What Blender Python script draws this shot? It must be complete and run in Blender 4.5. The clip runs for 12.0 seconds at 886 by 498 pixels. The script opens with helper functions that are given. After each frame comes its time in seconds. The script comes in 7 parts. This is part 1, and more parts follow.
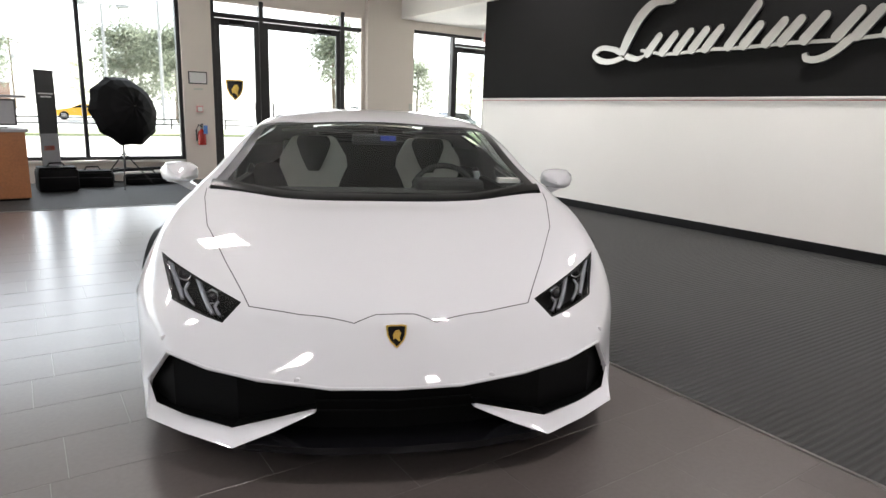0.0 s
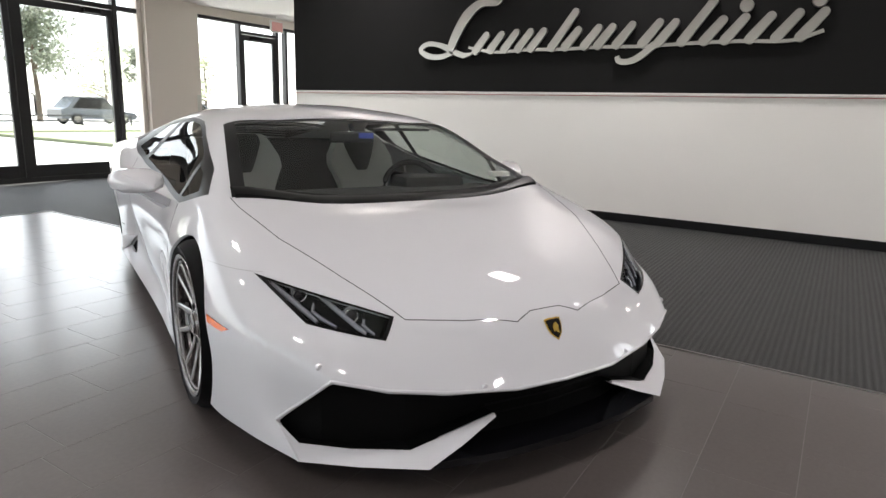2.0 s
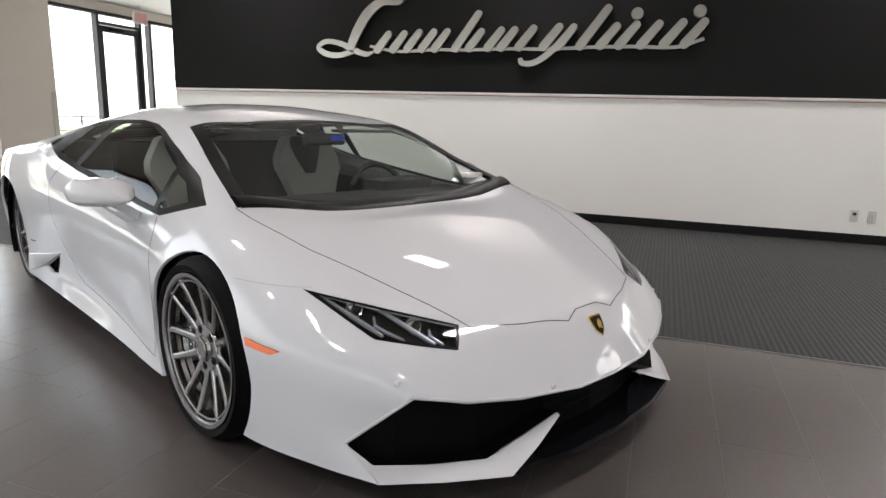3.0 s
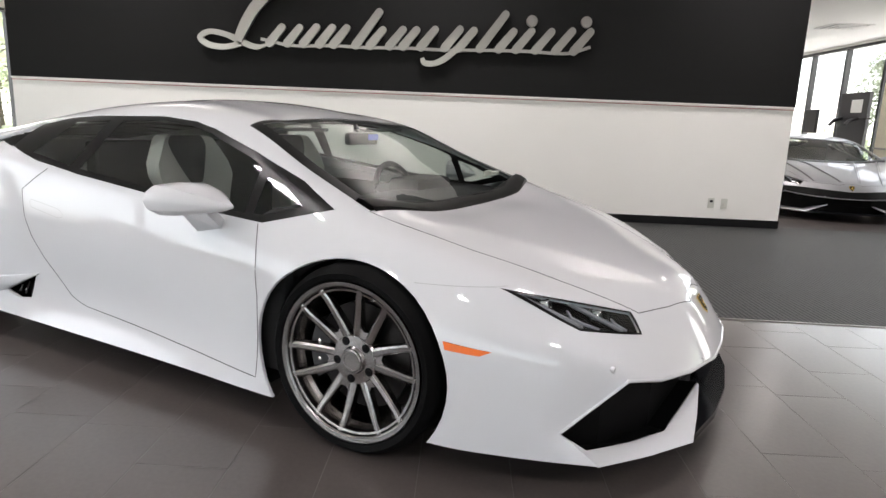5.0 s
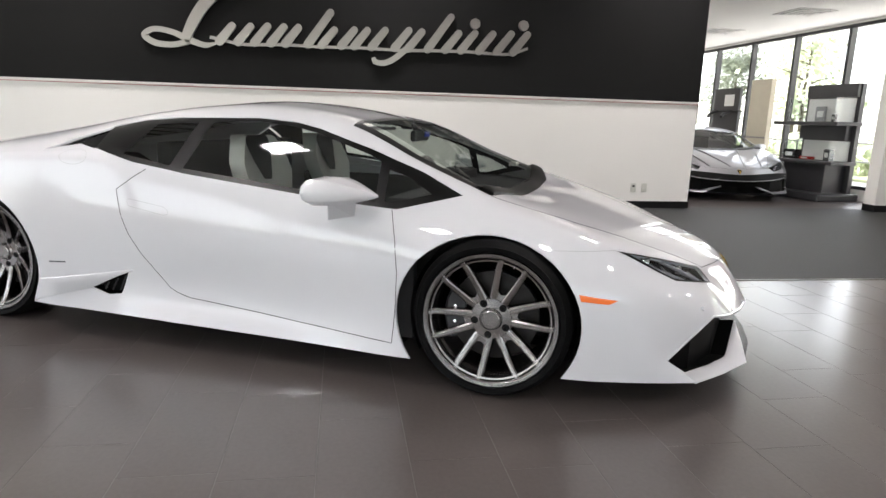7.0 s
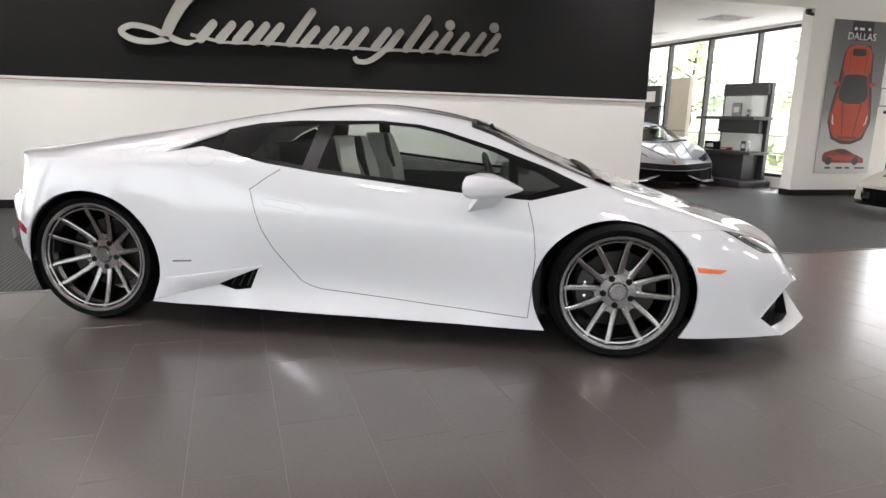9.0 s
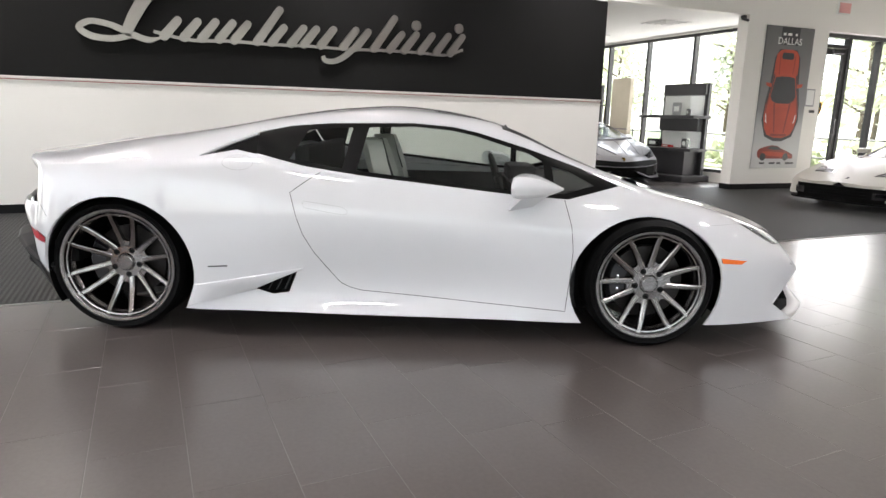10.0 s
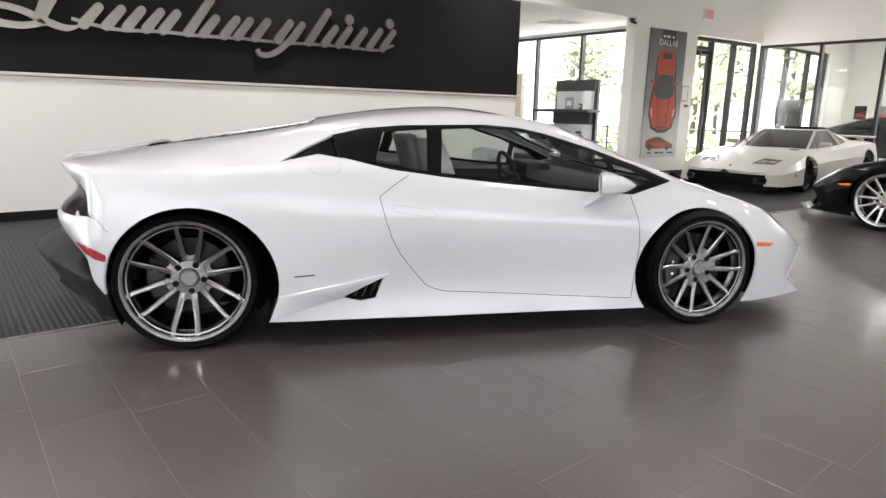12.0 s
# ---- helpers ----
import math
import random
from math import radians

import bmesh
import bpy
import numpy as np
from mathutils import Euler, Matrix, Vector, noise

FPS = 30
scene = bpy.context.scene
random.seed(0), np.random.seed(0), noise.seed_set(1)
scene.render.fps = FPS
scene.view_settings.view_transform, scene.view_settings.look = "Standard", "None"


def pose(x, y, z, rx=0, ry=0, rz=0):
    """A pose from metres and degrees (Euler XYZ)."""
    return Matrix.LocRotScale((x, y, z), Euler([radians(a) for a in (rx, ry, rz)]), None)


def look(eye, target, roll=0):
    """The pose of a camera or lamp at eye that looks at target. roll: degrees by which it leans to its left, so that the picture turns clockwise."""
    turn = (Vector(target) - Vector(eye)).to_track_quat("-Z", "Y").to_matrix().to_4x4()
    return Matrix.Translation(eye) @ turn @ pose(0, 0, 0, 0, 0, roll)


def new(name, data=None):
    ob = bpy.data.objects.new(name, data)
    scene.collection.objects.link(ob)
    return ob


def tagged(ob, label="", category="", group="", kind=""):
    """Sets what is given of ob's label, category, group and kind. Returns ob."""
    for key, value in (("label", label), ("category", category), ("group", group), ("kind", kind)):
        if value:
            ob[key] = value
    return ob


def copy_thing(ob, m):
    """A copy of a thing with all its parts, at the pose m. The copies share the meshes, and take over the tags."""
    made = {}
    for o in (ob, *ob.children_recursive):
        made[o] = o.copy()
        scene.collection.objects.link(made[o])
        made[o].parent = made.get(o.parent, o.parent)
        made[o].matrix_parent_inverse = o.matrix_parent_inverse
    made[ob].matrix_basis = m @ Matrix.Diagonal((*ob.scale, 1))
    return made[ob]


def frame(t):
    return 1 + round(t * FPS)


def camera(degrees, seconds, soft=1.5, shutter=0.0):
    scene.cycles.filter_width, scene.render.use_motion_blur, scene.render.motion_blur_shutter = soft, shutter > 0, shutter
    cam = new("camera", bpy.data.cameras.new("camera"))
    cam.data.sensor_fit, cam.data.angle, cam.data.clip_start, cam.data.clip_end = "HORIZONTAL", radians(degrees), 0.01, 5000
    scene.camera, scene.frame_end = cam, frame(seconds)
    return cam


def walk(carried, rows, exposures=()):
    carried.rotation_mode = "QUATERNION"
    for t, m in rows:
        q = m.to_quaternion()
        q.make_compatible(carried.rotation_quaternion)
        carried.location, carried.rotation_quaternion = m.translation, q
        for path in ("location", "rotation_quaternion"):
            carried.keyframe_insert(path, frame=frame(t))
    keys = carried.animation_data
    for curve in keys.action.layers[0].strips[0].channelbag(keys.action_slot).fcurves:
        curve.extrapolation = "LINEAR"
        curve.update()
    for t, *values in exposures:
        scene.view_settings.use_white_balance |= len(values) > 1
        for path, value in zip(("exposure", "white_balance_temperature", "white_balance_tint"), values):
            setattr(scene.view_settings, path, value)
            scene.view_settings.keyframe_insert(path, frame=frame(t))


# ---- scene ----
cam = camera(70.58, 12.0, soft=1.5)
# seconds, x, y, z, and the turn about x, y and z in degrees
ROWS = [
    (0.0, -1.2636, -2.4448, 1.1253, 77.87, -1.792, -33.664),
    (0.5, -1.5275, -2.2687, 1.1227, 77.878, -1.757, -38.493),
    (1.0, -1.7698, -2.0586, 1.119, 77.829, -1.665, -44.554),
    (1.5, -1.9831, -1.8173, 1.1184, 77.717, -1.657, -50.793),
    (2.0, -2.1698, -1.547, 1.1142, 77.782, -1.659, -57.542),
    (2.5, -2.3044, -1.2737, 1.1144, 77.885, -1.655, -64.223),
    (4.5, -2.5901, -0.1559, 1.0918, 78.324, -2.052, -85.035),
    (5.0, -2.6609, 0.0954, 1.0856, 78.364, -2.328, -87.974),
    (5.5, -2.7542, 0.319, 1.0786, 78.341, -2.255, -90.94),
    (6.0, -2.8595, 0.5345, 1.0743, 78.357, -2.127, -94.129),
    (6.5, -2.958, 0.7566, 1.0733, 78.386, -1.916, -97.098),
    (7.0, -3.0383, 0.9959, 1.0731, 78.295, -1.713, -99.102),
    (9.0, -3.126, 2.0747, 1.0814, 78.047, -1.434, -108.51),
    (9.5, -3.0763, 2.343, 1.0865, 78.01, -1.385, -111.68),
    (10.0, -3.0053, 2.6019, 1.0926, 78.01, -1.388, -115.158),
    (10.5, -2.9039, 2.846, 1.0985, 77.882, -1.391, -118.454),
    (11.0, -2.7792, 3.0898, 1.1044, 77.745, -1.297, -121.911),
    (11.5, -2.6289, 3.3394, 1.1108, 77.654, -1.234, -125.316),
    (12.0, -2.4653, 3.5814, 1.115, 77.612, -1.265, -128.676),
]
walk(cam, [(t, pose(x, y, z, rx, ry, rz)) for t, x, y, z, rx, ry, rz in ROWS],
     exposures=[(0.0, 2.20), (1.5, 1.94), (2.5, 1.90), (4.5, 2.13), (6.5, 2.18), (12.0, 2.25)])

# ---- world, sun and lamps ----
world = bpy.data.worlds.new("sky")
scene.world = world
world.use_nodes = True
wn = world.node_tree
wn.nodes.clear()
sky = wn.nodes.new("ShaderNodeTexSky")
sky.sky_type = "NISHITA"
sky.sun_disc = False
sky.sun_elevation = radians(50)
sky.sun_rotation = radians(79)
sky.air_density, sky.dust_density = 1.0, 1.0
wbg = wn.nodes.new("ShaderNodeBackground")
wbg.inputs["Strength"].default_value = 0.15
wout = wn.nodes.new("ShaderNodeOutputWorld")
haze = wn.nodes.new("ShaderNodeHueSaturation")
haze.inputs["Saturation"].default_value = 0.35
wn.links.new(sky.outputs["Color"], haze.inputs["Color"])
wn.links.new(haze.outputs["Color"], wbg.inputs["Color"])
wn.links.new(wbg.outputs["Background"], wout.inputs["Surface"])

sun = new("sun", bpy.data.lights.new("sun", "SUN"))
sun.data.energy, sun.data.angle, sun.data.color = 5.0, radians(0.6), (1.0, 0.96, 0.90)
sun.matrix_world = look((25, 5, 30), (0, 0, 0))


def window_light(x, y, z, wide, high, turn, power, tint=(1.0, 0.92, 0.94)):
    """Light through one opening, the sky's or the next room's, an area lamp that looks along its -Z, turned about z."""
    lamp = new("window_light", bpy.data.lights.new("window_light", "AREA"))
    lamp.data.shape, lamp.data.size, lamp.data.size_y = "RECTANGLE", wide, high
    lamp.data.energy, lamp.data.color = power, tint
    lamp.matrix_world = pose(x, y, z, 90, 0, turn)
    return lamp


window_light(-4.1, 8.30, 1.68, 9.6, 2.75, 180, 26)
window_light(2.6, 8.30, 1.40, 2.7, 2.8, 180, 11)
window_light(8.9, 8.30, 1.32, 8.0, 2.64, 180, 34)
window_light(8.9, -7.35, 1.46, 8.4, 2.6, 0, 48)
# added fill at the inner partition, where no sky shines in
window_light(-2.4, -10.5, 1.4, 12.6, 2.4, 0, 20)
window_light(4.30, -9.0, 1.32, 2.0, 2.6, 85, 15)
window_light(-9.30, 2.2, 1.75, 11.4, 1.7, -90, 3, (1.0, 0.94, 0.91))

# (0.4, -2.2) is an unseen lamp added as fill over the bonnet
PANELS = [(-4.5, -5.9), (-4.5, -2.5), (-4.5, 0.9), (-4.5, 4.3), (-1.6, -7.0), (0.4, -2.2), (-0.4, 3.3), (3.9, 3.75), (3.9, 0.35), (3.9, -3.05)]
for px, py in PANELS:
    lamp = new("ceiling_lamp", bpy.data.lights.new("ceiling_lamp", "AREA"))
    lamp.data.shape, lamp.data.size, lamp.data.size_y = "RECTANGLE", 0.44, 0.44
    # those along the sign wall throw a narrower beam; (3.9, 3.75) and (3.9, -3.05) are added to brighten it
    lamp.data.energy, lamp.data.spread = (12, radians(105)) if px > 3 else (13, radians(145))
    lamp.data.color = (1.0, 0.935, 0.945)
    lamp.matrix_world = pose(px, py, 4.268)
# fill lamps added under the low ceiling, without fixtures
for px, py in [(6.2, -4.2), (8.6, -4.2), (6.2, 0.0), (6.2, 4.5)]:
    lamp = new("ceiling_lamp", bpy.data.lights.new("ceiling_lamp", "AREA"))
    lamp.data.shape, lamp.data.size, lamp.data.size_y = "RECTANGLE", 0.58, 0.58
    lamp.data.energy, lamp.data.color = 6.5, (1.0, 0.92, 0.90)
    lamp.matrix_world = pose(px, py, 2.77)
for px, py in [(-1.5, -12.8), (1.8, -12.8)]:
    lamp = new("ceiling_lamp", bpy.data.lights.new("ceiling_lamp", "AREA"))
    lamp.data.shape, lamp.data.size, lamp.data.size_y = "RECTANGLE", 0.58, 1.17
    lamp.data.energy, lamp.data.color = 30, (1.0, 0.93, 0.92)
    lamp.matrix_world = pose(px, py, 3.27)
scene.view_settings.exposure = 2.3

# ---- materials ----
def material(name, base, rough=0.5, metal=0.0, coat=0.0, vary=0.06, scale=6.0, fine=90.0, bump=0.02, coat_rough=0.03, spec=0.5, rand=0.0, depth=0.004):
    """A painted, plastic, stone or metal surface: colour and gloss vary at two scales, with a fine relief."""
    m = bpy.data.materials.new(name)
    m.use_nodes = True
    n, l = m.node_tree.nodes, m.node_tree.links
    b = n["Principled BSDF"]
    b.inputs["Roughness"].default_value, b.inputs["Metallic"].default_value = rough, metal
    b.inputs["Coat Weight"].default_value, b.inputs["Coat Roughness"].default_value = coat, coat_rough
    b.inputs["Specular IOR Level"].default_value = spec
    tc = n.new("ShaderNodeTexCoord")
    big, small = n.new("ShaderNodeTexNoise"), n.new("ShaderNodeTexNoise")
    big.inputs["Scale"].default_value, small.inputs["Scale"].default_value = scale, fine
    big.inputs["Detail"].default_value, small.inputs["Detail"].default_value = 4, 3
    l.new(tc.outputs["Object"], big.inputs["Vector"])
    l.new(tc.outputs["Object"], small.inputs["Vector"])
    add = n.new("ShaderNodeMath")
    add.operation = "ADD"
    l.new(big.outputs["Fac"], add.inputs[0])
    l.new(small.outputs["Fac"], add.inputs[1])
    last = add
    if rand:
        info, mul = n.new("ShaderNodeObjectInfo"), n.new("ShaderNodeMath")
        mul.operation = "MULTIPLY_ADD"
        mul.inputs[1].default_value = rand
        l.new(info.outputs["Random"], mul.inputs[0])
        l.new(add.outputs[0], mul.inputs[2])
        last = mul
    mr = n.new("ShaderNodeMapRange")
    mr.inputs["From Min"].default_value, mr.inputs["From Max"].default_value = 0.6, 1.4 + rand
    mr.inputs["To Min"].default_value, mr.inputs["To Max"].default_value = 1 - vary, 1 + vary
    l.new(last.outputs[0], mr.inputs["Value"])
    mix = n.new("ShaderNodeMix")
    mix.data_type, mix.blend_type = "RGBA", "MULTIPLY"
    mix.inputs["Factor"].default_value = 1.0
    mix.inputs["A"].default_value = (*base, 1)
    l.new(mr.outputs["Result"], mix.inputs["B"])
    l.new(mix.outputs["Result"], b.inputs["Base Color"])
    if bump:
        bp = n.new("ShaderNodeBump")
        bp.inputs["Strength"].default_value, bp.inputs["Distance"].default_value = bump, depth
        l.new(small.outputs["Fac"], bp.inputs["Height"])
        l.new(bp.outputs["Normal"], b.inputs["Normal"])
    return m


def thin_glass(name, tint=(0.95, 0.97, 0.96), rough=0.0, gain=0.92):
    """A thin pane: light goes straight through it, tinted, and its two faces mirror more at a grazing angle."""
    m = bpy.data.materials.new(name)
    m.use_nodes = True
    n, l = m.node_tree.nodes, m.node_tree.links
    n.remove(n["Principled BSDF"])
    clear, gloss, mix, facing = n.new("ShaderNodeBsdfTransparent"), n.new("ShaderNodeBsdfGlossy"), n.new("ShaderNodeMixShader"), n.new("ShaderNodeLayerWeight")
    clear.inputs["Color"].default_value = (*tint, 1)
    gloss.inputs["Roughness"].default_value = rough
    facing.inputs["Blend"].default_value = 0.5
    power, scale = n.new("ShaderNodeMath"), n.new("ShaderNodeMath")
    power.operation, scale.operation = "POWER", "MULTIPLY_ADD"
    power.inputs[1].default_value = 5.0
    scale.inputs[1].default_value, scale.inputs[2].default_value = gain, 0.04
    l.new(facing.outputs["Facing"], power.inputs[0])
    l.new(power.outputs[0], scale.inputs[0])
    l.new(scale.outputs[0], mix.inputs["Fac"])
    l.new(clear.outputs[0], mix.inputs[1])
    l.new(gloss.outputs[0], mix.inputs[2])
    l.new(mix.outputs[0], n["Material Output"].inputs["Surface"])
    return m


WHITE_WALL = material("white_wall_paint", (0.82, 0.805, 0.765), 0.55, vary=0.03, scale=1.2, fine=260, bump=0.06)
BEIGE_WALL = material("beige_wall_paint", (0.80, 0.735, 0.665), 0.6, vary=0.03, scale=1.2, fine=260, bump=0.06)
BLACK_PANEL = material("charcoal_wall_paint", (0.0145, 0.0145, 0.0143), 0.8, vary=0.10, scale=1.0, fine=240, bump=0.05, spec=0.08)
CEILING_WHITE = material("ceiling_white", (0.80, 0.79, 0.77), 0.8, vary=0.02, fine=180, bump=0.1)
BLACK_TRIM = material("black_trim", (0.007, 0.007, 0.0075), 0.5, spec=0.2, vary=0.15, fine=140, bump=0.03)
FRAME_BLACK = material("black_anodised_frame", (0.014, 0.014, 0.015), 0.38, metal=0.0, vary=0.15, fine=120, bump=0.02)
RED_LINE = material("red_line_paint", (0.45, 0.05, 0.05), 0.5)
TILE = material("grey_porcelain_tile", (0.082, 0.069, 0.0645), 0.45, vary=0.15, scale=2.2, fine=60, bump=0.02, rand=0.12, spec=0.3, coat=1.0, coat_rough=0.23)
GROUT = material("grout", (0.118, 0.107, 0.102), 0.6, fine=200, bump=0.2)
STEEL = material("brushed_steel", (0.37, 0.352, 0.335), 0.28, metal=1.0, vary=0.10, scale=3, fine=160, bump=0.02)
GLASS = thin_glass("window_glass")


def ribbed(name, base):
    """Dark ribbed mat: fine parallel ribs across, with a dusty sheen in large patches."""
    m = material(name, base, 0.62, vary=0.22, scale=1.6, fine=240, bump=0.25)
    n, l = m.node_tree.nodes, m.node_tree.links
    b = n["Principled BSDF"]
    tc, wave = n.new("ShaderNodeTexCoord"), n.new("ShaderNodeTexWave")
    wave.wave_type, wave.bands_direction = "BANDS", "Y"
    wave.inputs["Scale"].default_value = 10.0
    wave.inputs["Distortion"].default_value = 0.15
    l.new(tc.outputs["Object"], wave.inputs["Vector"])
    bp = n.new("ShaderNodeBump")
    bp.inputs["Strength"].default_value, bp.inputs["Distance"].default_value = 0.7, 0.006
    l.new(wave.outputs["Fac"], bp.inputs["Height"])
    l.new(n["Bump"].outputs["Normal"], bp.inputs["Normal"])
    l.new(bp.outputs["Normal"], b.inputs["Normal"])
    # the rib tops are coloured lighter, the grooves between them darker
    rib_tone = n.new("ShaderNodeMixRGB")
    rib_tone.blend_type = "MULTIPLY"
    rib_tone.inputs["Fac"].default_value = 1.0
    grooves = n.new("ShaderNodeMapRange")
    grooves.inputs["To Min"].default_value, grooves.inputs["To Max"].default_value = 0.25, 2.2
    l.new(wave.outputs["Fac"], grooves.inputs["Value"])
    l.new(b.inputs["Base Color"].links[0].from_socket, rib_tone.inputs[1])
    l.new(grooves.outputs[0], rib_tone.inputs[2])
    l.new(rib_tone.outputs[0], b.inputs["Base Color"])
    return m


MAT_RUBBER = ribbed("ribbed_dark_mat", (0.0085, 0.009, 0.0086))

# ---- helpers for meshes ----
def part(name, bm, mat, parent=None, label="", smooth=False, at=None, sharp=35):
    """One bmesh as one mesh object, under a thing or a part where one is given."""
    mesh = bpy.data.meshes.new(name)
    bm.normal_update()
    bm.to_mesh(mesh)
    bm.free()
    mesh.materials.append(mat)
    if smooth:
        mesh.shade_smooth()
        mesh.set_sharp_from_angle(angle=radians(sharp))
    ob = new(name, mesh)
    if at is not None:
        ob.matrix_world = at
    if parent is not None:
        ob.parent = parent
    if label:
        ob["label"] = label
    return ob


def thing(name, label, category, at=None, group="", kind=""):
    ob = new(name)
    if at is not None:
        ob.matrix_world = at
    return tagged(ob, label, category, group, kind)


def add_box(bm, x0, x1, y0, y1, z0, z1, bevel=0.0):
    made = bmesh.ops.create_cube(bm, size=1.0)["verts"]
    for v in made:
        v.co = Vector((x0 + (v.co.x + 0.5) * (x1 - x0), y0 + (v.co.y + 0.5) * (y1 - y0), z0 + (v.co.z + 0.5) * (z1 - z0)))
    if bevel:
        edges = {e for v in made for e in v.link_edges}
        bmesh.ops.bevel(bm, geom=list(edges), offset=bevel, segments=2, affect="EDGES", profile=0.6)
    return made


def box(x0, x1, y0, y1, z0, z1, bevel=0.0):
    bm = bmesh.new()
    add_box(bm, x0, x1, y0, y1, z0, z1, bevel)
    return bm


def add_prism(bm, outline, axis, a, b):
    """An outline of (u, v), extruded along axis from a to b. axis x: u, v = y, z; y: x, z; z: x, y."""
    def place(u, v, w):
        return (w, u, v) if axis == "x" else (u, w, v) if axis == "y" else (u, v, w)
    lo = [bm.verts.new(place(u, v, a)) for u, v in outline]
    hi = [bm.verts.new(place(u, v, b)) for u, v in outline]
    n = len(outline)
    faces = [bm.faces.new(lo[::-1]), bm.faces.new(hi)]
    faces += [bm.faces.new((lo[i], lo[(i + 1) % n], hi[(i + 1) % n], hi[i])) for i in range(n)]
    bmesh.ops.recalc_face_normals(bm, faces=faces)
    return lo + hi


def prism(outline, axis, a, b):
    bm = bmesh.new()
    add_prism(bm, outline, axis, a, b)
    return bm


def add_tube(bm, points, radius, sides=10, closed=False):
    """A round bar along points; radius is one number, or one a point."""
    pts = [Vector(p) for p in points]
    rings = []
    n = len(pts)
    for i, p in enumerate(pts):
        before, after = pts[(i - 1) % n if closed else max(i - 1, 0)], pts[(i + 1) % n if closed else min(i + 1, n - 1)]
        d = (after - before).normalized()
        up = Vector((0, 0, 1)) if abs(d.z) < 0.9 else Vector((1, 0, 0))
        a = d.cross(up).normalized()
        b = d.cross(a)
        r = radius[i] if isinstance(radius, (list, tuple)) else radius
        rings.append([bm.verts.new(p + (a * math.cos(k * math.tau / sides) + b * math.sin(k * math.tau / sides)) * r) for k in range(sides)])
    made = []
    for i in range(n if closed else n - 1):
        lo, hi = rings[i], rings[(i + 1) % n]
        made += [bm.faces.new((lo[k], lo[(k + 1) % sides], hi[(k + 1) % sides], hi[k])) for k in range(sides)]
    if not closed:
        made += [bm.faces.new(rings[0][::-1]), bm.faces.new(rings[-1])]
    bmesh.ops.recalc_face_normals(bm, faces=made)


def tube(points, radius, sides=10, closed=False):
    bm = bmesh.new()
    add_tube(bm, points, radius, sides, closed)
    return bm


def add_lathe(bm, profile, axis="z", steps=32, centre=(0, 0, 0), close=False):
    """A profile of (radius, height) turned about an axis."""
    c = Vector(centre)
    rings = []
    for k in range(steps):
        a = k * math.tau / steps
        ring = []
        for r, h in profile:
            u, v = r * math.cos(a), r * math.sin(a)
            ring.append(bm.verts.new(c + Vector((h, u, v) if axis == "x" else (u, h, v) if axis == "y" else (u, v, h))))
        rings.append(ring)
    made = []
    m = len(profile)
    for k in range(steps):
        lo, hi = rings[k], rings[(k + 1) % steps]
        for i in range(m if close else m - 1):
            j = (i + 1) % m
            made.append(bm.faces.new((lo[i], lo[j], hi[j], hi[i])))
    bmesh.ops.remove_doubles(bm, verts=[v for r in rings for v in r], dist=1e-6)
    made = [f for f in made if f.is_valid]
    bmesh.ops.recalc_face_normals(bm, faces=made)


def lathe(profile, axis="z", steps=32, centre=(0, 0, 0), close=False):
    bm = bmesh.new()
    add_lathe(bm, profile, axis, steps, centre, close)
    return bm


# ---- the showroom's shell ----
SIGN_X, SIGN_Y0, SIGN_Y1 = 4.667, -3.58, 5.37
BACK_Y, CEIL, SOFFIT = 8.0, 4.30, 2.785
LEFT_X, FRONT_Y, SIDE_X = -9.0, -10.2, 13.0
WIN_Y = -7.05


def edge_x(y):
    """Where the tiles end and the mat begins."""
    return 0.985 + 0.0215 * y


def structure(name, bm, mat, label, category):
    return tagged(part(name, bm, mat), label, category, kind="structure")


floor = structure("floor", box(LEFT_X, SIDE_X, FRONT_Y, BACK_Y + 0.12, -0.20, -0.0008), GROUT, "grey screed floor under tiles and mats", "floor")

# ribbed mats: along the sign wall, and across to the doors
bm = bmesh.new()
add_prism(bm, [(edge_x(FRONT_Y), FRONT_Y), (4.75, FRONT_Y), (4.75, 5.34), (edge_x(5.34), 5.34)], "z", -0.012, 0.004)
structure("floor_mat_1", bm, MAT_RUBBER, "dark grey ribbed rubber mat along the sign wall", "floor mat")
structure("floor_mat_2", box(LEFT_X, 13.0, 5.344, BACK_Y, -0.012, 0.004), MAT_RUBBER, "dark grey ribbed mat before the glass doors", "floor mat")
bm = bmesh.new()
add_prism(bm, [(edge_x(FRONT_Y) - 0.014, FRONT_Y), (edge_x(FRONT_Y) - 0.001, FRONT_Y), (edge_x(5.32) - 0.001, 5.32), (edge_x(5.32) - 0.014, 5.32)], "z", -0.012, 0.0055)
structure("trim_1", bm, STEEL, "thin metal edge strip between tiles and mat", "trim")
structure("trim_2", box(LEFT_X, edge_x(5.32) - 0.014, 5.328, 5.34, -0.012, 0.0055), STEEL, "thin metal edge strip between tiles and mat", "trim")

# sign wall: white below, charcoal above, free at both ends
wall = structure("wall_east", box(SIGN_X, SIGN_X + 0.13, SIGN_Y0, SIGN_Y1, 0.0, SOFFIT), WHITE_WALL, "white partition wall behind the car with charcoal upper band", "wall")
part("upper_panel", box(SIGN_X - 0.012, SIGN_X - 0.001, SIGN_Y0 + 0.001, SIGN_Y1 - 0.001, 1.386, 2.765), BLACK_PANEL, wall, "matt charcoal painted upper panel")
part("end_panel", box(SIGN_X, SIGN_X + 0.131, SIGN_Y0 - 0.011, SIGN_Y0 - 0.001, 1.386, 2.765), BLACK_PANEL, wall)
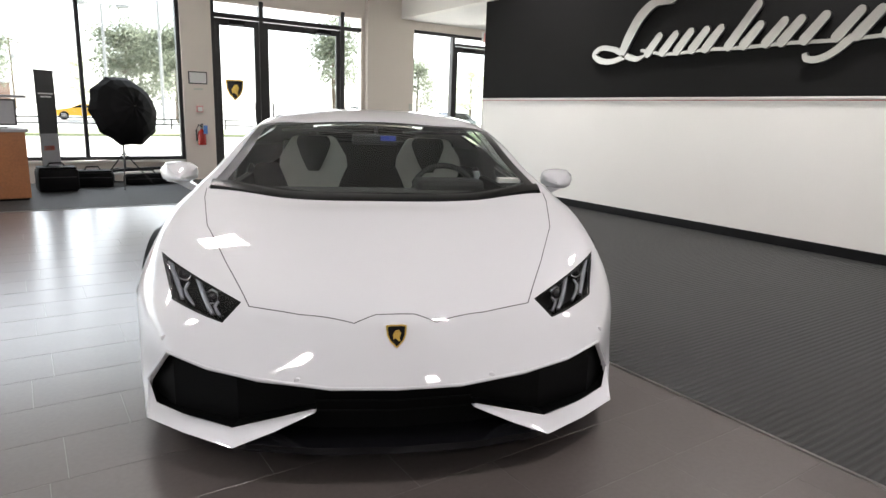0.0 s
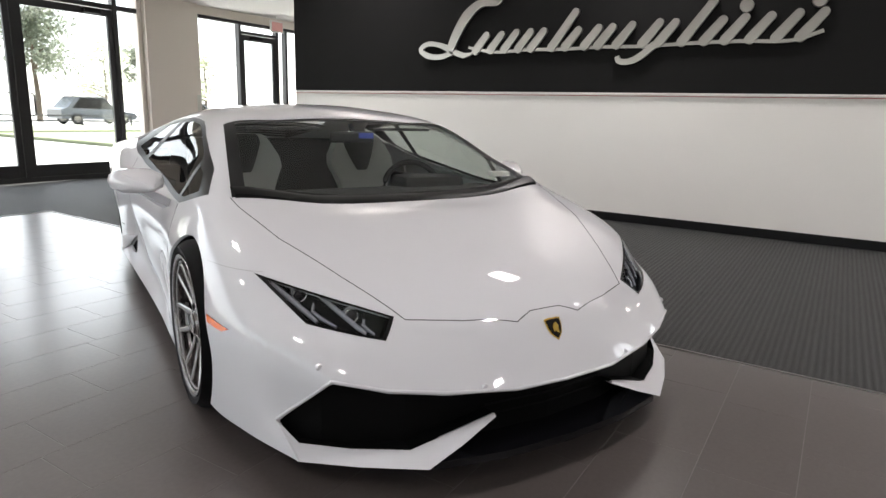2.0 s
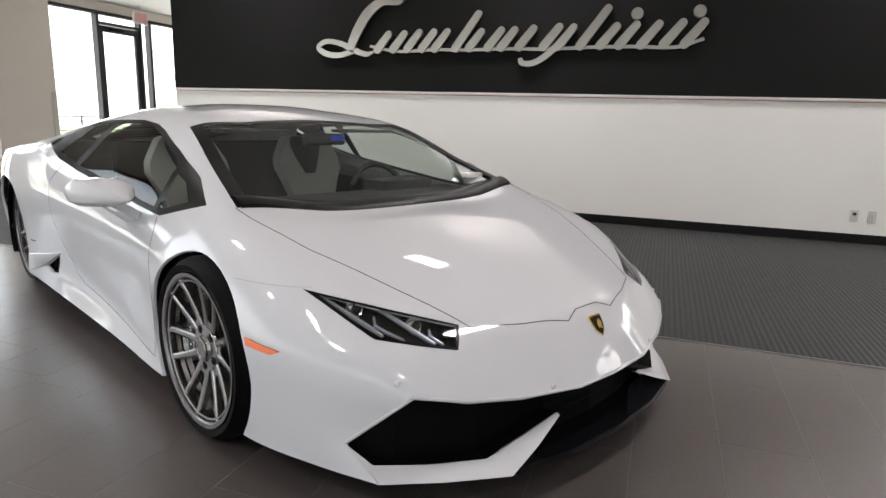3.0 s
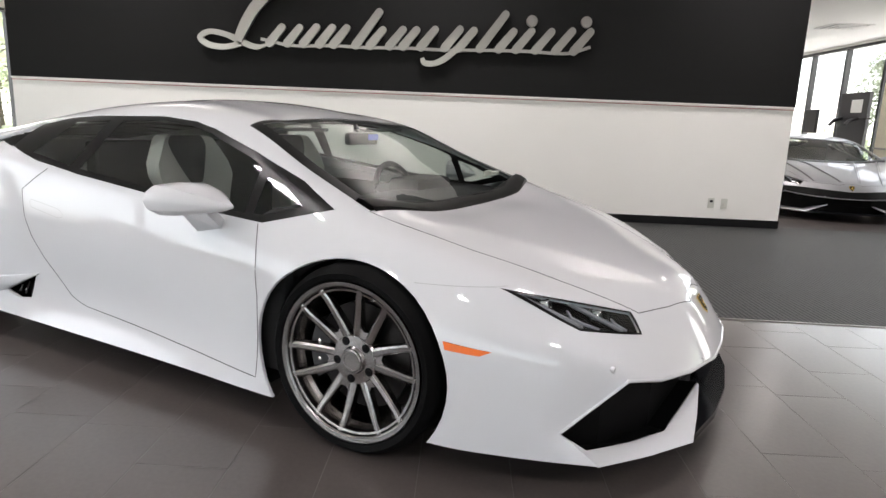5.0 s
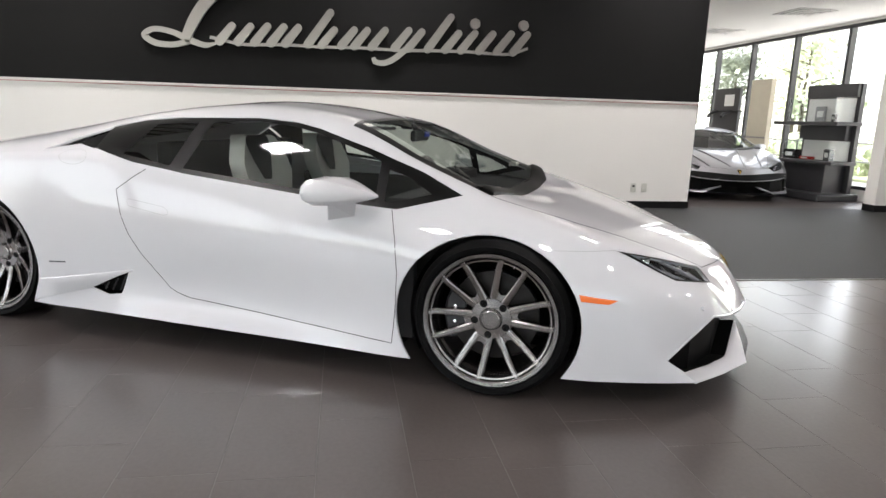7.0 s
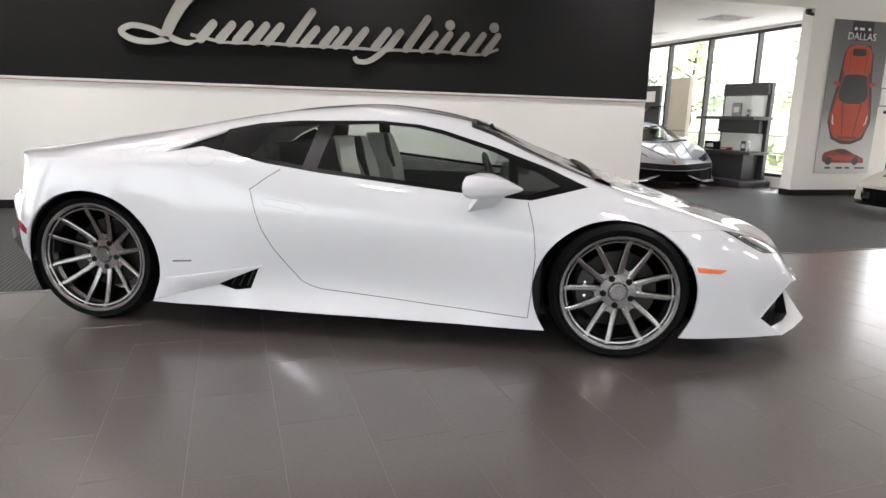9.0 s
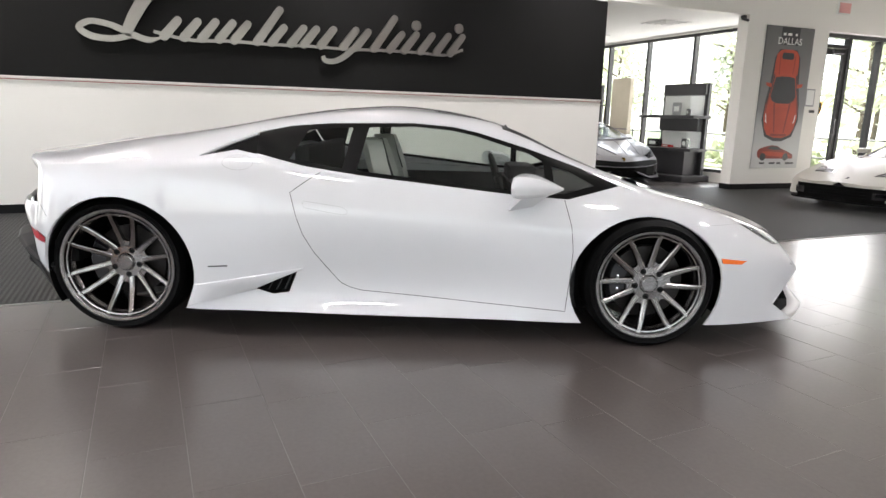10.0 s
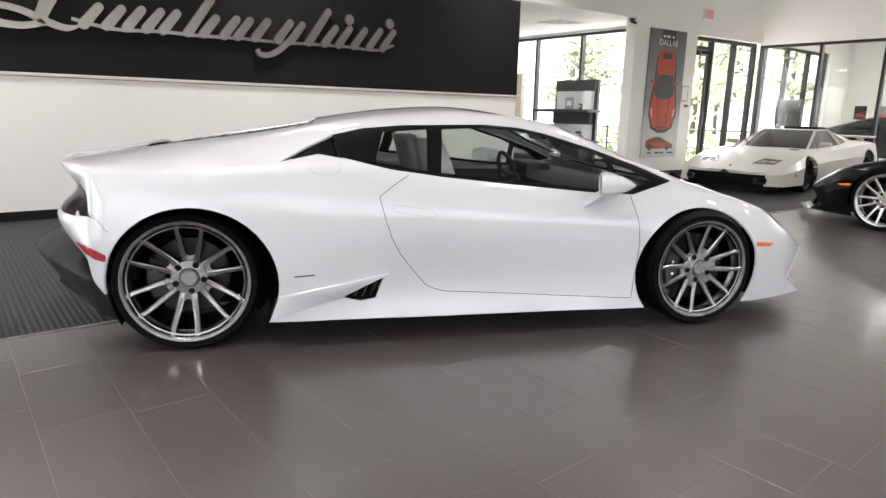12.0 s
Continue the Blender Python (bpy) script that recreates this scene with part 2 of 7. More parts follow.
part("white_rail", box(SIGN_X - 0.020, SIGN_X - 0.001, SIGN_Y0, SIGN_Y1, 1.367, 1.3845, 0.002), WHITE_WALL, wall)
part("red_line", box(SIGN_X - 0.004, SIGN_X - 0.0005, SIGN_Y0, SIGN_Y1, 1.350, 1.3555), RED_LINE, wall)
structure("baseboard", box(SIGN_X - 0.014, SIGN_X - 0.0005, SIGN_Y0 - 0.01, SIGN_Y1, 0.0045, 0.095, 0.002), BLACK_TRIM, "black baseboard along the sign wall", "baseboard")
structure("baseboard_end", box(SIGN_X, SIGN_X + 0.13, SIGN_Y0 - 0.012, SIGN_Y0 - 0.0005, 0.0045, 0.095, 0.002), BLACK_TRIM, "black baseboard round the wall's end", "baseboard")

# bulkhead over the sign wall, then the slightly canted front wall with pier, poster and door
structure("bulkhead", box(SIGN_X - 0.002, SIGN_X + 0.16, SIGN_Y0 - 0.02, BACK_Y, SOFFIT + 0.002, CEIL), WHITE_WALL, "white bulkhead over the charcoal sign wall", "wall")
CANT = pose(SIGN_X, SIGN_Y0 - 0.02, 0, 0, 0, -math.degrees(math.atan2(0.387, 4.42)))
# along the canted wall v runs from 0 at the sign wall's end towards the front


def cant_box(name, u0, u1, v0, v1, z0, z1, mat, label, category, bevel=0.0):
    ob = structure(name, box(u0, u1, -v1, -v0, z0, z1, bevel), mat, label, category)
    ob.matrix_world = CANT
    return ob


cant_box("bulkhead_front", -0.002, 0.16, 0.0, 2.64, SOFFIT + 0.002, CEIL, WHITE_WALL, "white bulkhead over the open passage", "wall")
cant_box("wall_front_pier", 0.0, 0.22, 2.64, 4.41, 0.0, CEIL, WHITE_WALL, "white wall pier that carries a tall poster", "wall")
cant_box("baseboard_pier", -0.014, -0.0005, 2.626, 4.41, 0.0045, 0.095, BLACK_TRIM, "black baseboard on the pier", "baseboard", 0.002)
cant_box("baseboard_pier_side", 0.0, 0.22, 2.626, 2.6395, 0.0045, 0.095, BLACK_TRIM, "black baseboard on the pier's side", "baseboard", 0.002)
cant_box("wall_front_header", 0.0, 0.30, 4.41, 6.60, 2.65, CEIL, WHITE_WALL, "white wall over the glass exit door", "wall")
structure("ceiling", box(LEFT_X, SIGN_X + 0.16, FRONT_Y, BACK_Y, CEIL, CEIL + 0.2), CEILING_WHITE, "white ceiling of the showroom", "ceiling")
structure("ceiling_side", prism([(SIGN_X + 0.10, BACK_Y), (SIGN_X + 0.10, SIGN_Y0), (SIGN_X + 0.10 + (WIN_Y - SIGN_Y0) * 0.0875, WIN_Y), (SIDE_X, WIN_Y), (SIDE_X, BACK_Y)], "z", SOFFIT + 0.003, SOFFIT + 0.2), CEILING_WHITE, "low white ceiling behind the sign wall", "ceiling")
structure("wall_west", box(LEFT_X - 0.2, LEFT_X, FRONT_Y, BACK_Y, 2.60, CEIL), WHITE_WALL, "white wall over the long west windows", "wall")
structure("wall_west_sill", box(LEFT_X - 0.2, LEFT_X, FRONT_Y, BACK_Y, 0, 0.90), WHITE_WALL, "white wall below the long west windows", "wall")
structure("wall_west_end", box(LEFT_X - 0.2, LEFT_X, FRONT_Y, -3.53, 0.90, 2.60), WHITE_WALL, "plain white wall beside the west windows", "wall")
structure("wall_side", box(SIDE_X, SIDE_X + 0.2, WIN_Y, BACK_Y + 0.2, 0, CEIL), WHITE_WALL, "plain white wall", "wall")


def glazing(name, u0, u1, z0, z1, posts, at, label, rails=(), wide=0.055, deep=0.11):
    """A glazed front: frame, posts at the places given, rails, and one pane a bay. It runs along x, with its face at y = 0."""
    ob = tagged(thing(name, label, "window", at), kind="structure")
    stops = [u0, *posts, u1]
    for u in stops:
        part("window_frame", box(u - wide / 2, u + wide / 2, 0, deep, z0, z1, 0.004), FRAME_BLACK, ob)
    for a, b in zip(stops, stops[1:]):
        for z, h in ((z0, wide), (z1 - wide, wide), *((r, wide) for r in rails)):
            part("window_frame", box(a + wide / 2, b - wide / 2, 0.004, deep - 0.004, z, z + h, 0.004), FRAME_BLACK, ob)
        pane = part("pane", box(a + wide / 2, b - wide / 2, 0.05, 0.056, z0 + wide, z1 - wide), GLASS, ob)
        pane.visible_shadow = False
    return ob


def glass_door(parent, u0, u1, z1, at, stile=0.075, side=1):
    """One leaf of a framed glass door with a push bar."""
    leaf = part("door_leaf", box(u0, u0 + stile, 0.02, 0.07, 0.012, z1, 0.005), FRAME_BLACK, parent)
    for a, b, c, d in ((u1 - stile, u1, 0.012, z1), (u0 + stile, u1 - stile, 0.012, 0.24), (u0 + stile, u1 - stile, z1 - 0.10, z1)):
        part("rail", box(a, b, 0.021, 0.069, c, d, 0.004), FRAME_BLACK, leaf)
    pane = part("pane", box(u0 + stile, u1 - stile, 0.042, 0.048, 0.24, z1 - 0.10), GLASS, leaf)
    pane.visible_shadow = False
    part("closer", box(u0 + 0.20 if side > 0 else u1 - 0.45, u0 + 0.45 if side > 0 else u1 - 0.20, -0.045, 0.018, z1 - 0.085, z1 - 0.02, 0.008), BLACK_TRIM, leaf)
    bar = u1 - stile - 0.03 if side > 0 else u0 + stile + 0.03
    part("door_handle", tube([(bar, 0.02, 0.92), (bar, -0.05, 0.94), (bar, -0.05, 1.20), (bar, 0.02, 1.22)], 0.012), FRAME_BLACK, leaf)
    return leaf


# back wall with windows, double door, column and a second door beyond
BACK = pose(0, BACK_Y, 0)
structure("wall_north_sill", box(LEFT_X, 0.88, BACK_Y, BACK_Y + 0.2, 0, 0.30), BEIGE_WALL, "beige wall below the showroom windows", "wall")
structure("window_sill", box(LEFT_X, 0.87, BACK_Y - 0.05, BACK_Y + 0.001, 0.285, 0.315, 0.004), WHITE_WALL, "white window sill", "window sill")
glazing("window_1", LEFT_X, 0.86, 0.31, 3.05, [-8.0, -6.5, -5.0, -3.4, -1.95, -0.45], BACK, "wide showroom window with slim black mullions")
structure("wall_north_pier", box(0.89, 1.335, BACK_Y - 0.06, BACK_Y + 0.2, 0, 3.05), BEIGE_WALL, "beige wall pier beside the double door", "wall")
door = glazing("door_1", 1.37, 3.95, 0.0, 2.79, [2.14, 3.56], BACK, "black framed double glass door with transom", rails=(2.49,), wide=0.07)
for pane in [c for c in door.children if c.name.startswith("pane")][:2]:
    bpy.data.objects.remove(pane)
# pale outer frame: the head and the far jamb
for c in door.children:
    if c.name.startswith("window_frame") and (min(v.co.z for v in c.data.vertices) > 2.6 or min(v.co.x for v in c.data.vertices) > 3.85):
        c.data.materials[0] = BEIGE_WALL
glass_door(door, 1.41, 2.10, 2.48, BACK)
glass_door(door, 2.18, 3.52, 2.48, BACK, side=-1)
part("pane", box(1.41, 2.10, 0.05, 0.056, 2.565, 2.72), GLASS, door).visible_shadow = False
part("pane", box(2.18, 3.52, 0.05, 0.056, 2.565, 2.72), GLASS, door).visible_shadow = False
structure("wall_north_column", box(3.99, 4.94, BACK_Y - 0.10, BACK_Y + 0.2, 0, CEIL), BEIGE_WALL, "beige column between doors and side windows", "wall")
structure("wall_north_top", box(LEFT_X, 3.99, BACK_Y, BACK_Y + 0.2, 3.05, CEIL), BEIGE_WALL, "beige wall over the windows", "wall")
structure("wall_north_header", box(1.335, 3.99, BACK_Y + 0.001, BACK_Y + 0.2, 2.79, 3.05), BEIGE_WALL, "beige wall over the double door", "wall")
structure("wall_north_side_top", box(4.94, SIDE_X, BACK_Y, BACK_Y + 0.2, 2.645, CEIL), BEIGE_WALL, "beige wall over the side windows", "wall")
door = glazing("door_2", 4.97, SIDE_X, 0.0, 2.64, [5.90, 6.80, 7.03, 8.4, 9.6, 10.8, 12.0], BACK, "glazed side front with a black framed exit door", rails=())
glass_door(door, 5.935, 6.77, 2.42, BACK)
part("window_frame", box(5.93, 6.77, 0.004, 0.10, 2.43, 2.48, 0.004), FRAME_BLACK, door)

# long windows behind the camera's way
glazing("window_5", -7.95, 3.5, 0.90, 2.60, [-6.4, -4.8, -3.2, -1.6, 0.0, 1.75], pose(LEFT_X - 0.11, 0, 0, 0, 0, -90), "long row of west windows with slim black mullions")

# windows behind the silver car
FRONT_WIN = pose(0, WIN_Y, 0, 0, 0, 180)
structure("wall_south_side_sill", box(4.55, SIDE_X, WIN_Y - 0.2, WIN_Y, 0, 0.18), WHITE_WALL, "white wall below the side windows", "wall")
structure("wall_south_side_top", box(4.55, SIDE_X, WIN_Y - 0.2, WIN_Y, 2.75, CEIL), WHITE_WALL, "white wall over the side windows", "wall")
glazing("window_2", -SIDE_X, -4.62, 0.18, 2.75, [-11.14, -9.95, -8.76, -7.55, -6.30, -5.05], FRONT_WIN, "side windows with slim black mullions")

# glazed door in the canted wall
EXIT = CANT @ pose(0.10, 0, 0, 0, 0, -90)
door = glazing("door_3", 4.44, 6.585, 0.0, 2.645, [5.085, 5.85], EXIT, "black framed glass exit door with side lights", rails=(), wide=0.065)
for pane in [c for c in door.children if c.name.startswith("pane")][:1]:
    bpy.data.objects.remove(pane)
glass_door(door, 4.475, 5.05, 2.40, EXIT, stile=0.09)
part("window_frame", box(4.473, 5.052, 0.004, 0.10, 2.41, 2.47, 0.004), FRAME_BLACK, door)
part("pane", box(4.473, 5.052, 0.05, 0.056, 2.47, 2.58), GLASS, door).visible_shadow = False

# glazed partition to the next showroom
FRONT = pose(0, FRONT_Y, 0, 0, 0, 180)
structure("wall_south_top", box(LEFT_X, 4.12, FRONT_Y - 0.2, FRONT_Y, 2.61, CEIL), WHITE_WALL, "white wall over the glazed partition", "wall")
structure("wall_south_sill", box(LEFT_X, 4.12, FRONT_Y - 0.2, FRONT_Y, 0, 0.12), WHITE_WALL, "white kerb under the glazed partition", "wall")
glazing("window_3", -4.10, 9.0, 0.12, 2.61, [-2.93, -1.82, -0.6, 0.6, 1.8, 3.0, 4.2, 5.4, 6.6, 7.8], FRONT, "glazed partition with black mullions")
structure("floor_next", box(LEFT_X, 4.12, -15.2, FRONT_Y, -0.20, 0.0), GROUT, "grey floor of the next showroom", "floor")
structure("wall_next_south", box(LEFT_X, 4.2, -15.4, -15.2, 0, CEIL), WHITE_WALL, "white far wall of the next showroom", "wall")
structure("ceiling_next", box(LEFT_X, 4.2, -15.2, FRONT_Y - 0.2, 3.3, 3.5), CEILING_WHITE, "white ceiling of the next showroom", "ceiling")
structure("wall_next_west", box(LEFT_X - 0.2, LEFT_X, -15.2, FRONT_Y, 0, CEIL), WHITE_WALL, "plain white wall", "wall")
structure("wall_next_sill", box(4.12, 4.3, -15.2, FRONT_Y - 0.2, 0, 0.4), WHITE_WALL, "white wall below the far windows", "wall")
structure("wall_next_east", box(4.12, 4.3, -15.2, -13.9, 0.4, 2.7), WHITE_WALL, "plain white wall beside the far windows", "wall")
structure("wall_next_top", box(4.12, 4.3, -15.2, FRONT_Y - 0.2, 2.7, 3.5), WHITE_WALL, "white wall over the far windows", "wall")
glazing("window_4", 10.7, 13.9, 0.4, 2.7, [11.8, 12.9], pose(4.2, 0, 0, 0, 0, -90), "far windows of the next showroom")

for px, py in [(-1.5, -12.8), (1.8, -12.8)]:
    lamp = thing("ceiling_light", "recessed white ceiling light panel, some added as fill", "ceiling light", pose(px, py, 3.272), "ceiling lights")
    part("frame", box(-0.32, 0.32, -0.62, 0.62, 0.004, 0.03, 0.003), CEILING_WHITE, lamp)
for px, py in PANELS:
    lamp = thing("ceiling_light", "recessed white ceiling light panel, some added as fill", "ceiling light", pose(px, py, 4.27), "ceiling lights")
    part("frame", box(-0.32, 0.32, -0.32, 0.32, 0.004, 0.03, 0.003), CEILING_WHITE, lamp)

# ---- cars ----
from mathutils.bvhtree import BVHTree
from mathutils.interpolate import poly_3d_calc

PAINT_WHITE = material("white_car_paint", (0.635, 0.635, 0.656), 0.35, spec=0.05, coat=1.0, vary=0.012, scale=2, fine=700, bump=0.0, coat_rough=0.02)
PAINT_WHITE.node_tree.nodes["Principled BSDF"].inputs["Coat IOR"].default_value = 1.58
PAINT_SILVER = material("silver_car_paint", (0.27, 0.27, 0.285), 0.42, metal=0.6, coat=0.6, vary=0.03, scale=3, fine=900, bump=0.01)
PAINT_CREAM = material("cream_white_car_paint", (0.54, 0.53, 0.475), 0.42, coat=0.25, vary=0.015, fine=600, bump=0.0)
PAINT_BLACK = material("black_car_paint", (0.003, 0.003, 0.004), 0.2, coat=0.15, spec=0.15, vary=0.05, fine=600, bump=0.0)
GLOSS_BLACK = material("gloss_black_plastic", (0.004, 0.004, 0.005), 0.16, spec=0.35, coat=0.0, vary=0.1, fine=300, bump=0.0)
GLASS_BORDER = material("black_glass_border", (0.003, 0.003, 0.003), 0.3, spec=0.16, vary=0.1, bump=0.0)
MATT_BLACK = material("matt_black_plastic", (0.004, 0.004, 0.004), 0.65, spec=0.12, vary=0.2, fine=260, bump=0.08)
DEEP_BLACK = material("deep_black_plastic", (0.0025, 0.0025, 0.0025), 0.5, spec=0.1, vary=0.1, bump=0.0)
GAP_DARK = material("panel_gap_shade", (0.075, 0.075, 0.08), 0.8, bump=0.0)
HANDLE_GREY = material("shallow_gap_shade", (0.42, 0.42, 0.43), 0.6, bump=0.0)
DIFFUSER = material("satin_black_composite", (0.020, 0.020, 0.021), 0.4, spec=0.3, vary=0.15, fine=260, bump=0.03)
DARK_GREY = material("dark_grey_plastic", (0.028, 0.028, 0.030), 0.35, vary=0.15, fine=260, bump=0.05)
TYRE = material("tyre_rubber", (0.0035, 0.0035, 0.0035), 0.6, spec=0.09, vary=0.2, scale=9, fine=220, bump=0.12)
FORGED = material("brushed_forged_alloy", (0.31, 0.292, 0.285), 0.2, metal=1.0, vary=0.30, scale=22, fine=420, bump=0.08)
RIM_ALLOY = material("satin_rim_alloy", (0.25, 0.236, 0.23), 0.26, metal=1.0, vary=0.25, scale=22, fine=420, bump=0.08)
DISC = material("disc_and_shaded_rim_steel", (0.040, 0.038, 0.037), 0.45, metal=1.0, vary=0.2, scale=8, fine=260, bump=0.06)
CALIPER = material("black_caliper_paint", (0.02, 0.02, 0.022), 0.3, vary=0.1)
AMBER = material("amber_lens", (0.85, 0.16, 0.02), 0.15, coat=0.8, vary=0.08, fine=300, bump=0.02)
RED_LENS = material("red_lens", (0.34, 0.012, 0.02), 0.15, coat=0.8, vary=0.08, fine=300, bump=0.02)
SMOKED = material("smoked_lamp_lens", (0.030, 0.028, 0.030), 0.12, coat=1.0, vary=0.1, bump=0.0)
TAIL_DARK = material("dark_tail_lens", (0.014, 0.010, 0.011), 0.3, spec=0.15, coat=0.05, vary=0.1, bump=0.0)
LED_WHITE = material("lamp_reflector", (0.30, 0.31, 0.33), 0.25, metal=0.3, vary=0.05, bump=0.0)
MIRROR_SOFT = material("dusty_mirror_glass", (0.75, 0.76, 0.78), 0.4, metal=1.0, vary=0.05, bump=0.0)
TAG_BLUE = material("blue_tag", (0.05, 0.09, 0.55), 0.5, vary=0.1, bump=0.0)
CHROME = material("chrome", (0.80, 0.80, 0.80), 0.08, metal=1.0, vary=0.03, bump=0.0)
GOLD = material("gold_enamel", (0.75, 0.50, 0.12), 0.25, metal=0.9, vary=0.1, bump=0.0)
CAR_GLASS = thin_glass("car_glass_tinted", (0.78, 0.83, 0.80), gain=0.85)
CAR_GLASS_CLEAR = thin_glass("windscreen_glass", (0.74, 0.79, 0.76), gain=0.85)
LENS_CLEAR = thin_glass("clear_lamp_lens", (0.90, 0.92, 0.94))
DARK_SCREEN = material("shaded_windscreen", (0.045, 0.05, 0.052), 0.08, spec=0.5, vary=0.1, bump=0.0)
SEAT_WHITE = material("white_leather", (0.62, 0.60, 0.57), 0.45, vary=0.06, scale=8, fine=180, bump=0.12)
SEAT_BLACK = material("black_suede", (0.026, 0.0255, 0.026), 0.8, vary=0.2, scale=8, fine=200, bump=0.15)

# Lengthwise guide curves of one half of the body, bottom edge to centre line, front to rear; x out, y back, z up.
SILL = [(.805, -.775, .120), (.86, -.62, .119), (.895, -.50, .118), (.930, -.36, .118), (.945, -.17, .118), (.945, .08, .118), (.945, .42, .116), (.935, .78, .120), (.935, 1.2, .127),
        (.940, 1.56, .133), (.945, 1.9, .140), (.950, 2.3, .150), (.945, 2.72, .20), (.915, 2.90, .28), (.890, 2.95, .30), (.882, 2.965, .305), (.875, 2.97, .31), (.860, 2.96, .32)]
LOWER = [(.828, -.662, .208), (.865, -.60, .25), (.895, -.52, .27), (.935, -.37, .29), (.955, -.17, .30), (.955, .08, .29), (.936, .42, .25), (.904, .78, .226), (.890, 1.2, .224),
         (.896, 1.56, .232), (.932, 1.9, .272), (.955, 2.3, .30), (.955, 2.72, .34), (.920, 2.92, .36), (.890, 2.98, .36), (.882, 2.99, .36), (.875, 3.0, .36), (.862, 2.975, .36)]
WAIST = [(.717, -.822, .367), (.78, -.71, .43), (.84, -.60, .46), (.925, -.40, .47), (.955, -.17, .50), (.958, .08, .52), (.942, .42, .575), (.930, .78, .580), (.928, 1.2, .590),
         (.936, 1.56, .605), (.950, 1.9, .615), (.962, 2.3, .60), (.962, 2.70, .60), (.918, 2.92, .58), (.868, 2.995, .56), (.862, 3.01, .54), (.852, 3.035, .50), (.855, 2.99, .40)]
SHOULDER = [(.580, -.90, .340), (.61, -.795, .46), (.67, -.68, .525), (.82, -.44, .615), (.865, -.17, .69), (.870, .08, .735), (.885, .42, .725), (.885, .78, .735), (.885, 1.2, .782),
            (.890, 1.56, .824), (.905, 1.9, .868), (.925, 2.3, .855), (.920, 2.70, .835), (.835, 2.945, .825), (.775, 3.025, .815), (.757, 3.03, .715), (.790, 3.10, .60), (.800, 3.02, .40)]
RAIL = [(.420, -.965, .325), (.42, -.860, .452), (.465, -.785, .508), (.59, -.47, .632), (.69, -.18, .720), (.775, .06, .782), (.735, .38, .885), (.640, .74, 1.035), (.620, 1.2, 1.078),
        (.620, 1.56, 1.07), (.625, 1.9, 1.035), (.650, 2.3, .965), (.680, 2.75, .893), (.670, 3.04, .855), (.640, 3.14, .845), (.640, 3.095, .735), (.655, 3.185, .62), (.640, 3.10, .42)]
FLANK = [(.200, -1.022, .313), (.20, -.937, .443), (.22, -.865, .511), (.26, -.5, .638), (.28, -.2, .7195), (.290, 0, .7515), (.300, .35, .897), (.320, .72, 1.06), (.330, 1.2, 1.135),
         (.330, 1.56, 1.122), (.330, 1.9, 1.078), (.340, 2.3, 1.005), (.360, 2.80, .928), (.370, 3.14, .872), (.360, 3.24, .858), (.360, 3.18, .735), (.360, 3.265, .62), (.360, 3.19, .42)]
CROWN = [(0, -1.03, .310), (0, -.95, .440), (0, -.885, .512), (0, -.5, .641), (0, -.2, .7220), (0, 0, .7530), (0, .35, .905), (0, .72, 1.07), (0, 1.2, 1.148),
         (0, 1.56, 1.135), (0, 1.9, 1.09), (0, 2.3, 1.02), (0, 2.82, .94), (0, 3.18, .88), (0, 3.28, .865), (0, 3.22, .735), (0, 3.30, .62), (0, 3.22, .42)]
# how sharply the waist and the shoulder break, station by station
CREASE = [0, 0, 0, 0, 0, 0.1, 0.3, 0.4, 0.4, 0.4, 0.3, 0.15, 0.05, 0, 0, 0, 0, 0]
BREAK = [0.2, 0.2, 0.2, 0.3, 0.3, 0.5, 0.9, 1, 1, 1, 0.9, 0.5, 0.4, 0.5, 0.6, 0.5, 0.5, 0.3]


def spline(pts, steps):
    """A centripetal Catmull-Rom curve through pts, steps samples a span."""
    p = [2 * pts[0] - pts[1], *pts, 2 * pts[-1] - pts[-2]]
    out = []
    for i in range(1, len(p) - 2):
        a, b, c, d = p[i - 1], p[i], p[i + 1], p[i + 2]
        t1 = max((b - a).length, 1e-5) ** 0.5
        t2 = t1 + max((c - b).length, 1e-5) ** 0.5
        t3 = t2 + max((d - c).length, 1e-5) ** 0.5
        for k in range(steps):
            t = t1 + (t2 - t1) * k / steps
            a1, a2, a3 = a.lerp(b, t / t1), b.lerp(c, (t - t1) / (t2 - t1)), c.lerp(d, (t - t2) / (t3 - t2))
            b1, b2 = a1.lerp(a2, t / t2), a2.lerp(a3, (t - t1) / (t3 - t1))
            out.append(b1.lerp(b2, (t - t1) / (t2 - t1)))
    out.append(Vector(pts[-1]))
    return out


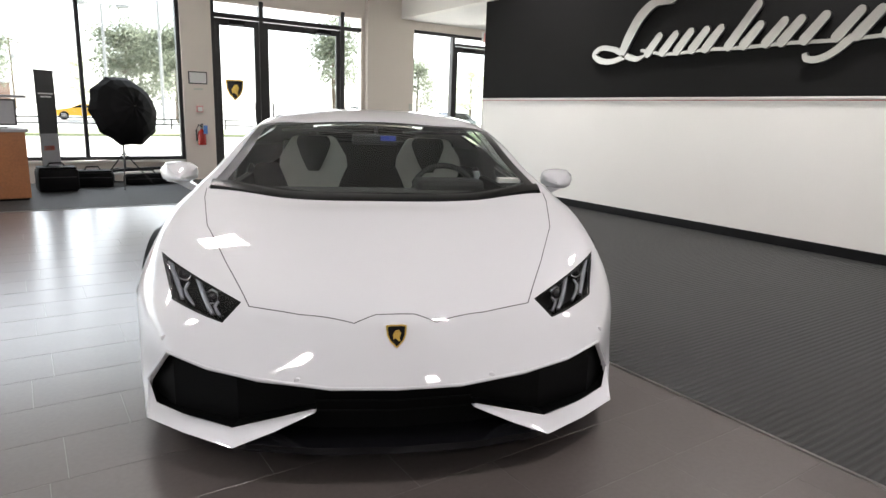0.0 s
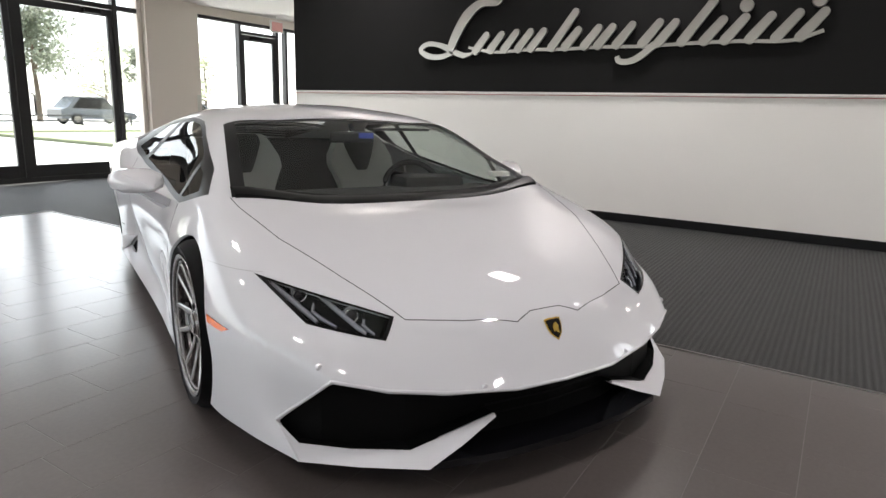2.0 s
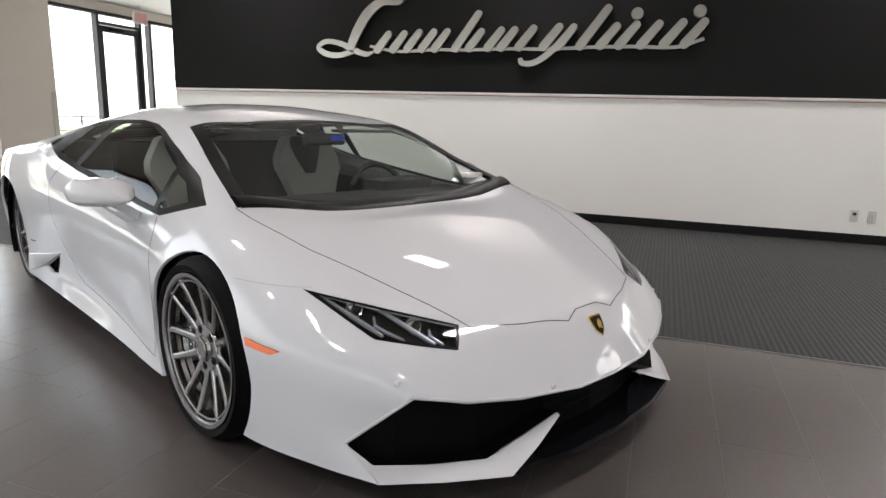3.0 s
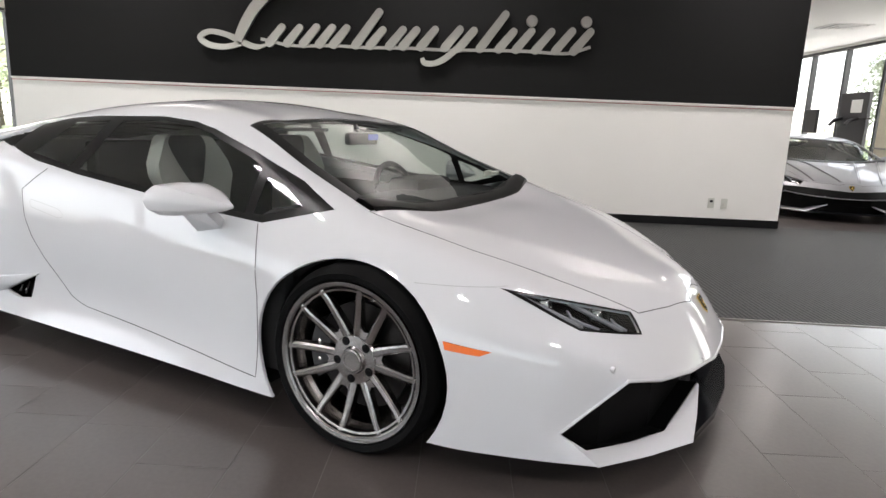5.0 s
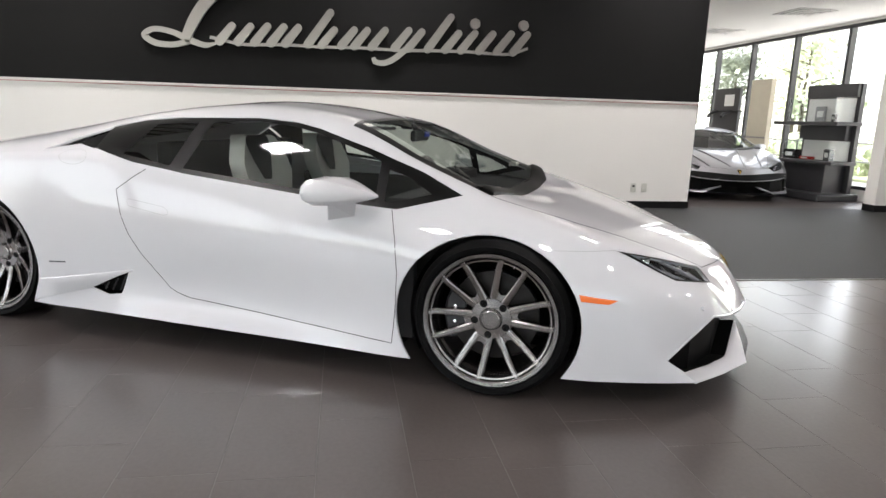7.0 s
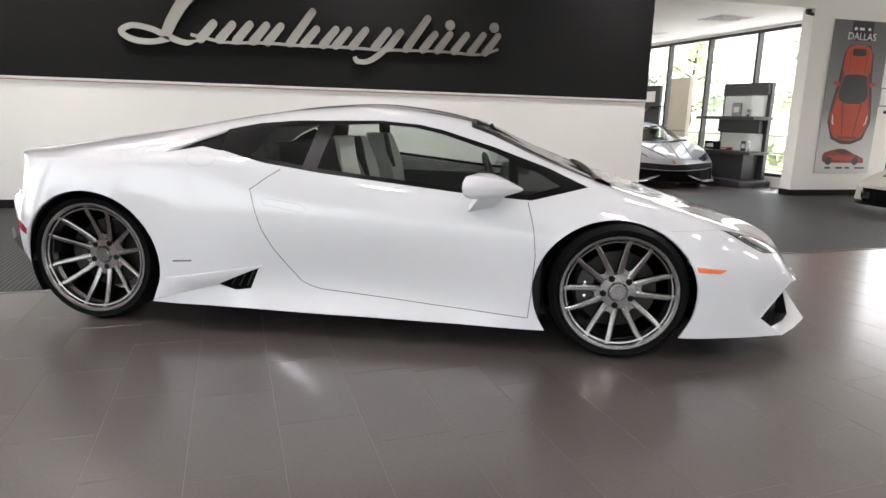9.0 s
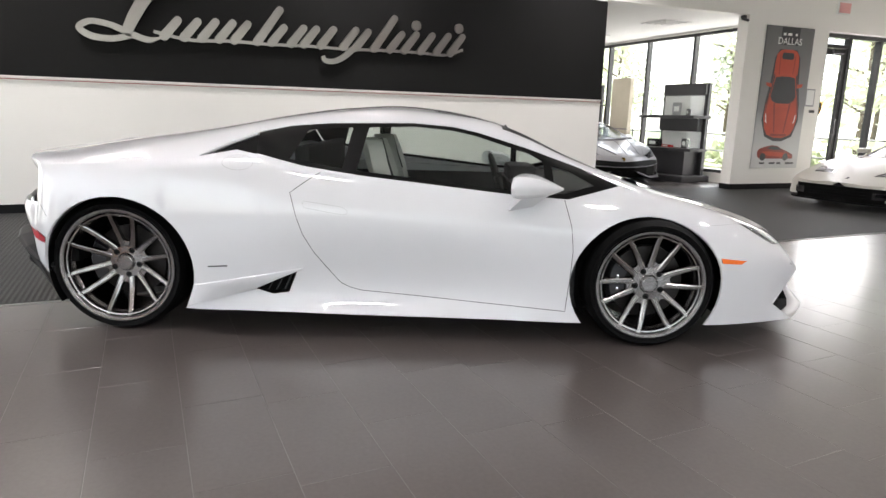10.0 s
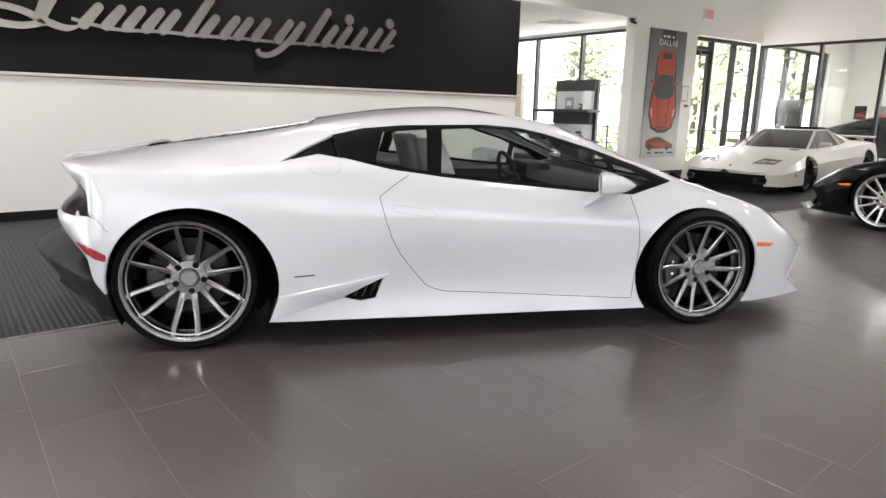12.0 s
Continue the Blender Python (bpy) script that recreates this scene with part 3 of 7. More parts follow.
def body_half(shape, along=10, across=8):
    """The outer skin of one half of a car, as a bmesh."""
    guides = [[Vector(shape(*p)) for p in g] for g in (SILL, LOWER, WAIST, SHOULDER, RAIL, FLANK, CROWN)]
    lines = [spline(g, along) for g in guides]
    rows = []
    for i in range(len(lines[0])):
        s = min(i / along, len(BREAK) - 1)
        k = int(s) if s < len(BREAK) - 1 else len(BREAK) - 2
        w = BREAK[k] + (BREAK[k + 1] - BREAK[k]) * (s - k)
        sec = [ln[i] for ln in lines]
        over = Vector((-sec[5].x, sec[5].y, sec[5].z))
        c = CREASE[k] + (CREASE[k + 1] - CREASE[k]) * (s - k)
        low, mid = spline(sec[:3], across), spline(sec[2:4], across)
        top = spline([*sec[3:], over], across)[:3 * across + 1]
        soft = spline([*sec, over], across)[:6 * across + 1]
        hard = spline(sec[:4], across)[:-1] + top
        soft_c = low[:-1] + spline([*sec[2:], over], across)[:4 * across + 1]
        hard_c = low[:-1] + mid[:-1] + top
        row = [a.lerp(b, w).lerp(d.lerp(e, w), c) for a, b, d, e in zip(soft, hard, soft_c, hard_c)]
        # straight folded edge over the front intake, with a pressed line above it
        fold = max(0, 1 - 4 * i / along)
        if fold:
            flat = [a.lerp(b, k / across) for a, b in zip(sec, sec[1:]) for k in range(across)] + [sec[-1]]
            row = [a.lerp(b, fold) for a, b in zip(row, flat)]
        rows.append(row)
    bm = bmesh.new()
    grid = [[bm.verts.new(p) for p in row] for row in rows]
    for v in (row[-1] for row in grid):
        v.co.x = 0
    for r0, r1 in zip(grid, grid[1:]):
        for a, b, c, d in zip(r0, r0[1:], r1[1:], r1):
            bm.faces.new((a, d, c, b))
    bm.normal_update()
    return bm


def carve(bm, outline, axis, test=None):
    """Cuts the skin along a convex outline seen along axis (x: u, v = y, z; y: x, z; z: x, y). Returns the faces inside."""
    area = sum(a[0] * b[1] - b[0] * a[1] for a, b in zip(outline, outline[1:] + outline[:1]))
    if area < 0:
        outline = outline[::-1]
    iu, iv = {"x": (1, 2), "y": (0, 2), "z": (0, 1)}[axis]
    u0, u1 = min(p[0] for p in outline) - 0.06, max(p[0] for p in outline) + 0.06
    v0, v1 = min(p[1] for p in outline) - 0.06, max(p[1] for p in outline) + 0.06
    faces = []
    for f in bm.faces:
        c = f.calc_center_median()
        if u0 < c[iu] < u1 and v0 < c[iv] < v1 and (test is None or test(f, c)):
            faces.append(f)
    for (ua, va), (ub, vb) in zip(outline, outline[1:] + outline[:1]):
        co, no = Vector((0, 0, 0)), Vector((0, 0, 0))
        co[iu], co[iv] = ua, va
        no[iu], no[iv] = vb - va, ua - ub
        no.normalize()
        geom = set(faces)
        for f in faces:
            geom.update(f.edges)
            geom.update(f.verts)
        res = bmesh.ops.bisect_plane(bm, geom=list(geom), plane_co=co, plane_no=no, dist=1e-5)
        faces = [f for f in res["geom"] if isinstance(f, bmesh.types.BMFace) and f.is_valid and (f.calc_center_median() - co).dot(no) < 0]
    return faces


def lift(bm, faces, push=0.0, keep=False):
    """Takes the faces out of bm into a bmesh of their own, moved along their normals by push."""
    out, made = bmesh.new(), {}
    for f in faces:
        for v in f.verts:
            if v not in made:
                made[v] = out.verts.new(v.co + v.normal * push)
        out.faces.new([made[v] for v in f.verts])
    if not keep:
        bmesh.ops.delete(bm, geom=list(faces), context="FACES")
    out.normal_update()
    return out


def mirrored(bm, weld=False):
    """The bmesh with its mirror image across x = 0."""
    out = bm.copy()
    made = {v: out.verts.new((-v.co.x, v.co.y, v.co.z)) for v in list(out.verts)}
    for f in [f for f in out.faces]:
        if all(v in made for v in f.verts):
            out.faces.new([made[v] for v in reversed(f.verts)])
    if weld:
        bmesh.ops.remove_doubles(out, verts=[v for v in out.verts if abs(v.co.x) < 1e-4], dist=2e-4)
    return out


def flipped(bm):
    out = bm.copy()
    for v in out.verts:
        v.co.x = -v.co.x
    bmesh.ops.reverse_faces(out, faces=list(out.faces))
    return out


def both(name, bm, mat, parent, label="", smooth=True, thick=0.0, sharp=35):
    """The same part on either side of the car."""
    made = [part(name, flipped(bm), mat, parent, label, smooth, sharp=sharp), part(name, bm, mat, parent, label, smooth, sharp=sharp)]
    if thick:
        for ob in made:
            solid(ob, thick)
    return made


def solid(ob, thick):
    mod = ob.modifiers.new("thickness", "SOLIDIFY")
    mod.thickness, mod.offset = thick, -1
    return ob


def keep_flow(ob, tree, skin, flange=0.012):
    """Gives a panel a folded-in edge, and the normals of the unbroken skin, so that light runs on across the gaps."""
    bm = bmesh.new()
    bm.from_mesh(ob.data)
    bm.normal_update()
    count = len(bm.verts)
    rim = [e for e in bm.edges if e.is_boundary]
    fold = {}
    for e in rim:
        for v in e.verts:
            if v not in fold:
                fold[v] = bm.verts.new(v.co - v.normal * flange)
    for e in rim:
        f = e.link_faces[0]
        a, b = e.verts
        for lp in f.loops:
            if lp.edge == e:
                a, b = lp.vert, lp.link_loop_next.vert
        bm.faces.new((b, a, fold[a], fold[b]))
    skin_faces = len(bm.faces) - len(rim)
    bm.to_mesh(ob.data)
    bm.free()
    mesh = ob.data
    found = []
    for v in mesh.vertices[:count]:
        m = -1 if v.co.x < 0 else 1
        p, n, k, _ = tree.find_nearest(Vector((v.co.x * m, v.co.y, v.co.z)))
        pts, nors = skin[k]
        w = poly_3d_calc(pts, p)
        n = sum((q * u for q, u in zip(nors, w)), Vector())
        found.append(Vector((n.x * m, n.y, n.z)).normalized())
    mesh.shade_smooth()
    out = []
    for f in mesh.polygons:
        for k in f.vertices:
            out.append(found[k] if f.index < skin_faces and k < count else Vector((0, 0, 0)))
    mesh.normals_split_custom_set(out)
    return ob


def smooth_skin(bm, rounds=4):
    """Corner places and normals of each face of the skin; the normals are evened out wherever the skin is not folded."""
    nor = {v: Vector((0, v.normal.y, v.normal.z)).normalized() if v.co.x < 1e-4 else v.normal.copy() for v in bm.verts}
    near = {v: [e.other_vert(v) for e in v.link_edges] for v in bm.verts}
    for turn in range(rounds + 20):
        fresh = dict(nor)
        for v, n in nor.items():
            if turn >= rounds and v.co.y < 2.45:
                continue
            total = n.copy()
            for w in near[v]:
                if nor[w].dot(n) > (0.94 if turn < rounds else 0.90):
                    total += nor[w]
            if v.co.x < 1e-4:
                total.x = 0
            fresh[v] = total.normalized()
        nor = fresh
    return [([v.co.copy() for v in f.verts], [nor[v] for v in f.verts]) for f in bm.faces]


def ring(cy, cz, ry, rz, n=44):
    return [(cy + ry * math.cos(k * math.tau / n), cz + rz * math.sin(k * math.tau / n)) for k in range(n)]


def seam(tree, line, axis, width=0.0034, rise=0.0006):
    """A dark panel gap laid on the skin along a line seen along axis."""
    pts = []
    for (ua, va), (ub, vb) in zip(line, line[1:]):
        n = max(2, int(math.hypot(ub - ua, vb - va) / 0.02))
        pts += [(ua + (ub - ua) * k / n, va + (vb - va) * k / n) for k in range(n)]
    pts.append(line[-1])
    hits = []
    for u, v in pts:
        start, way = ((2, u, v), (-1, 0, 0)) if axis == "x" else ((u, v, 3), (0, 0, -1)) if axis == "z" else ((u, -3, v), (0, 1, 0))
        p, n, _, _ = tree.ray_cast(Vector(start), Vector(way))
        if p is not None:
            hits.append((p, n if n.dot(Vector(way)) < 0 else -n))
    bm = bmesh.new()
    rail = []
    for i, (p, n) in enumerate(hits):
        d = (hits[min(i + 1, len(hits) - 1)][0] - hits[max(i - 1, 0)][0]).normalized()
        s = n.cross(d).normalized() * width / 2
        rail.append([bm.verts.new(p - s - n * 0.001), bm.verts.new(p - s + n * rise), bm.verts.new(p + s + n * rise), bm.verts.new(p + s - n * 0.001)])
    for a, b in zip(rail, rail[1:]):
        for k in range(3):
            bm.faces.new((a[k], a[k + 1], b[k + 1], b[k]))
    bmesh.ops.recalc_face_normals(bm, faces=list(bm.faces))
    return bm


def wheel(parent, x, y, z, radius, rim, dish, wide, side, turn=0.0, alloy=FORGED):
    """A wheel of a car: tyre, barrel, six pairs of spokes, hub, disc and caliper. side: 1 or -1, the way it faces along x."""
    hold = new("wheel")
    hold.matrix_world = pose(x, y, z) if side > 0 else pose(x, y, z, 0, 0, 180)
    hold.parent = parent
    t = wide
    # local: the outer face looks along +x, at x = 0
    prof = [(rim + .003, -.012), (rim + .012, 0.0), (rim + .030, .004), (radius - .022, -.004), (radius - .006, -.022), (radius, -.042), (radius, -t + .042), (radius - .006, -t + .022), (radius - .025, -t + .004), (rim, -t), (rim, -.06)]
    part("tyre", lathe(prof, "x", 72, close=True), TYRE, hold, "black low profile tyre", True)
    lip = [(rim - .016, -.026), (rim - .015, -.006), (rim - .010, -.001), (rim + .003, .001), (rim + .005, -.006), (rim + .004, -.03), (rim - .004, -.06), (rim - .03, -t * .7), (rim - .03, -t + .01), (rim - .037, -t + .01), (rim - .037, -t * .7), (rim - .030, -.075), (rim - .020, -.06), (rim - .028, -.05)]
    part("rim", lathe(lip, "x", 72, close=True), RIM_ALLOY if alloy is FORGED else alloy, hold, "brushed alloy rim", True, sharp=28)
    inner = rim * .915
    part("rim_ring", lathe([(inner - .007, -.020), (inner - .006, -.012), (inner + .001, -.010), (inner + .004, -.015), (inner + .006, -.032), (inner - .006, -.034)], "x", 72, close=True), alloy, hold, "inner step ring of the rim", True, sharp=28)
    part("hub", lathe([(0, -dish - .008), (.040, -dish - .008), (.046, -dish - .016), (.080, -dish - .018), (.086, -dish - .026), (.086, -dish - .06), (0, -dish - .06)], "x", 40), alloy, hold, "round brushed hub with recessed bolts", True)
    part("hub_cap", lathe([(0, -dish - .002), (.026, -dish - .002), (.027, -dish), (.034, -dish), (.037, -dish - .003), (.038, -dish - .02), (0, -dish - .02)], "x", 28), alloy, hold, "plain round centre cap", True)
    for k in range(5):
        a = turn + radians(78) + k * math.tau / 5
        part("wheel_bolt", lathe([(0, .005), (.007, .005), (.0085, .0015), (.0145, .0015), (.0145, -.02), (0, -.02)], "x", 14, (-dish - .0175, .066 * math.cos(a), .066 * math.sin(a))), MATT_BLACK, hold)
    for k in range(6):
        for off in (-1, 1):
            a = turn + radians(90) + k * math.tau / 6
            ra, ta = Vector((0, math.cos(a), math.sin(a))), Vector((0, -math.sin(a), math.cos(a)))
            end = rim - .012
            bm = bmesh.new()
            secs = []
            for q in (0.0, .12, .3, .55, .8, 1.0):
                r = .066 + (end * .98 - .066) * q
                side_way = off * (.018 + (end * .200 - .018) * min(1, q * 1.25) ** .72 * (.82 + .18 * q))
                face = -dish - .020 + (dish + .012) * (q ** 1.35)
                w, d = .0160 - .0050 * q ** .6, .032 - .012 * q
                c = ra * r + ta * side_way
                secs.append([bm.verts.new(c + ta * u + Vector((face + h, 0, 0))) for u, h in ((-w * 1.25, -d), (-w, -.004), (-w * .5, 0), (w * .5, 0), (w, -.004), (w * 1.25, -d))])
            for p, q2 in zip(secs, secs[1:]):
                for i in range(6):
                    bm.faces.new((p[i], p[(i + 1) % 6], q2[(i + 1) % 6], q2[i]))
            bm.faces.new(secs[0][::-1])
            bm.faces.new(secs[-1])
            bmesh.ops.recalc_face_normals(bm, faces=list(bm.faces))
            part("spoke", bm, alloy, hold, "", True, sharp=25)
        web = bmesh.new()
        outer = [ra * r + ta * w for r, w in ((.064, -.018), (.064, .018), (.116, .024), (.104, 0), (.116, -.024))]
        add = [[web.verts.new(p + Vector((-dish - h, 0, 0))) for p in outer] for h in (.021, .046)]
        web.faces.new(add[0])
        web.faces.new(add[1][::-1])
        for i in range(5):
            web.faces.new((add[0][i], add[0][(i + 1) % 5], add[1][(i + 1) % 5], add[1][i]))
        bmesh.ops.recalc_face_normals(web, faces=list(web.faces))
        part("spoke_root", web, alloy, hold)
    back = -dish - .075
    bm = bmesh.new()
    add_lathe(bm, [(.07, back + .002), (.178, back + .002), (.180, back), (.180, back - .022), (.07, back - .022)], "x", 64, close=True)
    part("brake_disc", bm, DISC, hold, "grey steel brake disc", True)
    part("disc_bell", lathe([(0, back + .018), (.068, back + .018), (.073, back + .008), (.073, back - .03), (0, back - .03)], "x", 32), MATT_BLACK, hold, "", True)
    bm = bmesh.new()
    n = 12
    for k in range(n + 1):
        a = radians(-32 + 62 * k / n) if side > 0 else radians(150 + 62 * k / n)
        c, s = math.cos(a), math.sin(a)
        for r, h in ((.115, back + .035), (.186, back + .038), (.198, back + .018), (.198, back - .05), (.115, back - .05)):
            bm.verts.new((h, r * c, r * s))
    bm.verts.ensure_lookup_table()
    for k in range(n):
        for i in range(5):
            j = (i + 1) % 5
            bm.faces.new([bm.verts[q] for q in (k * 5 + i, k * 5 + j, k * 5 + 5 + j, k * 5 + 5 + i)])
    bm.faces.new([bm.verts[i] for i in range(5)])
    bm.faces.new([bm.verts[n * 5 + i] for i in range(5)])
    bmesh.ops.recalc_face_normals(bm, faces=list(bm.faces))
    part("brake_caliper", bm, CALIPER, hold, "black brake caliper", True)
    for k in range(2):
        a = (radians(-14) if side > 0 else radians(168)) + k * .42
        part("caliper_pin", lathe([(0, back + .046), (.007, back + .044), (.009, back + .03), (0, back + .03)], "x", 10, (0, .152 * math.cos(a), .152 * math.sin(a))), CHROME, hold, "bright caliper pin")
    part("valve", tube([(-.03, (rim - .02) * math.cos(turn + .5), (rim - .02) * math.sin(turn + .5)), (-.005, (rim - .03) * math.cos(turn + .5), (rim - .03) * math.sin(turn + .5))], .003, 6), CHROME, hold)
    return hold


def seat(parent, x, y):
    """A bucket seat: black middle, pale outer wings."""
    bm = bmesh.new()
    add_box(bm, x - .17, x + .17, y - .10, y + .42, .20, .36, .05)
    part("seat_cushion", bm, SEAT_BLACK, parent, "black suede seat cushion", True)
    back = []
    for z, half, off in ((.30, .15, .40), (.48, .145, .45), (.62, .145, .49), (.70, .175, .51), (.78, .212, .53), (.84, .205, .55), (.91, .165, .57), (.955, .135, .585), (.965, .11, .59)):
        back.append((z, half, off))
    bm = bmesh.new()
    rings = []
    for z, half, off in back:
        ringv = []
        for u, d in ((-1, -.055), (-.55, -.018), (0, -.012), (.55, -.018), (1, -.055), (1, .03), (.6, .07), (0, .085), (-.6, .07), (-1, .03)):
            ringv.append(bm.verts.new((x + u * half, y + off + d, z)))
        rings.append(ringv)
    for a, b in zip(rings, rings[1:]):
        for i in range(10):
            bm.faces.new((a[i], a[(i + 1) % 10], b[(i + 1) % 10], b[i]))
    bm.faces.new(rings[-1])
    bm.faces.new(rings[0][::-1])
    bmesh.ops.recalc_face_normals(bm, faces=list(bm.faces))
    part("seat_back", bm, SEAT_WHITE, parent, "pale leather bucket seat back", True, sharp=60)
    bm = bmesh.new()
    rings = []
    for z, half, off in ((.748, .034, .515), (.78, .052, .524), (.84, .080, .545), (.90, .102, .562), (.945, .112, .576), (.967, .10, .583)):
        rings.append([bm.verts.new((x + u * half, y + off - .024 - .014 * (1 - u * u), z)) for u in (-1, -.5, 0, .5, 1)])
    for a, b in zip(rings, rings[1:]):
        for i in range(4):
            bm.faces.new((a[i], a[i + 1], b[i + 1], b[i]))
    part("seat_insert", bm, SEAT_BLACK, parent, "black suede seat insert", True)


def shield(x, y, z, size, normal_tilt, outer, inner, mark):
    """A shield-shaped badge with a gold rim, black field and a plain gold device, facing -y. The meshes, rim first."""
    line = [(-.5, .46), (-.25, .5), (0, .48), (.25, .5), (.5, .46), (.46, .05), (.33, -.25), (0, -.55), (-.33, -.25), (-.46, .05)]
    out = []
    for k, d in ((1.0, 0.0), (.84, -.0025)):
        bm = prism([(x + u * k * size * .9, z + (v * k) * size) for u, v in line], "y", y + d - .004, y + d)
        out.append(bm)
    dev = [(-.18, .02), (-.05, .22), (.12, .24), (.22, .08), (.14, -.10), (.16, -.28), (.02, -.22), (-.06, -.12), (-.16, -.20)]
    out.append(prism([(x + u * size * .9, z + v * size) for u, v in dev], "y", y - .0085, y - .004))
    return out


def build_car(name, label, at, paint, shape=lambda x, y, z: (x, y, z), interior=True, turn=0.0, group="", louvres=True, dark_lamps=False, alloy=FORGED, dark_nose=False):
    car = thing(name, label, "car", at, group)
    bm = body_half(shape)
    tree = BVHTree.FromBMesh(bm)
    skin = smooth_skin(bm)
    whole = shape(0, 0, 0)[2]

    def side_line(pts):
        return [shape(.9, u, v)[1:] for u, v in pts]

    def top_line(pts):
        return [shape(u, v, .8)[:2] for u, v in pts]

    def front_line(pts):
        return [(shape(u, -.7, v)[0], shape(u, -.7, v)[2]) for u, v in pts]

    outward = lambda f, c: f.normal.x > 0.15
    upward = lambda f, c: f.normal.z > 0.1
    # wheel arches
    for cy, cz, ry, rz in ((.028, .316, .370, .338), (2.585, .333, .372, .360)):
        fy, fz = shape(.9, cy, cz)[1:]
        bmesh.ops.delete(bm, geom=carve(bm, ring(fy, fz, ry, rz), "x", lambda f, c: c.x > .6 and c.z < .78 and f.normal.x > .05), context="FACES")
    # windscreen with its black border
    screen = carve(bm, top_line([(-.01, -.018), (.33, -.006), (.50, .012), (.757, .060), (.62, .725), (.34, .750), (-.01, .756)]), "z", upward)
    sbm = lift(bm, screen)
    glass = carve(sbm, top_line([(-.01, .062), (.30, .066), (.69, .115), (.572, .70), (.30, .724), (-.01, .728)]), "z", None)
    glass_bm = lift(sbm, glass, -.003)
    part("windscreen_border", mirrored(sbm, True), GLASS_BORDER, car, "glossy black windscreen border", True)
    pane = part("windscreen", mirrored(glass_bm, True), CAR_GLASS_CLEAR, car, "large raked windscreen", True, sharp=80)
    pane.visible_shadow = False
    keep_flow(pane, tree, skin, .003)
    # side glass: black frame, then the panes in it
    frame_out = carve(bm, side_line([(.160, .787), (.42, .722), (.66, .735), (.894, .758), (1.417, .812), (1.683, .850), (1.92, .905), (1.95, 1.002), (1.80, 1.036), (1.60, 1.054), (1.18, 1.064), (.98, 1.050), (.858, 1.026), (.60, .952), (.345, .866)]), "x", outward)
    fbm = lift(bm, frame_out, -.004)
    for cut in ([(1.915, .900), (2.02, .918), (2.075, .950), (1.935, 1.007)], [(2.02, .918), (2.20, .884), (2.075, .950)]):
        slash = carve(bm, side_line(cut), "x", lambda f, c: f.normal.x > .02)
        both("air_intake", lift(bm, slash, -.02), MATT_BLACK, car, "black slash-shaped air intake behind the window")
    panes = [[(.29, .785), (.435, .746), (.48, .746), (.49, .868), (.40, .845)],
             [(.52, .744), (.66, .752), (1.44, .833), (1.40, 1.034), (1.18, 1.044), (.99, 1.030), (.86, 1.004), (.60, .926), (.535, .898)],
             [(1.51, .842), (1.76, .882), (1.70, 1.016), (1.48, 1.032)]]
    names = ("quarter_window", "door_window", "rear_quarter_window")
    for nm, outline in zip(names, panes):
        f = carve(fbm, side_line(outline), "x", None)
        for ob in both(nm, lift(fbm, f, -.002), CAR_GLASS, car, "tinted side glass", sharp=80):
            ob.visible_shadow = False
            keep_flow(ob, tree, skin, .003)
    both("window_frame", fbm, GLASS_BORDER, car, "glossy black window surround")
    # head lamps
    lamp = carve(bm, front_line([(.820, .613), (.493, .514), (.545, .462), (.735, .500)]), "y", lambda f, c: c.y < shape(0, -.38, 0)[1])
    lens = lift(bm, lamp, .001)
    bowl = lens.copy()
    for v in bowl.verts:
        v.co += Vector((-.014, .075, -.020))
    both("headlight_housing", bowl, SMOKED if dark_lamps else DEEP_BLACK, car, "dark headlight housing", smooth=False)
    inner = carve(lens, front_line([(.796, .600), (.507, .514), (.550, .469), (.728, .505)]), "y", None)
    clear = lift(lens, inner)
    both("headlight_bezel", lens, GLASS_BORDER, car, "black edge of the headlight lens")
    for ob in both("headlight_lens", clear, LENS_CLEAR, car, "clear angular headlight lens", sharp=60):
        ob.visible_shadow = False
        keep_flow(ob, tree, skin, .003)

    def on_skin(u, v, back):
        p, n, _, _ = tree.ray_cast(Vector((u, -3, v)), Vector((0, 1, 0)))
        return p + Vector((0, back, -.004)) if p is not None else Vector((u, -.6, v))

    for legs in ([(.690, .545), (.700, .526), (.684, .510), (.655, .492)], [(.572, .508), (.582, .496), (.574, .486), (.560, .474)]):
        pts = [on_skin(*shape(u, -.7, v)[::2], .028) for u, v in legs]
        both("light_chevron", tube(pts, [.0045, .0055, .0055, .0045], 8), LED_WHITE, car, "small angled light guide")
    for legs in ([(.780, .590), (.745, .553), (.712, .518), (.700, .503)], [(.662, .560), (.628, .522), (.600, .492), (.584, .478)]):
        pts = [on_skin(*shape(u, -.7, v)[::2], .024) for u, v in legs]
        both("daytime_light", tube(pts, [.0075, .0080, .0078, .0060], 8), LED_WHITE, car, "white light guide")
    for u, v in ((.715, .562), (.600, .514)):
        c = on_skin(*shape(u, -.7, v)[::2], .040)
        both("headlamp_unit", lathe([(0, -.004), (.010, -.002), (.018, .004), (.019, .03), (0, .03)], "y", 20, c), SMOKED, car, "small round projector lamp")
        both("lamp_ring", lathe([(.019, -.002), (.022, -.004), (.024, .002), (.024, .02), (.019, .02)], "y", 24, c, close=True), CHROME, car, "bright ring round the projector lamp")
    # marker lamps, tail lamps, side vent
    mark = carve(bm, side_line([(-.322, .463), (-.330, .438), (-.430, .431), (-.462, .446)]), "x", outward)
    both("side_marker", lift(bm, mark, .003), AMBER, car, "orange side marker lamp")
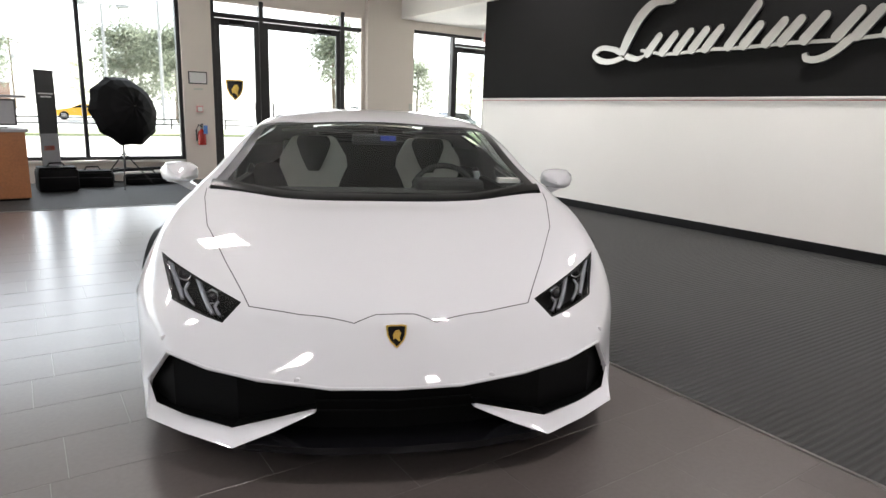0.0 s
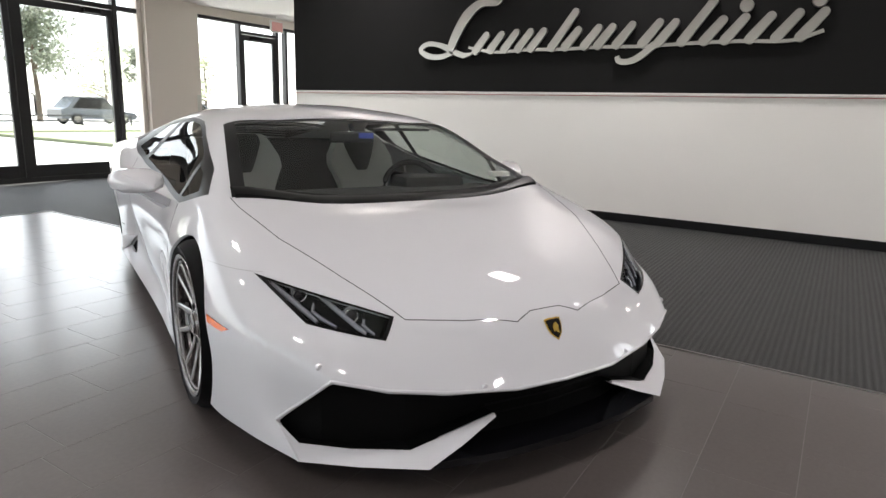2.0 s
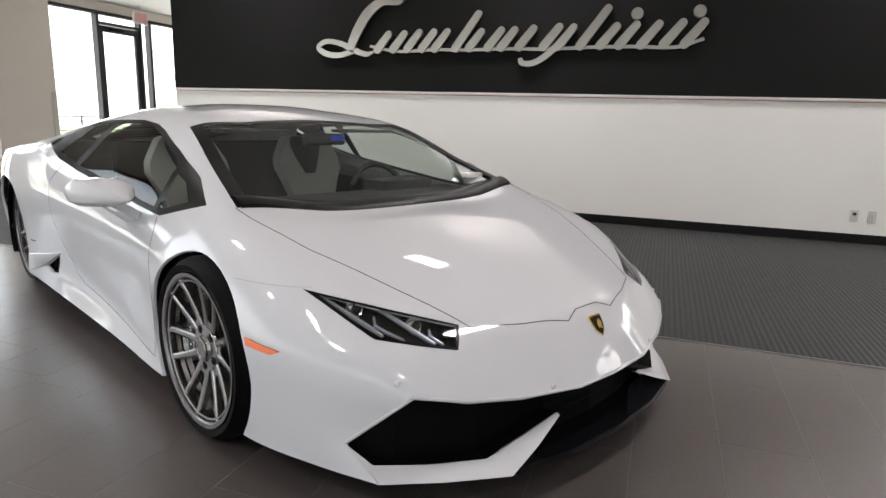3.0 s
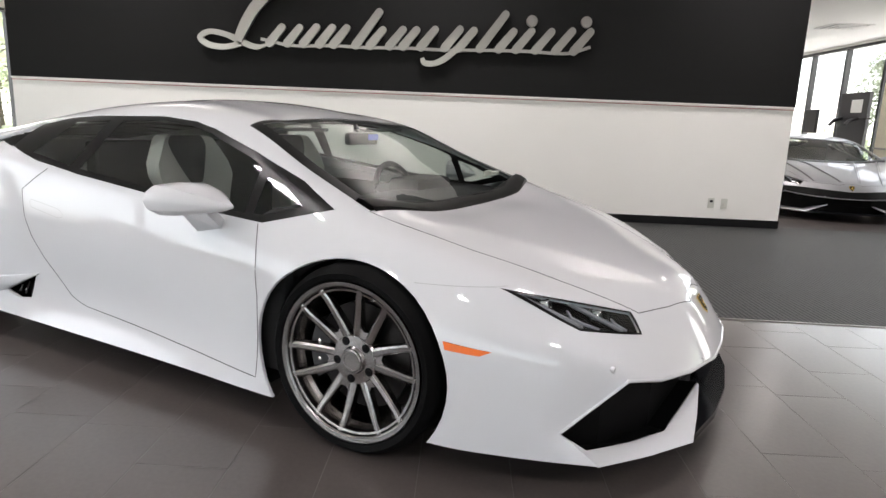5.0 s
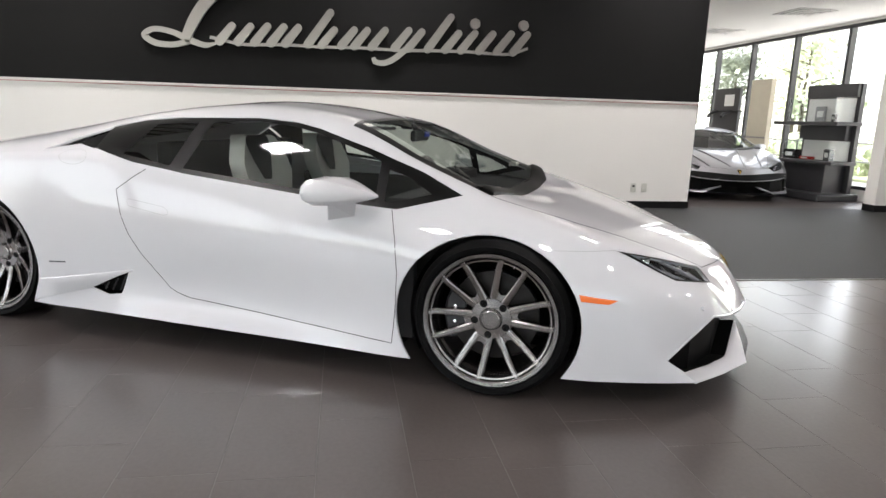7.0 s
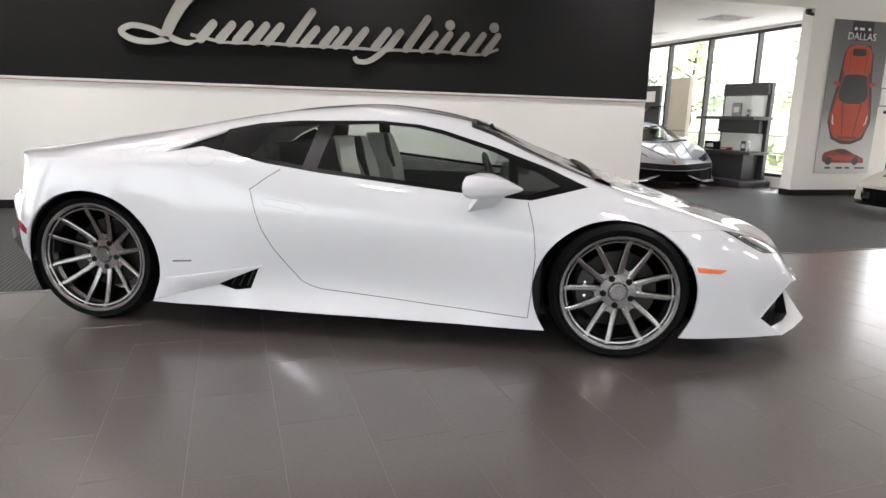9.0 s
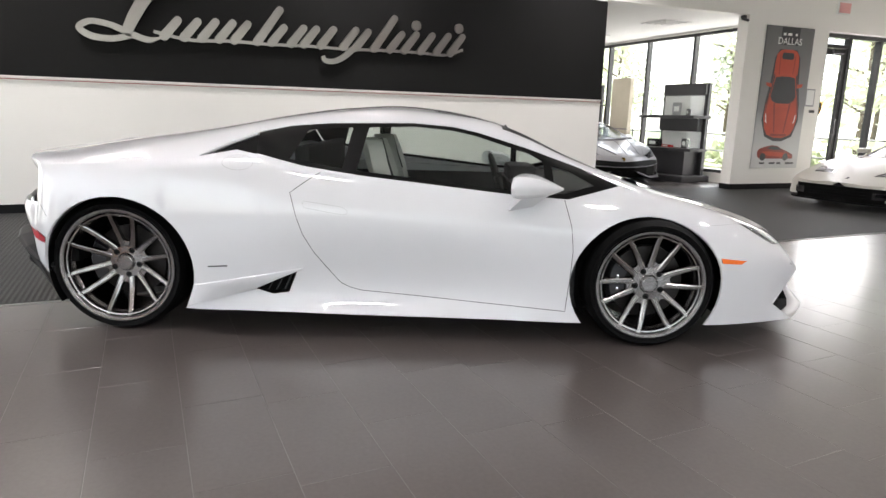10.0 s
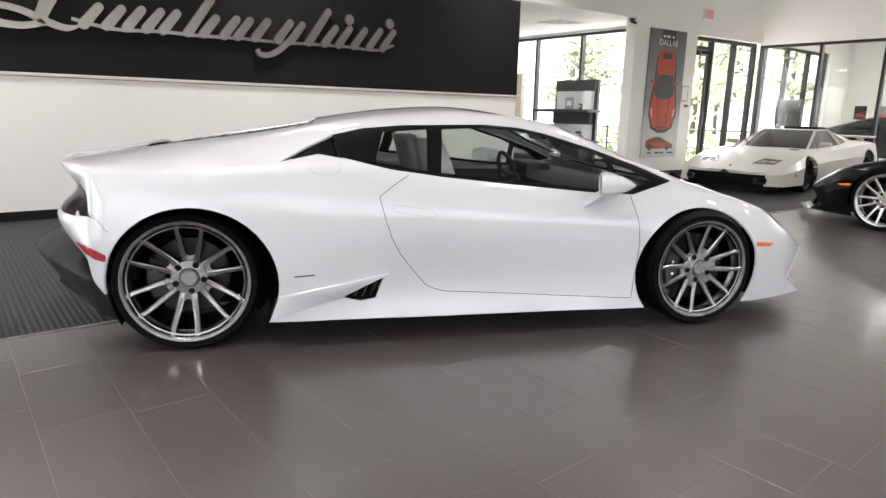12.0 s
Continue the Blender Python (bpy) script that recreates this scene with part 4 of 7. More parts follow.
    mark = carve(bm, side_line([(2.933, .484), (2.936, .454), (2.99, .462), (3.03, .488), (3.07, .520), (3.068, .530), (3.0, .507)]), "x", outward)
    both("rear_marker", lift(bm, mark, .003), RED_LENS, car, "red side marker lamp")
    vent = carve(bm, side_line([(1.925, .254), (1.722, .345), (1.765, .238), (1.84, .228)]), "x", outward)
    vb = lift(bm, vent, 0)
    deep = vb.copy()
    for v in deep.verts:
        v.co += Vector((-.09, .03, -.01))
    both("side_vent", deep, MATT_BLACK, car, "black triangular side vent", smooth=False)
    vb.free()
    for a, b in (((1.79, .246), (1.756, .322)), ((1.83, .244), (1.800, .303)), ((1.868, .248), (1.848, .282))):
        line = []
        for u, v in (a, b):
            p, n, _, _ = tree.ray_cast(Vector((2, *shape(.9, u, v)[1:])), Vector((-1, 0, 0)))
            line.append(p - Vector((.022, 0, 0)))
        both("vent_bar", tube(line, .0035, 6), DARK_GREY, car, "dark grey vent bar")
    tail = carve(bm, [(shape(.75, 3.2, v)[0] if u is None else u, v) for u, v in ((.860, .628), (.70, .760), (.48, .785), (.48, .650), (.63, .638))], "y", lambda f, c: f.normal.y > .3 and c.y > 2.8)
    both("tail_light", lift(bm, tail, -.006), TAIL_DARK, car, "dark smoked tail light")
    # engine cover
    if louvres:
        deck = carve(bm, top_line([(-.01, 1.99), (.42, 2.03), (.38, 2.86), (-.01, 2.90)]), "z", upward)
        part("engine_cover", mirrored(lift(bm, deck, -.040), True), GLOSS_BLACK, car, "black slatted engine cover", True)
        for k in range(6):
            y = 2.06 + .14 * k
            pts = []
            for u in (-.38, -.2, 0, .2, .38):
                p, n, _, _ = tree.ray_cast(Vector((abs(u), y, 3)), Vector((0, 0, -1)))
                q, n, _, _ = tree.ray_cast(Vector((abs(u), y + .045, 3)), Vector((0, 0, -1)))
                pts.append((u, y, p.z, q.z))
            sb = bmesh.new()
            ringsv = [[sb.verts.new((u, y - .045, z - .038)), sb.verts.new((u, y + .04, w - .018)), sb.verts.new((u, y + .045, w - .030))] for u, y, z, w in pts]
            for a, b in zip(ringsv, ringsv[1:]):
                for i in range(3):
                    sb.faces.new((a[i], a[(i + 1) % 3], b[(i + 1) % 3], b[i]))
            part("slat", sb, GLOSS_BLACK, car)
    if dark_nose:
        mask = carve(bm, front_line([(-.01, .28), (.86, .28), (.86, .455), (.60, .440), (-.01, .455)]), "y", lambda f, c: c.y < shape(0, -.45, 0)[1])
        part("lower_front", mirrored(lift(bm, mask, .001), True), DEEP_BLACK, car, "matt black lower front", True)
        for line in ([(.10, -.86), (.20, -.5), (.34, .0)], [(.38, -.80), (.46, -.5), (.62, .02)]):
            both("bonnet_ridge", seam(tree, top_line(line), "z", .016, .012), paint, car, "raised bonnet ridge", smooth=False)
            # crease shade drawn as a dark strip along each ridge
            both("ridge_shade", seam(tree, top_line([(u + .014, v) for u, v in line]), "z", .008, .002), GAP_DARK, car, "dark strip drawn as shade beside the ridge", smooth=False)
    # bonnet, doors and the rest of the skin
    hood = carve(bm, top_line([(-.01, -.913), (.13, -.912), (.30, -.859), (.466, -.787), (.575, -.56), (.69, -.295), (.752, -.03), (.759, .062), (.50, .013), (.33, -.005), (-.01, -.017)]), "z", upward)
    keep_flow(part("bonnet", mirrored(lift(bm, hood), True), paint, car, "smooth bonnet"), tree, skin)
    door = carve(bm, side_line([(.437, .718), (.405, .60), (.392, .46), (.412, .175), (1.43, .249), (1.515, .285), (1.578, .360), (1.64, .44), (1.69, .53), (1.72, .62), (1.748, .728), (1.59, .835), (.66, .727)]), "x", outward)
    for ob in both("door", lift(bm, door), paint, car, "wide side door", smooth=False):
        keep_flow(ob, tree, skin)
    keep_flow(part("body_shell", mirrored(bm, True), paint, car, "sculpted body shell"), tree, skin, .014)
    bm.free()
    gaps = [("z", [(0, -.892), (.062, -.892), (.088, -.900), (.130, -.912), (.30, -.859), (.466, -.787), (.575, -.56), (.69, -.295), (.752, -.03), (.762, .062)])]
    for axis, line in gaps:
        both("panel_gap", seam(tree, top_line(line), axis), GAP_DARK, car, "thin dark bonnet gap", smooth=False)
    for line in ([(.437, .718), (.405, .60), (.392, .48), (.398, .34), (.412, .175), (.85, .203), (1.414, .247), (1.47, .262), (1.515, .285), (1.578, .360), (1.64, .44), (1.69, .53), (1.72, .62), (1.748, .728), (1.67, .785), (1.59, .835)],):
        both("panel_gap", seam(tree, side_line(line), "x"), GAP_DARK, car, "thin dark door gap", smooth=False)
    both("panel_gap", seam(tree, side_line([(3.005, .660), (2.958, .627), (2.918, .584)]), "x", .0026, .0004), GAP_DARK, car, "thin dark gap below the tail light", smooth=False)
    both("wing_crease", seam(tree, side_line([(-.20, .612), (-.33, .614), (-.455, .617)]), "x", .0022, .0003), HANDLE_GREY, car, "faint gap above the head lamp", smooth=False)
    both("lettering_bar", seam(tree, side_line([(2.145, .364), (2.10, .3665), (2.052, .369)]), "x", .007, .0012), GAP_DARK, car, "row of tiny unreadable lettering", smooth=False)
    lip = [Vector(shape(*g[0])) + Vector((0, .005, .003)) for g in (LOWER, WAIST, SHOULDER, RAIL, FLANK, CROWN)]
    part("mouth_lip", tube([tuple(p) for p in lip] + [(-p.x, p.y, p.z) for p in reversed(lip[:-1])], .006, 8), paint, car, "rounded lip over the intake", True)
    # door handle recess outline, filler cap
    outline = [(1.690, .678), (1.683, .690), (1.50, .664), (1.475, .645), (1.478, .632), (1.50, .628), (1.68, .658), (1.690, .678)]
    both("door_handle", seam(tree, side_line(outline), "x", .0022, .0003), HANDLE_GREY, car, "flush pull-out door handle", smooth=False)
    cap = [(1.995 + .072 * math.cos(a), .862 + .034 * math.sin(a)) for a in [k * math.tau / 20 for k in range(21)]]
    both("fuel_flap", seam(tree, side_line(cap), "x", .0022, .0003), HANDLE_GREY, car, "round flush fuel flap", smooth=False)
    # parking sensors
    for u, v in ((.300, .335), (.735, .405)):
        c = on_skin(*shape(u, -.7, v)[::2], -.001)
        both("parking_sensor", lathe([(0, -.003), (.009, -.002), (.011, .002), (.011, .01), (0, .01)], "y", 14, c), paint, car)
    # front lip blades
    tops = [(.824, -.664, .204), (.786, -.731, .153), (.66, -.830, .147), (.510, -.912, .142), (.385, -.943, .186), (.254, -.975, .232)]
    lows = [(.829, -.665, .196), (.806, -.772, .117), (.66, -.890, .117), (.496, -1.000, .118), (.375, -.995, .166), (.250, -.982, .222)]
    lb = bmesh.new()
    secs = []
    for k, (a, b) in enumerate(zip(tops, lows)):
        a, b = Vector(shape(*a)), Vector(shape(*b))
        thick = min(1, (a - b).length / .05)
        mid = a.lerp(b, .55) + Vector((.006, -.008, .004)) * (thick if k > 1 else 0)
        back = Vector((-.02, .10, .002)) if k > 1 else Vector((-.03, .03, 0))
        secs.append([lb.verts.new(p) for p in (a, mid, b, b + back * thick, a + Vector((-.008, .015, -.03)) * thick)])
    for p, q in zip(secs, secs[1:]):
        for i in range(5):
            lb.faces.new((p[i], p[(i + 1) % 5], q[(i + 1) % 5], q[i]))
    lb.faces.new(secs[0])
    lb.faces.new(secs[-1])
    bmesh.ops.recalc_face_normals(lb, faces=list(lb.faces))
    both("lip_blade", lb, paint, car, "pointed bumper blade in body colour", sharp=30)
    # dark mouth: backing, grille bars, splitter
    def pb(x0, x1, y0, y1, z0, z1, bev=.004):
        a, b = shape(x0, y0, z0), shape(x1, y1, z1)
        return box(a[0], b[0], a[1], b[1], a[2], b[2], bev)
    mouth = bmesh.new()
    half = [(.822, -.625), (.72, -.745), (.50, -.855), (.25, -.915), (0, -.935)]
    sec = half + [(-u, v) for u, v in reversed(half[:-1])]
    cols = [[mouth.verts.new(shape(u, v, z)) for z in (.122, .375)] for u, v in sec]
    for a, b in zip(cols, cols[1:]):
        mouth.faces.new((a[0], b[0], b[1], a[1]))
    part("intake_backing", mouth, DEEP_BLACK, car, "black intake mesh")
    for z in (.20, .235, .27):
        part("grille_bar", tube([shape(u, v - .008, z) for u, v in sec[3:6]], .0025, 6), DEEP_BLACK, car)
    floor_pan = bmesh.new()
    deep = [(.822, -.63, .200), (.80, -.66, .150), (.70, -.76, .144), (.50, -.853, .140), (.38, -.883, .182), (.25, -.912, .225)]
    cols = [[floor_pan.verts.new(Vector(shape(*p)) + Vector((0, .002, dz))) for p, dz in ((a, .002), (b, 0))] for a, b in zip(tops, deep)]
    for a, b in zip(cols, cols[1:]):
        floor_pan.faces.new((a[0], b[0], b[1], a[1]))
    both("intake_floor", floor_pan, DEEP_BLACK, car, "black floor of the intake", smooth=False)
    part("splitter", prism([shape(u, v, 0)[:2] for u, v in ((-.52, -.93), (-.46, -1.0), (-.25, -1.045), (0, -1.06), (.25, -1.045), (.46, -1.0), (.52, -.93), (.52, -.7), (-.52, -.7))], "z", shape(0, 0, .108)[2], shape(0, 0, .132)[2]), GLOSS_BLACK, car, "glossy black front splitter")
    # underside and wheel wells
    part("underside", prism([shape(u, v, 0)[:2] for u, v in ((-.80, -.70), (.80, -.70), (.86, -.40), (.62, -.39), (.62, .40), (.88, .41), (.88, 2.19), (.50, 2.20), (.50, 3.0), (-.50, 3.0), (-.50, 2.20), (-.88, 2.19), (-.88, .41), (-.62, .40), (-.62, -.39), (-.86, -.40))], "z", shape(0, 0, .125)[2], shape(0, 0, .15)[2]), MATT_BLACK, car, "flat black underside")
    for cy, cz, r, wide in ((.012, .318, .345, .34), (2.590, .333, .366, .42)):
        y, z = shape(.9, cy, cz)[1:]
        xo = shape(.93, cy, cz)[0]
        well = lathe([(0, xo - wide), (r, xo - wide), (r, xo - .085), (r - .010, xo - .03)], "x", 48, (0, y, z))
        bmesh.ops.delete(well, geom=[f for f in well.faces if f.calc_center_median().z < shape(0, 0, .15)[2]], context="FACES")
        both("wheel_well", well, MATT_BLACK, car, "black wheel well")
    # raised blade before the rear wheel, over the side vent
    bl = bmesh.new()
    inner = [(2.216, .280), (1.69, .362), (1.755, .235), (1.925, .252), (2.262, .150)]
    raised = [(2.214, .270, .004), (1.715, .350, .012), (1.775, .252, .014), (1.925, .256, .012), (2.255, .160, .005)]
    low = []
    for u, v in inner:
        p, n, _, _ = tree.ray_cast(Vector((2, *shape(.9, u, v)[1:])), Vector((-1, 0, 0)))
        low.append(bl.verts.new(p - Vector((.004, 0, 0))))
    high = []
    for u, v, d in raised:
        p, n, _, _ = tree.ray_cast(Vector((2, *shape(.9, u, v)[1:])), Vector((-1, 0, 0)))
        high.append(bl.verts.new(p + Vector((d, 0, 0))))
    bl.faces.new((low[0], low[1], high[1], high[0]))
    bl.faces.new((high[0], high[1], high[3], high[4]))
    bl.faces.new((high[4], high[3], low[3], low[4]))
    bl.faces.new((high[0], high[4], low[4], low[0]))
    bmesh.ops.recalc_face_normals(bl, faces=list(bl.faces))
    for ob in both("side_blade", bl, paint, car, "sharp body-colour blade over the side vent", sharp=25):
        solid(ob, .006)
    # rear diffuser, and the dark panel above it
    half = [(.85, 2.93), (.79, 2.985), (.63, 3.065), (.36, 3.155), (0, 3.185)]
    fascia = half + [(-u, v) for u, v in reversed(half[:-1])] + [(-.80, 2.85), (.80, 2.85)]
    part("rear_panel", prism([shape(u, v, 0)[:2] for u, v in fascia], "z", shape(0, 0, .34)[2], shape(0, 0, .47)[2]), MATT_BLACK, car, "black panel over the diffuser")
    dl = bmesh.new()
    secs = []
    for y, half, lo, hi in ((2.93, .885, .135, .335), (3.03, .860, .165, .372), (3.12, .800, .235, .408), (3.24, .670, .310, .436), (3.34, .50, .365, .446), (3.40, .30, .40, .448)):
        secs.append([dl.verts.new(shape(u, y, z)) for u, z in ((-half, hi - .012), (-half + .02, hi), (half - .02, hi), (half, hi - .012), (half - .03, hi - .05), (half - .12, lo), (-half + .12, lo), (-half + .03, hi - .05))])
    for p, q in zip(secs, secs[1:]):
        for i in range(8):
            dl.faces.new((p[i], p[(i + 1) % 8], q[(i + 1) % 8], q[i]))
    dl.faces.new(secs[0])
    dl.faces.new(secs[-1])
    bmesh.ops.recalc_face_normals(dl, faces=list(dl.faces))
    part("diffuser", dl, DIFFUSER, car, "dark grey rear diffuser")
    for u in (-.62, -.40, -.14, .14, .40, .62):
        part("diffuser_fin", prism([shape(.8, a, b)[1:] for a, b in ((2.98, .12), (3.02, .30), (3.20, .38), (3.22, .30), (3.08, .16))], "x", shape(u, 3, .2)[0] - .008, shape(u, 3, .2)[0] + .008), DIFFUSER, car)
    # mirrors
    mb = bmesh.new()
    rings2 = []
    for cy, x0, x1, z0, z1 in ((.462, .970, .980, .777, .785), (.485, .962, 1.005, .768, .797), (.53, .955, 1.050, .757, .816), (.59, .953, 1.092, .748, .836), (.65, .955, 1.118, .742, .849), (.70, .962, 1.126, .740, .852), (.722, .970, 1.118, .746, .846)):
        line = [(x0, .55), (x0 + .006, .80), (x0 + .03 * (x1 - x0) / .15, .97), ((x0 + x1) / 2, 1.0), (x1 - .16 * (x1 - x0), .93), (x1 - .03 * (x1 - x0), .70), (x1, .46), (x1 - .05 * (x1 - x0), .20), (x1 - .20 * (x1 - x0), .03), ((x0 + x1) / 2, 0), (x0 + .03 * (x1 - x0) / .15, .10), (x0 + .004, .30)]
        rings2.append([mb.verts.new(shape(u - .042 * min(1, (cy - .46) / .16) * (x1 - u) / (x1 - x0), cy + .080 * (x1 - u) / .15 * (cy - .46) / .26 * -1 + .0, z0 + (z1 - z0) * v)) for u, v in line])
    for a, b in zip(rings2, rings2[1:]):
        for i in range(12):
            mb.faces.new((a[i], a[(i + 1) % 12], b[(i + 1) % 12], b[i]))
    mb.faces.new(rings2[0])
    rear = mb.faces.new(rings2[-1])
    bmesh.ops.recalc_face_normals(mb, faces=list(mb.faces))
    glassy = bmesh.ops.inset_individual(mb, faces=[rear], thickness=.008, depth=-.006)
    both("mirror_cap", mb, paint, car, "door mirror in body colour", sharp=32)
    mg = bmesh.new()
    line = [(.985, .762), (.985, .825), (1.0, .838), (1.04, .842), (1.09, .832), (1.106, .80), (1.10, .765), (1.04, .753)]
    mg.faces.new([mg.verts.new(shape(u, .7185 - .078 * (1.118 - u) / .15, v)) for u, v in line])
    both("mirror_glass", mg, MIRROR_SOFT, car, "mirror glass", smooth=False)
    st = bmesh.new()
    a = [st.verts.new(shape(*p)) for p in ((.890, .600, .676), (.894, .715, .650), (.880, .715, .678), (.874, .60, .704))]
    b = [st.verts.new(shape(*p)) for p in ((1.03, .530, .762), (1.03, .648, .750), (1.0, .650, .775), (1.0, .535, .785))]
    for i in range(4):
        st.faces.new((a[i], a[(i + 1) % 4], b[(i + 1) % 4], b[i]))
    st.faces.new(a)
    st.faces.new(b)
    bmesh.ops.recalc_face_normals(st, faces=list(st.faces))
    both("mirror_stalk", st, paint, car, "mirror stalk")
    # wheels
    k = whole_scale(shape)
    for side in (-1, 1):
        wheel(car, side * shape(.957, 0, 0)[0], shape(.9, .008, 0)[1], .321 * k, .321 * k, .266 * k, .020, .245, side, turn + radians(40), alloy)
        wheel(car, side * shape(.872, 0, 0)[0], shape(.9, 2.624, 0)[1], .334 * k, .334 * k, .284 * k, .075, .300, side, turn + radians(55), alloy)
    # badge on the nose
    p, n, _, _ = tree.ray_cast(Vector((0.001, -3, shape(0, -.9, .452)[2])), Vector((0, 1, 0)))
    for bmm, mat, nm in zip(shield(0, 0, 0, .072, 0, None, None, None), (GOLD, GLOSS_BLACK, GOLD), ("badge_rim", "badge_field", "badge_device")):
        tilt = math.degrees(math.atan2(n.z, -n.y))
        ob = part(nm, bmm, mat, car, "small shield badge in gold and black")
        ob.matrix_local = pose(p.x, p.y - .001, p.z, -tilt)
    # cabin
    tub = bmesh.new()
    add_box(tub, -.80, .80, .25, 1.85, .15, .19)
    part("cabin_floor", tub, SEAT_BLACK, car, "black cabin floor")
    part("bulkhead_trim", pb(-.60, .60, 1.72, 1.80, .16, .93, .02), SEAT_BLACK, car, "black rear bulkhead")
    both("door_trim", pb(.80, .855, .35, 1.75, .17, .70, .02), SEAT_BLACK, car, "dark door card")
    dash = bmesh.new()
    add_prism(dash, [shape(0, u, v)[1:] for u, v in ((.06, .60), (.08, .722), (.30, .748), (.52, .745), (.60, .70), (.58, .60), (.48, .50), (.2, .5))], "x", -shape(.72, 0, 0)[0], shape(.72, 0, 0)[0])
    part("dashboard", dash, SEAT_BLACK, car, "black leather dashboard", True)
    cowl = bmesh.new()
    cols = []
    for k in range(25):
        u = -.745 + 1.49 * k / 24
        w = abs(u)
        edge = -.018 + .012 * min(1, w / .33) + .066 * max(0, (w - .45) / .295)
        rise = .004 + .016 * max(0, (w - .40) / .345) ** 1.5
        col = []
        for v, r in ((edge - .012, -.004), (edge - .004, rise * .7), (edge + .030, rise), (edge + .060, rise * .8), (edge + .075, -.002)):
            p, n, _, _ = tree.ray_cast(Vector((*shape(w, v, .8)[:2], 3)), Vector((0, 0, -1)))
            col.append(cowl.verts.new((p.x if u > 0 else -p.x, p.y, p.z + r)))
        cols.append(col)
    for a, b in zip(cols, cols[1:]):
        for i in range(4):
            cowl.faces.new((a[i], b[i], b[i + 1], a[i + 1]))
    bmesh.ops.recalc_face_normals(cowl, faces=list(cowl.faces))
    part("cowl", cowl, GLASS_BORDER, car, "black cowl under the windscreen", True)
    part("wiper", tube([shape(-.45, .06, .765), shape(-.1, .045, .762), shape(.30, .05, .763)], .006, 6), MATT_BLACK, car)
    part("wiper", tube([shape(.05, .055, .768), shape(.35, .05, .765), shape(.62, .085, .785)], .006, 6), MATT_BLACK, car)
    if interior:
        seat(car, -.37, .82)
        seat(car, .37, .82)
        part("centre_console", pb(-.13, .13, .5, 1.65, .19, .50, .03), SEAT_BLACK, car, "black centre console")
        part("instrument_hood", pb(.20, .56, .42, .60, .70, .80, .03), SEAT_BLACK, car, "instrument hood")
        wheel_ring = [(.38 + .185 * math.cos(a), .655 + .055 * math.sin(a), .675 + .170 * math.sin(a)) for a in [k * math.tau / 28 for k in range(28)]]
        part("steering_wheel", tube(wheel_ring, .016, 8, True), SEAT_BLACK, car, "black steering wheel", True)
        part("steering_hub", pb(.30, .46, .625, .665, .61, .71, .02), SEAT_BLACK, car)
        for a in (0, math.pi, -math.pi / 2):
            part("steering_spoke", tube([(.38, .65, .665), (.38 + .18 * math.cos(a), .655 + .05 * math.sin(a), .672 + .165 * math.sin(a))], .013, 6), DARK_GREY, car)
        part("steering_column", tube([(.38, .64, .665), (.38, .48, .60)], .04, 10), SEAT_BLACK, car)
        part("rear_view_mirror", pb(-.13, .11, .60, .632, .962, 1.020, .015), DARK_GREY, car, "interior mirror")
        part("mirror_foot", tube([(0, .63, 1.0), (0, .66, 1.045)], .012, 8), DARK_GREY, car)
        both("sun_visor", pb(.15, .50, .70, .78, 1.02, 1.035, .004), DARK_GREY, car, "dark sun visor")
        part("toll_tag", pb(.02, .10, .595, .60, .985, 1.012, 0), TAG_BLUE, car, "small blue tag behind the windscreen")
        part("windscreen_sticker", pb(.575, .685, .19, .235, .815, .838, 0), WHITE_WALL, car, "small pale paper sticker")
    return car


def whole_scale(shape):
    """How much a shape enlarges heights."""
    return (shape(.9, 0, .6)[2] - shape(.9, 0, .1)[2]) / .5


CAR_POSE = pose(0.063, 0.019, 0, 0, 0, -25.317)


def settle(x, y, z):
    """The car sits a touch low on its wheels."""
    return (x, y, z - .007 * min(1, max(0, (z - .12) / .1)))


build_car("sports_car", "low white mid-engined sports car on brushed alloy wheels", CAR_POSE, PAINT_WHITE, settle)

# ---- things in the showroom ----
WOOD = material("orange_brown_veneer", (0.27, 0.105, 0.038), 0.35, coat=0.3, vary=0.22, scale=3, fine=40, bump=0.05)
PAPER = material("white_paper", (0.80, 0.80, 0.78), 0.7, vary=0.03, bump=0.03)
GREY_PRINT = material("grey_print", (0.30, 0.30, 0.31), 0.5, vary=0.2, scale=2, bump=0.0)
DARK_PRINT = material("dark_print", (0.03, 0.03, 0.032), 0.4, vary=0.2, bump=0.0)
ORANGE_PRINT = material("orange_red_print", (0.46, 0.055, 0.018), 0.4, vary=0.18, scale=5, bump=0.0)
DEEP_PRINT = material("deep_red_print", (0.22, 0.025, 0.012), 0.4, vary=0.18, scale=5, bump=0.0)
RED_PAINT = material("red_enamel", (0.50, 0.03, 0.025), 0.25, coat=0.5, vary=0.06)
BLUE_TAG = material("blue_tag", (0.10, 0.25, 0.65), 0.5)
SIGN_RED = material("faded_red_plastic", (0.78, 0.40, 0.38), 0.4)
NYLON = material("black_nylon", (0.004, 0.004, 0.0045), 0.6, spec=0.12, vary=0.2, scale=6, fine=220, bump=0.05)
CREAM = material("cream_laminate", (0.62, 0.57, 0.45), 0.5, vary=0.06)
CHARCOAL = material("charcoal_laminate", (0.035, 0.035, 0.038), 0.45, vary=0.12)
CLEAR_BOX = thin_glass("acrylic", (0.93, 0.95, 0.95))
OUTLET = material("ivory_plastic", (0.62, 0.62, 0.56), 0.4, vary=0.03)

# wall emblem: slanted plain steel bars and swashes where the wall carries a metal script
emblem = thing("wall_emblem", "large brushed steel emblem on the charcoal wall", "wall emblem", pose(SIGN_X - 0.012, 0.035, -0.033))


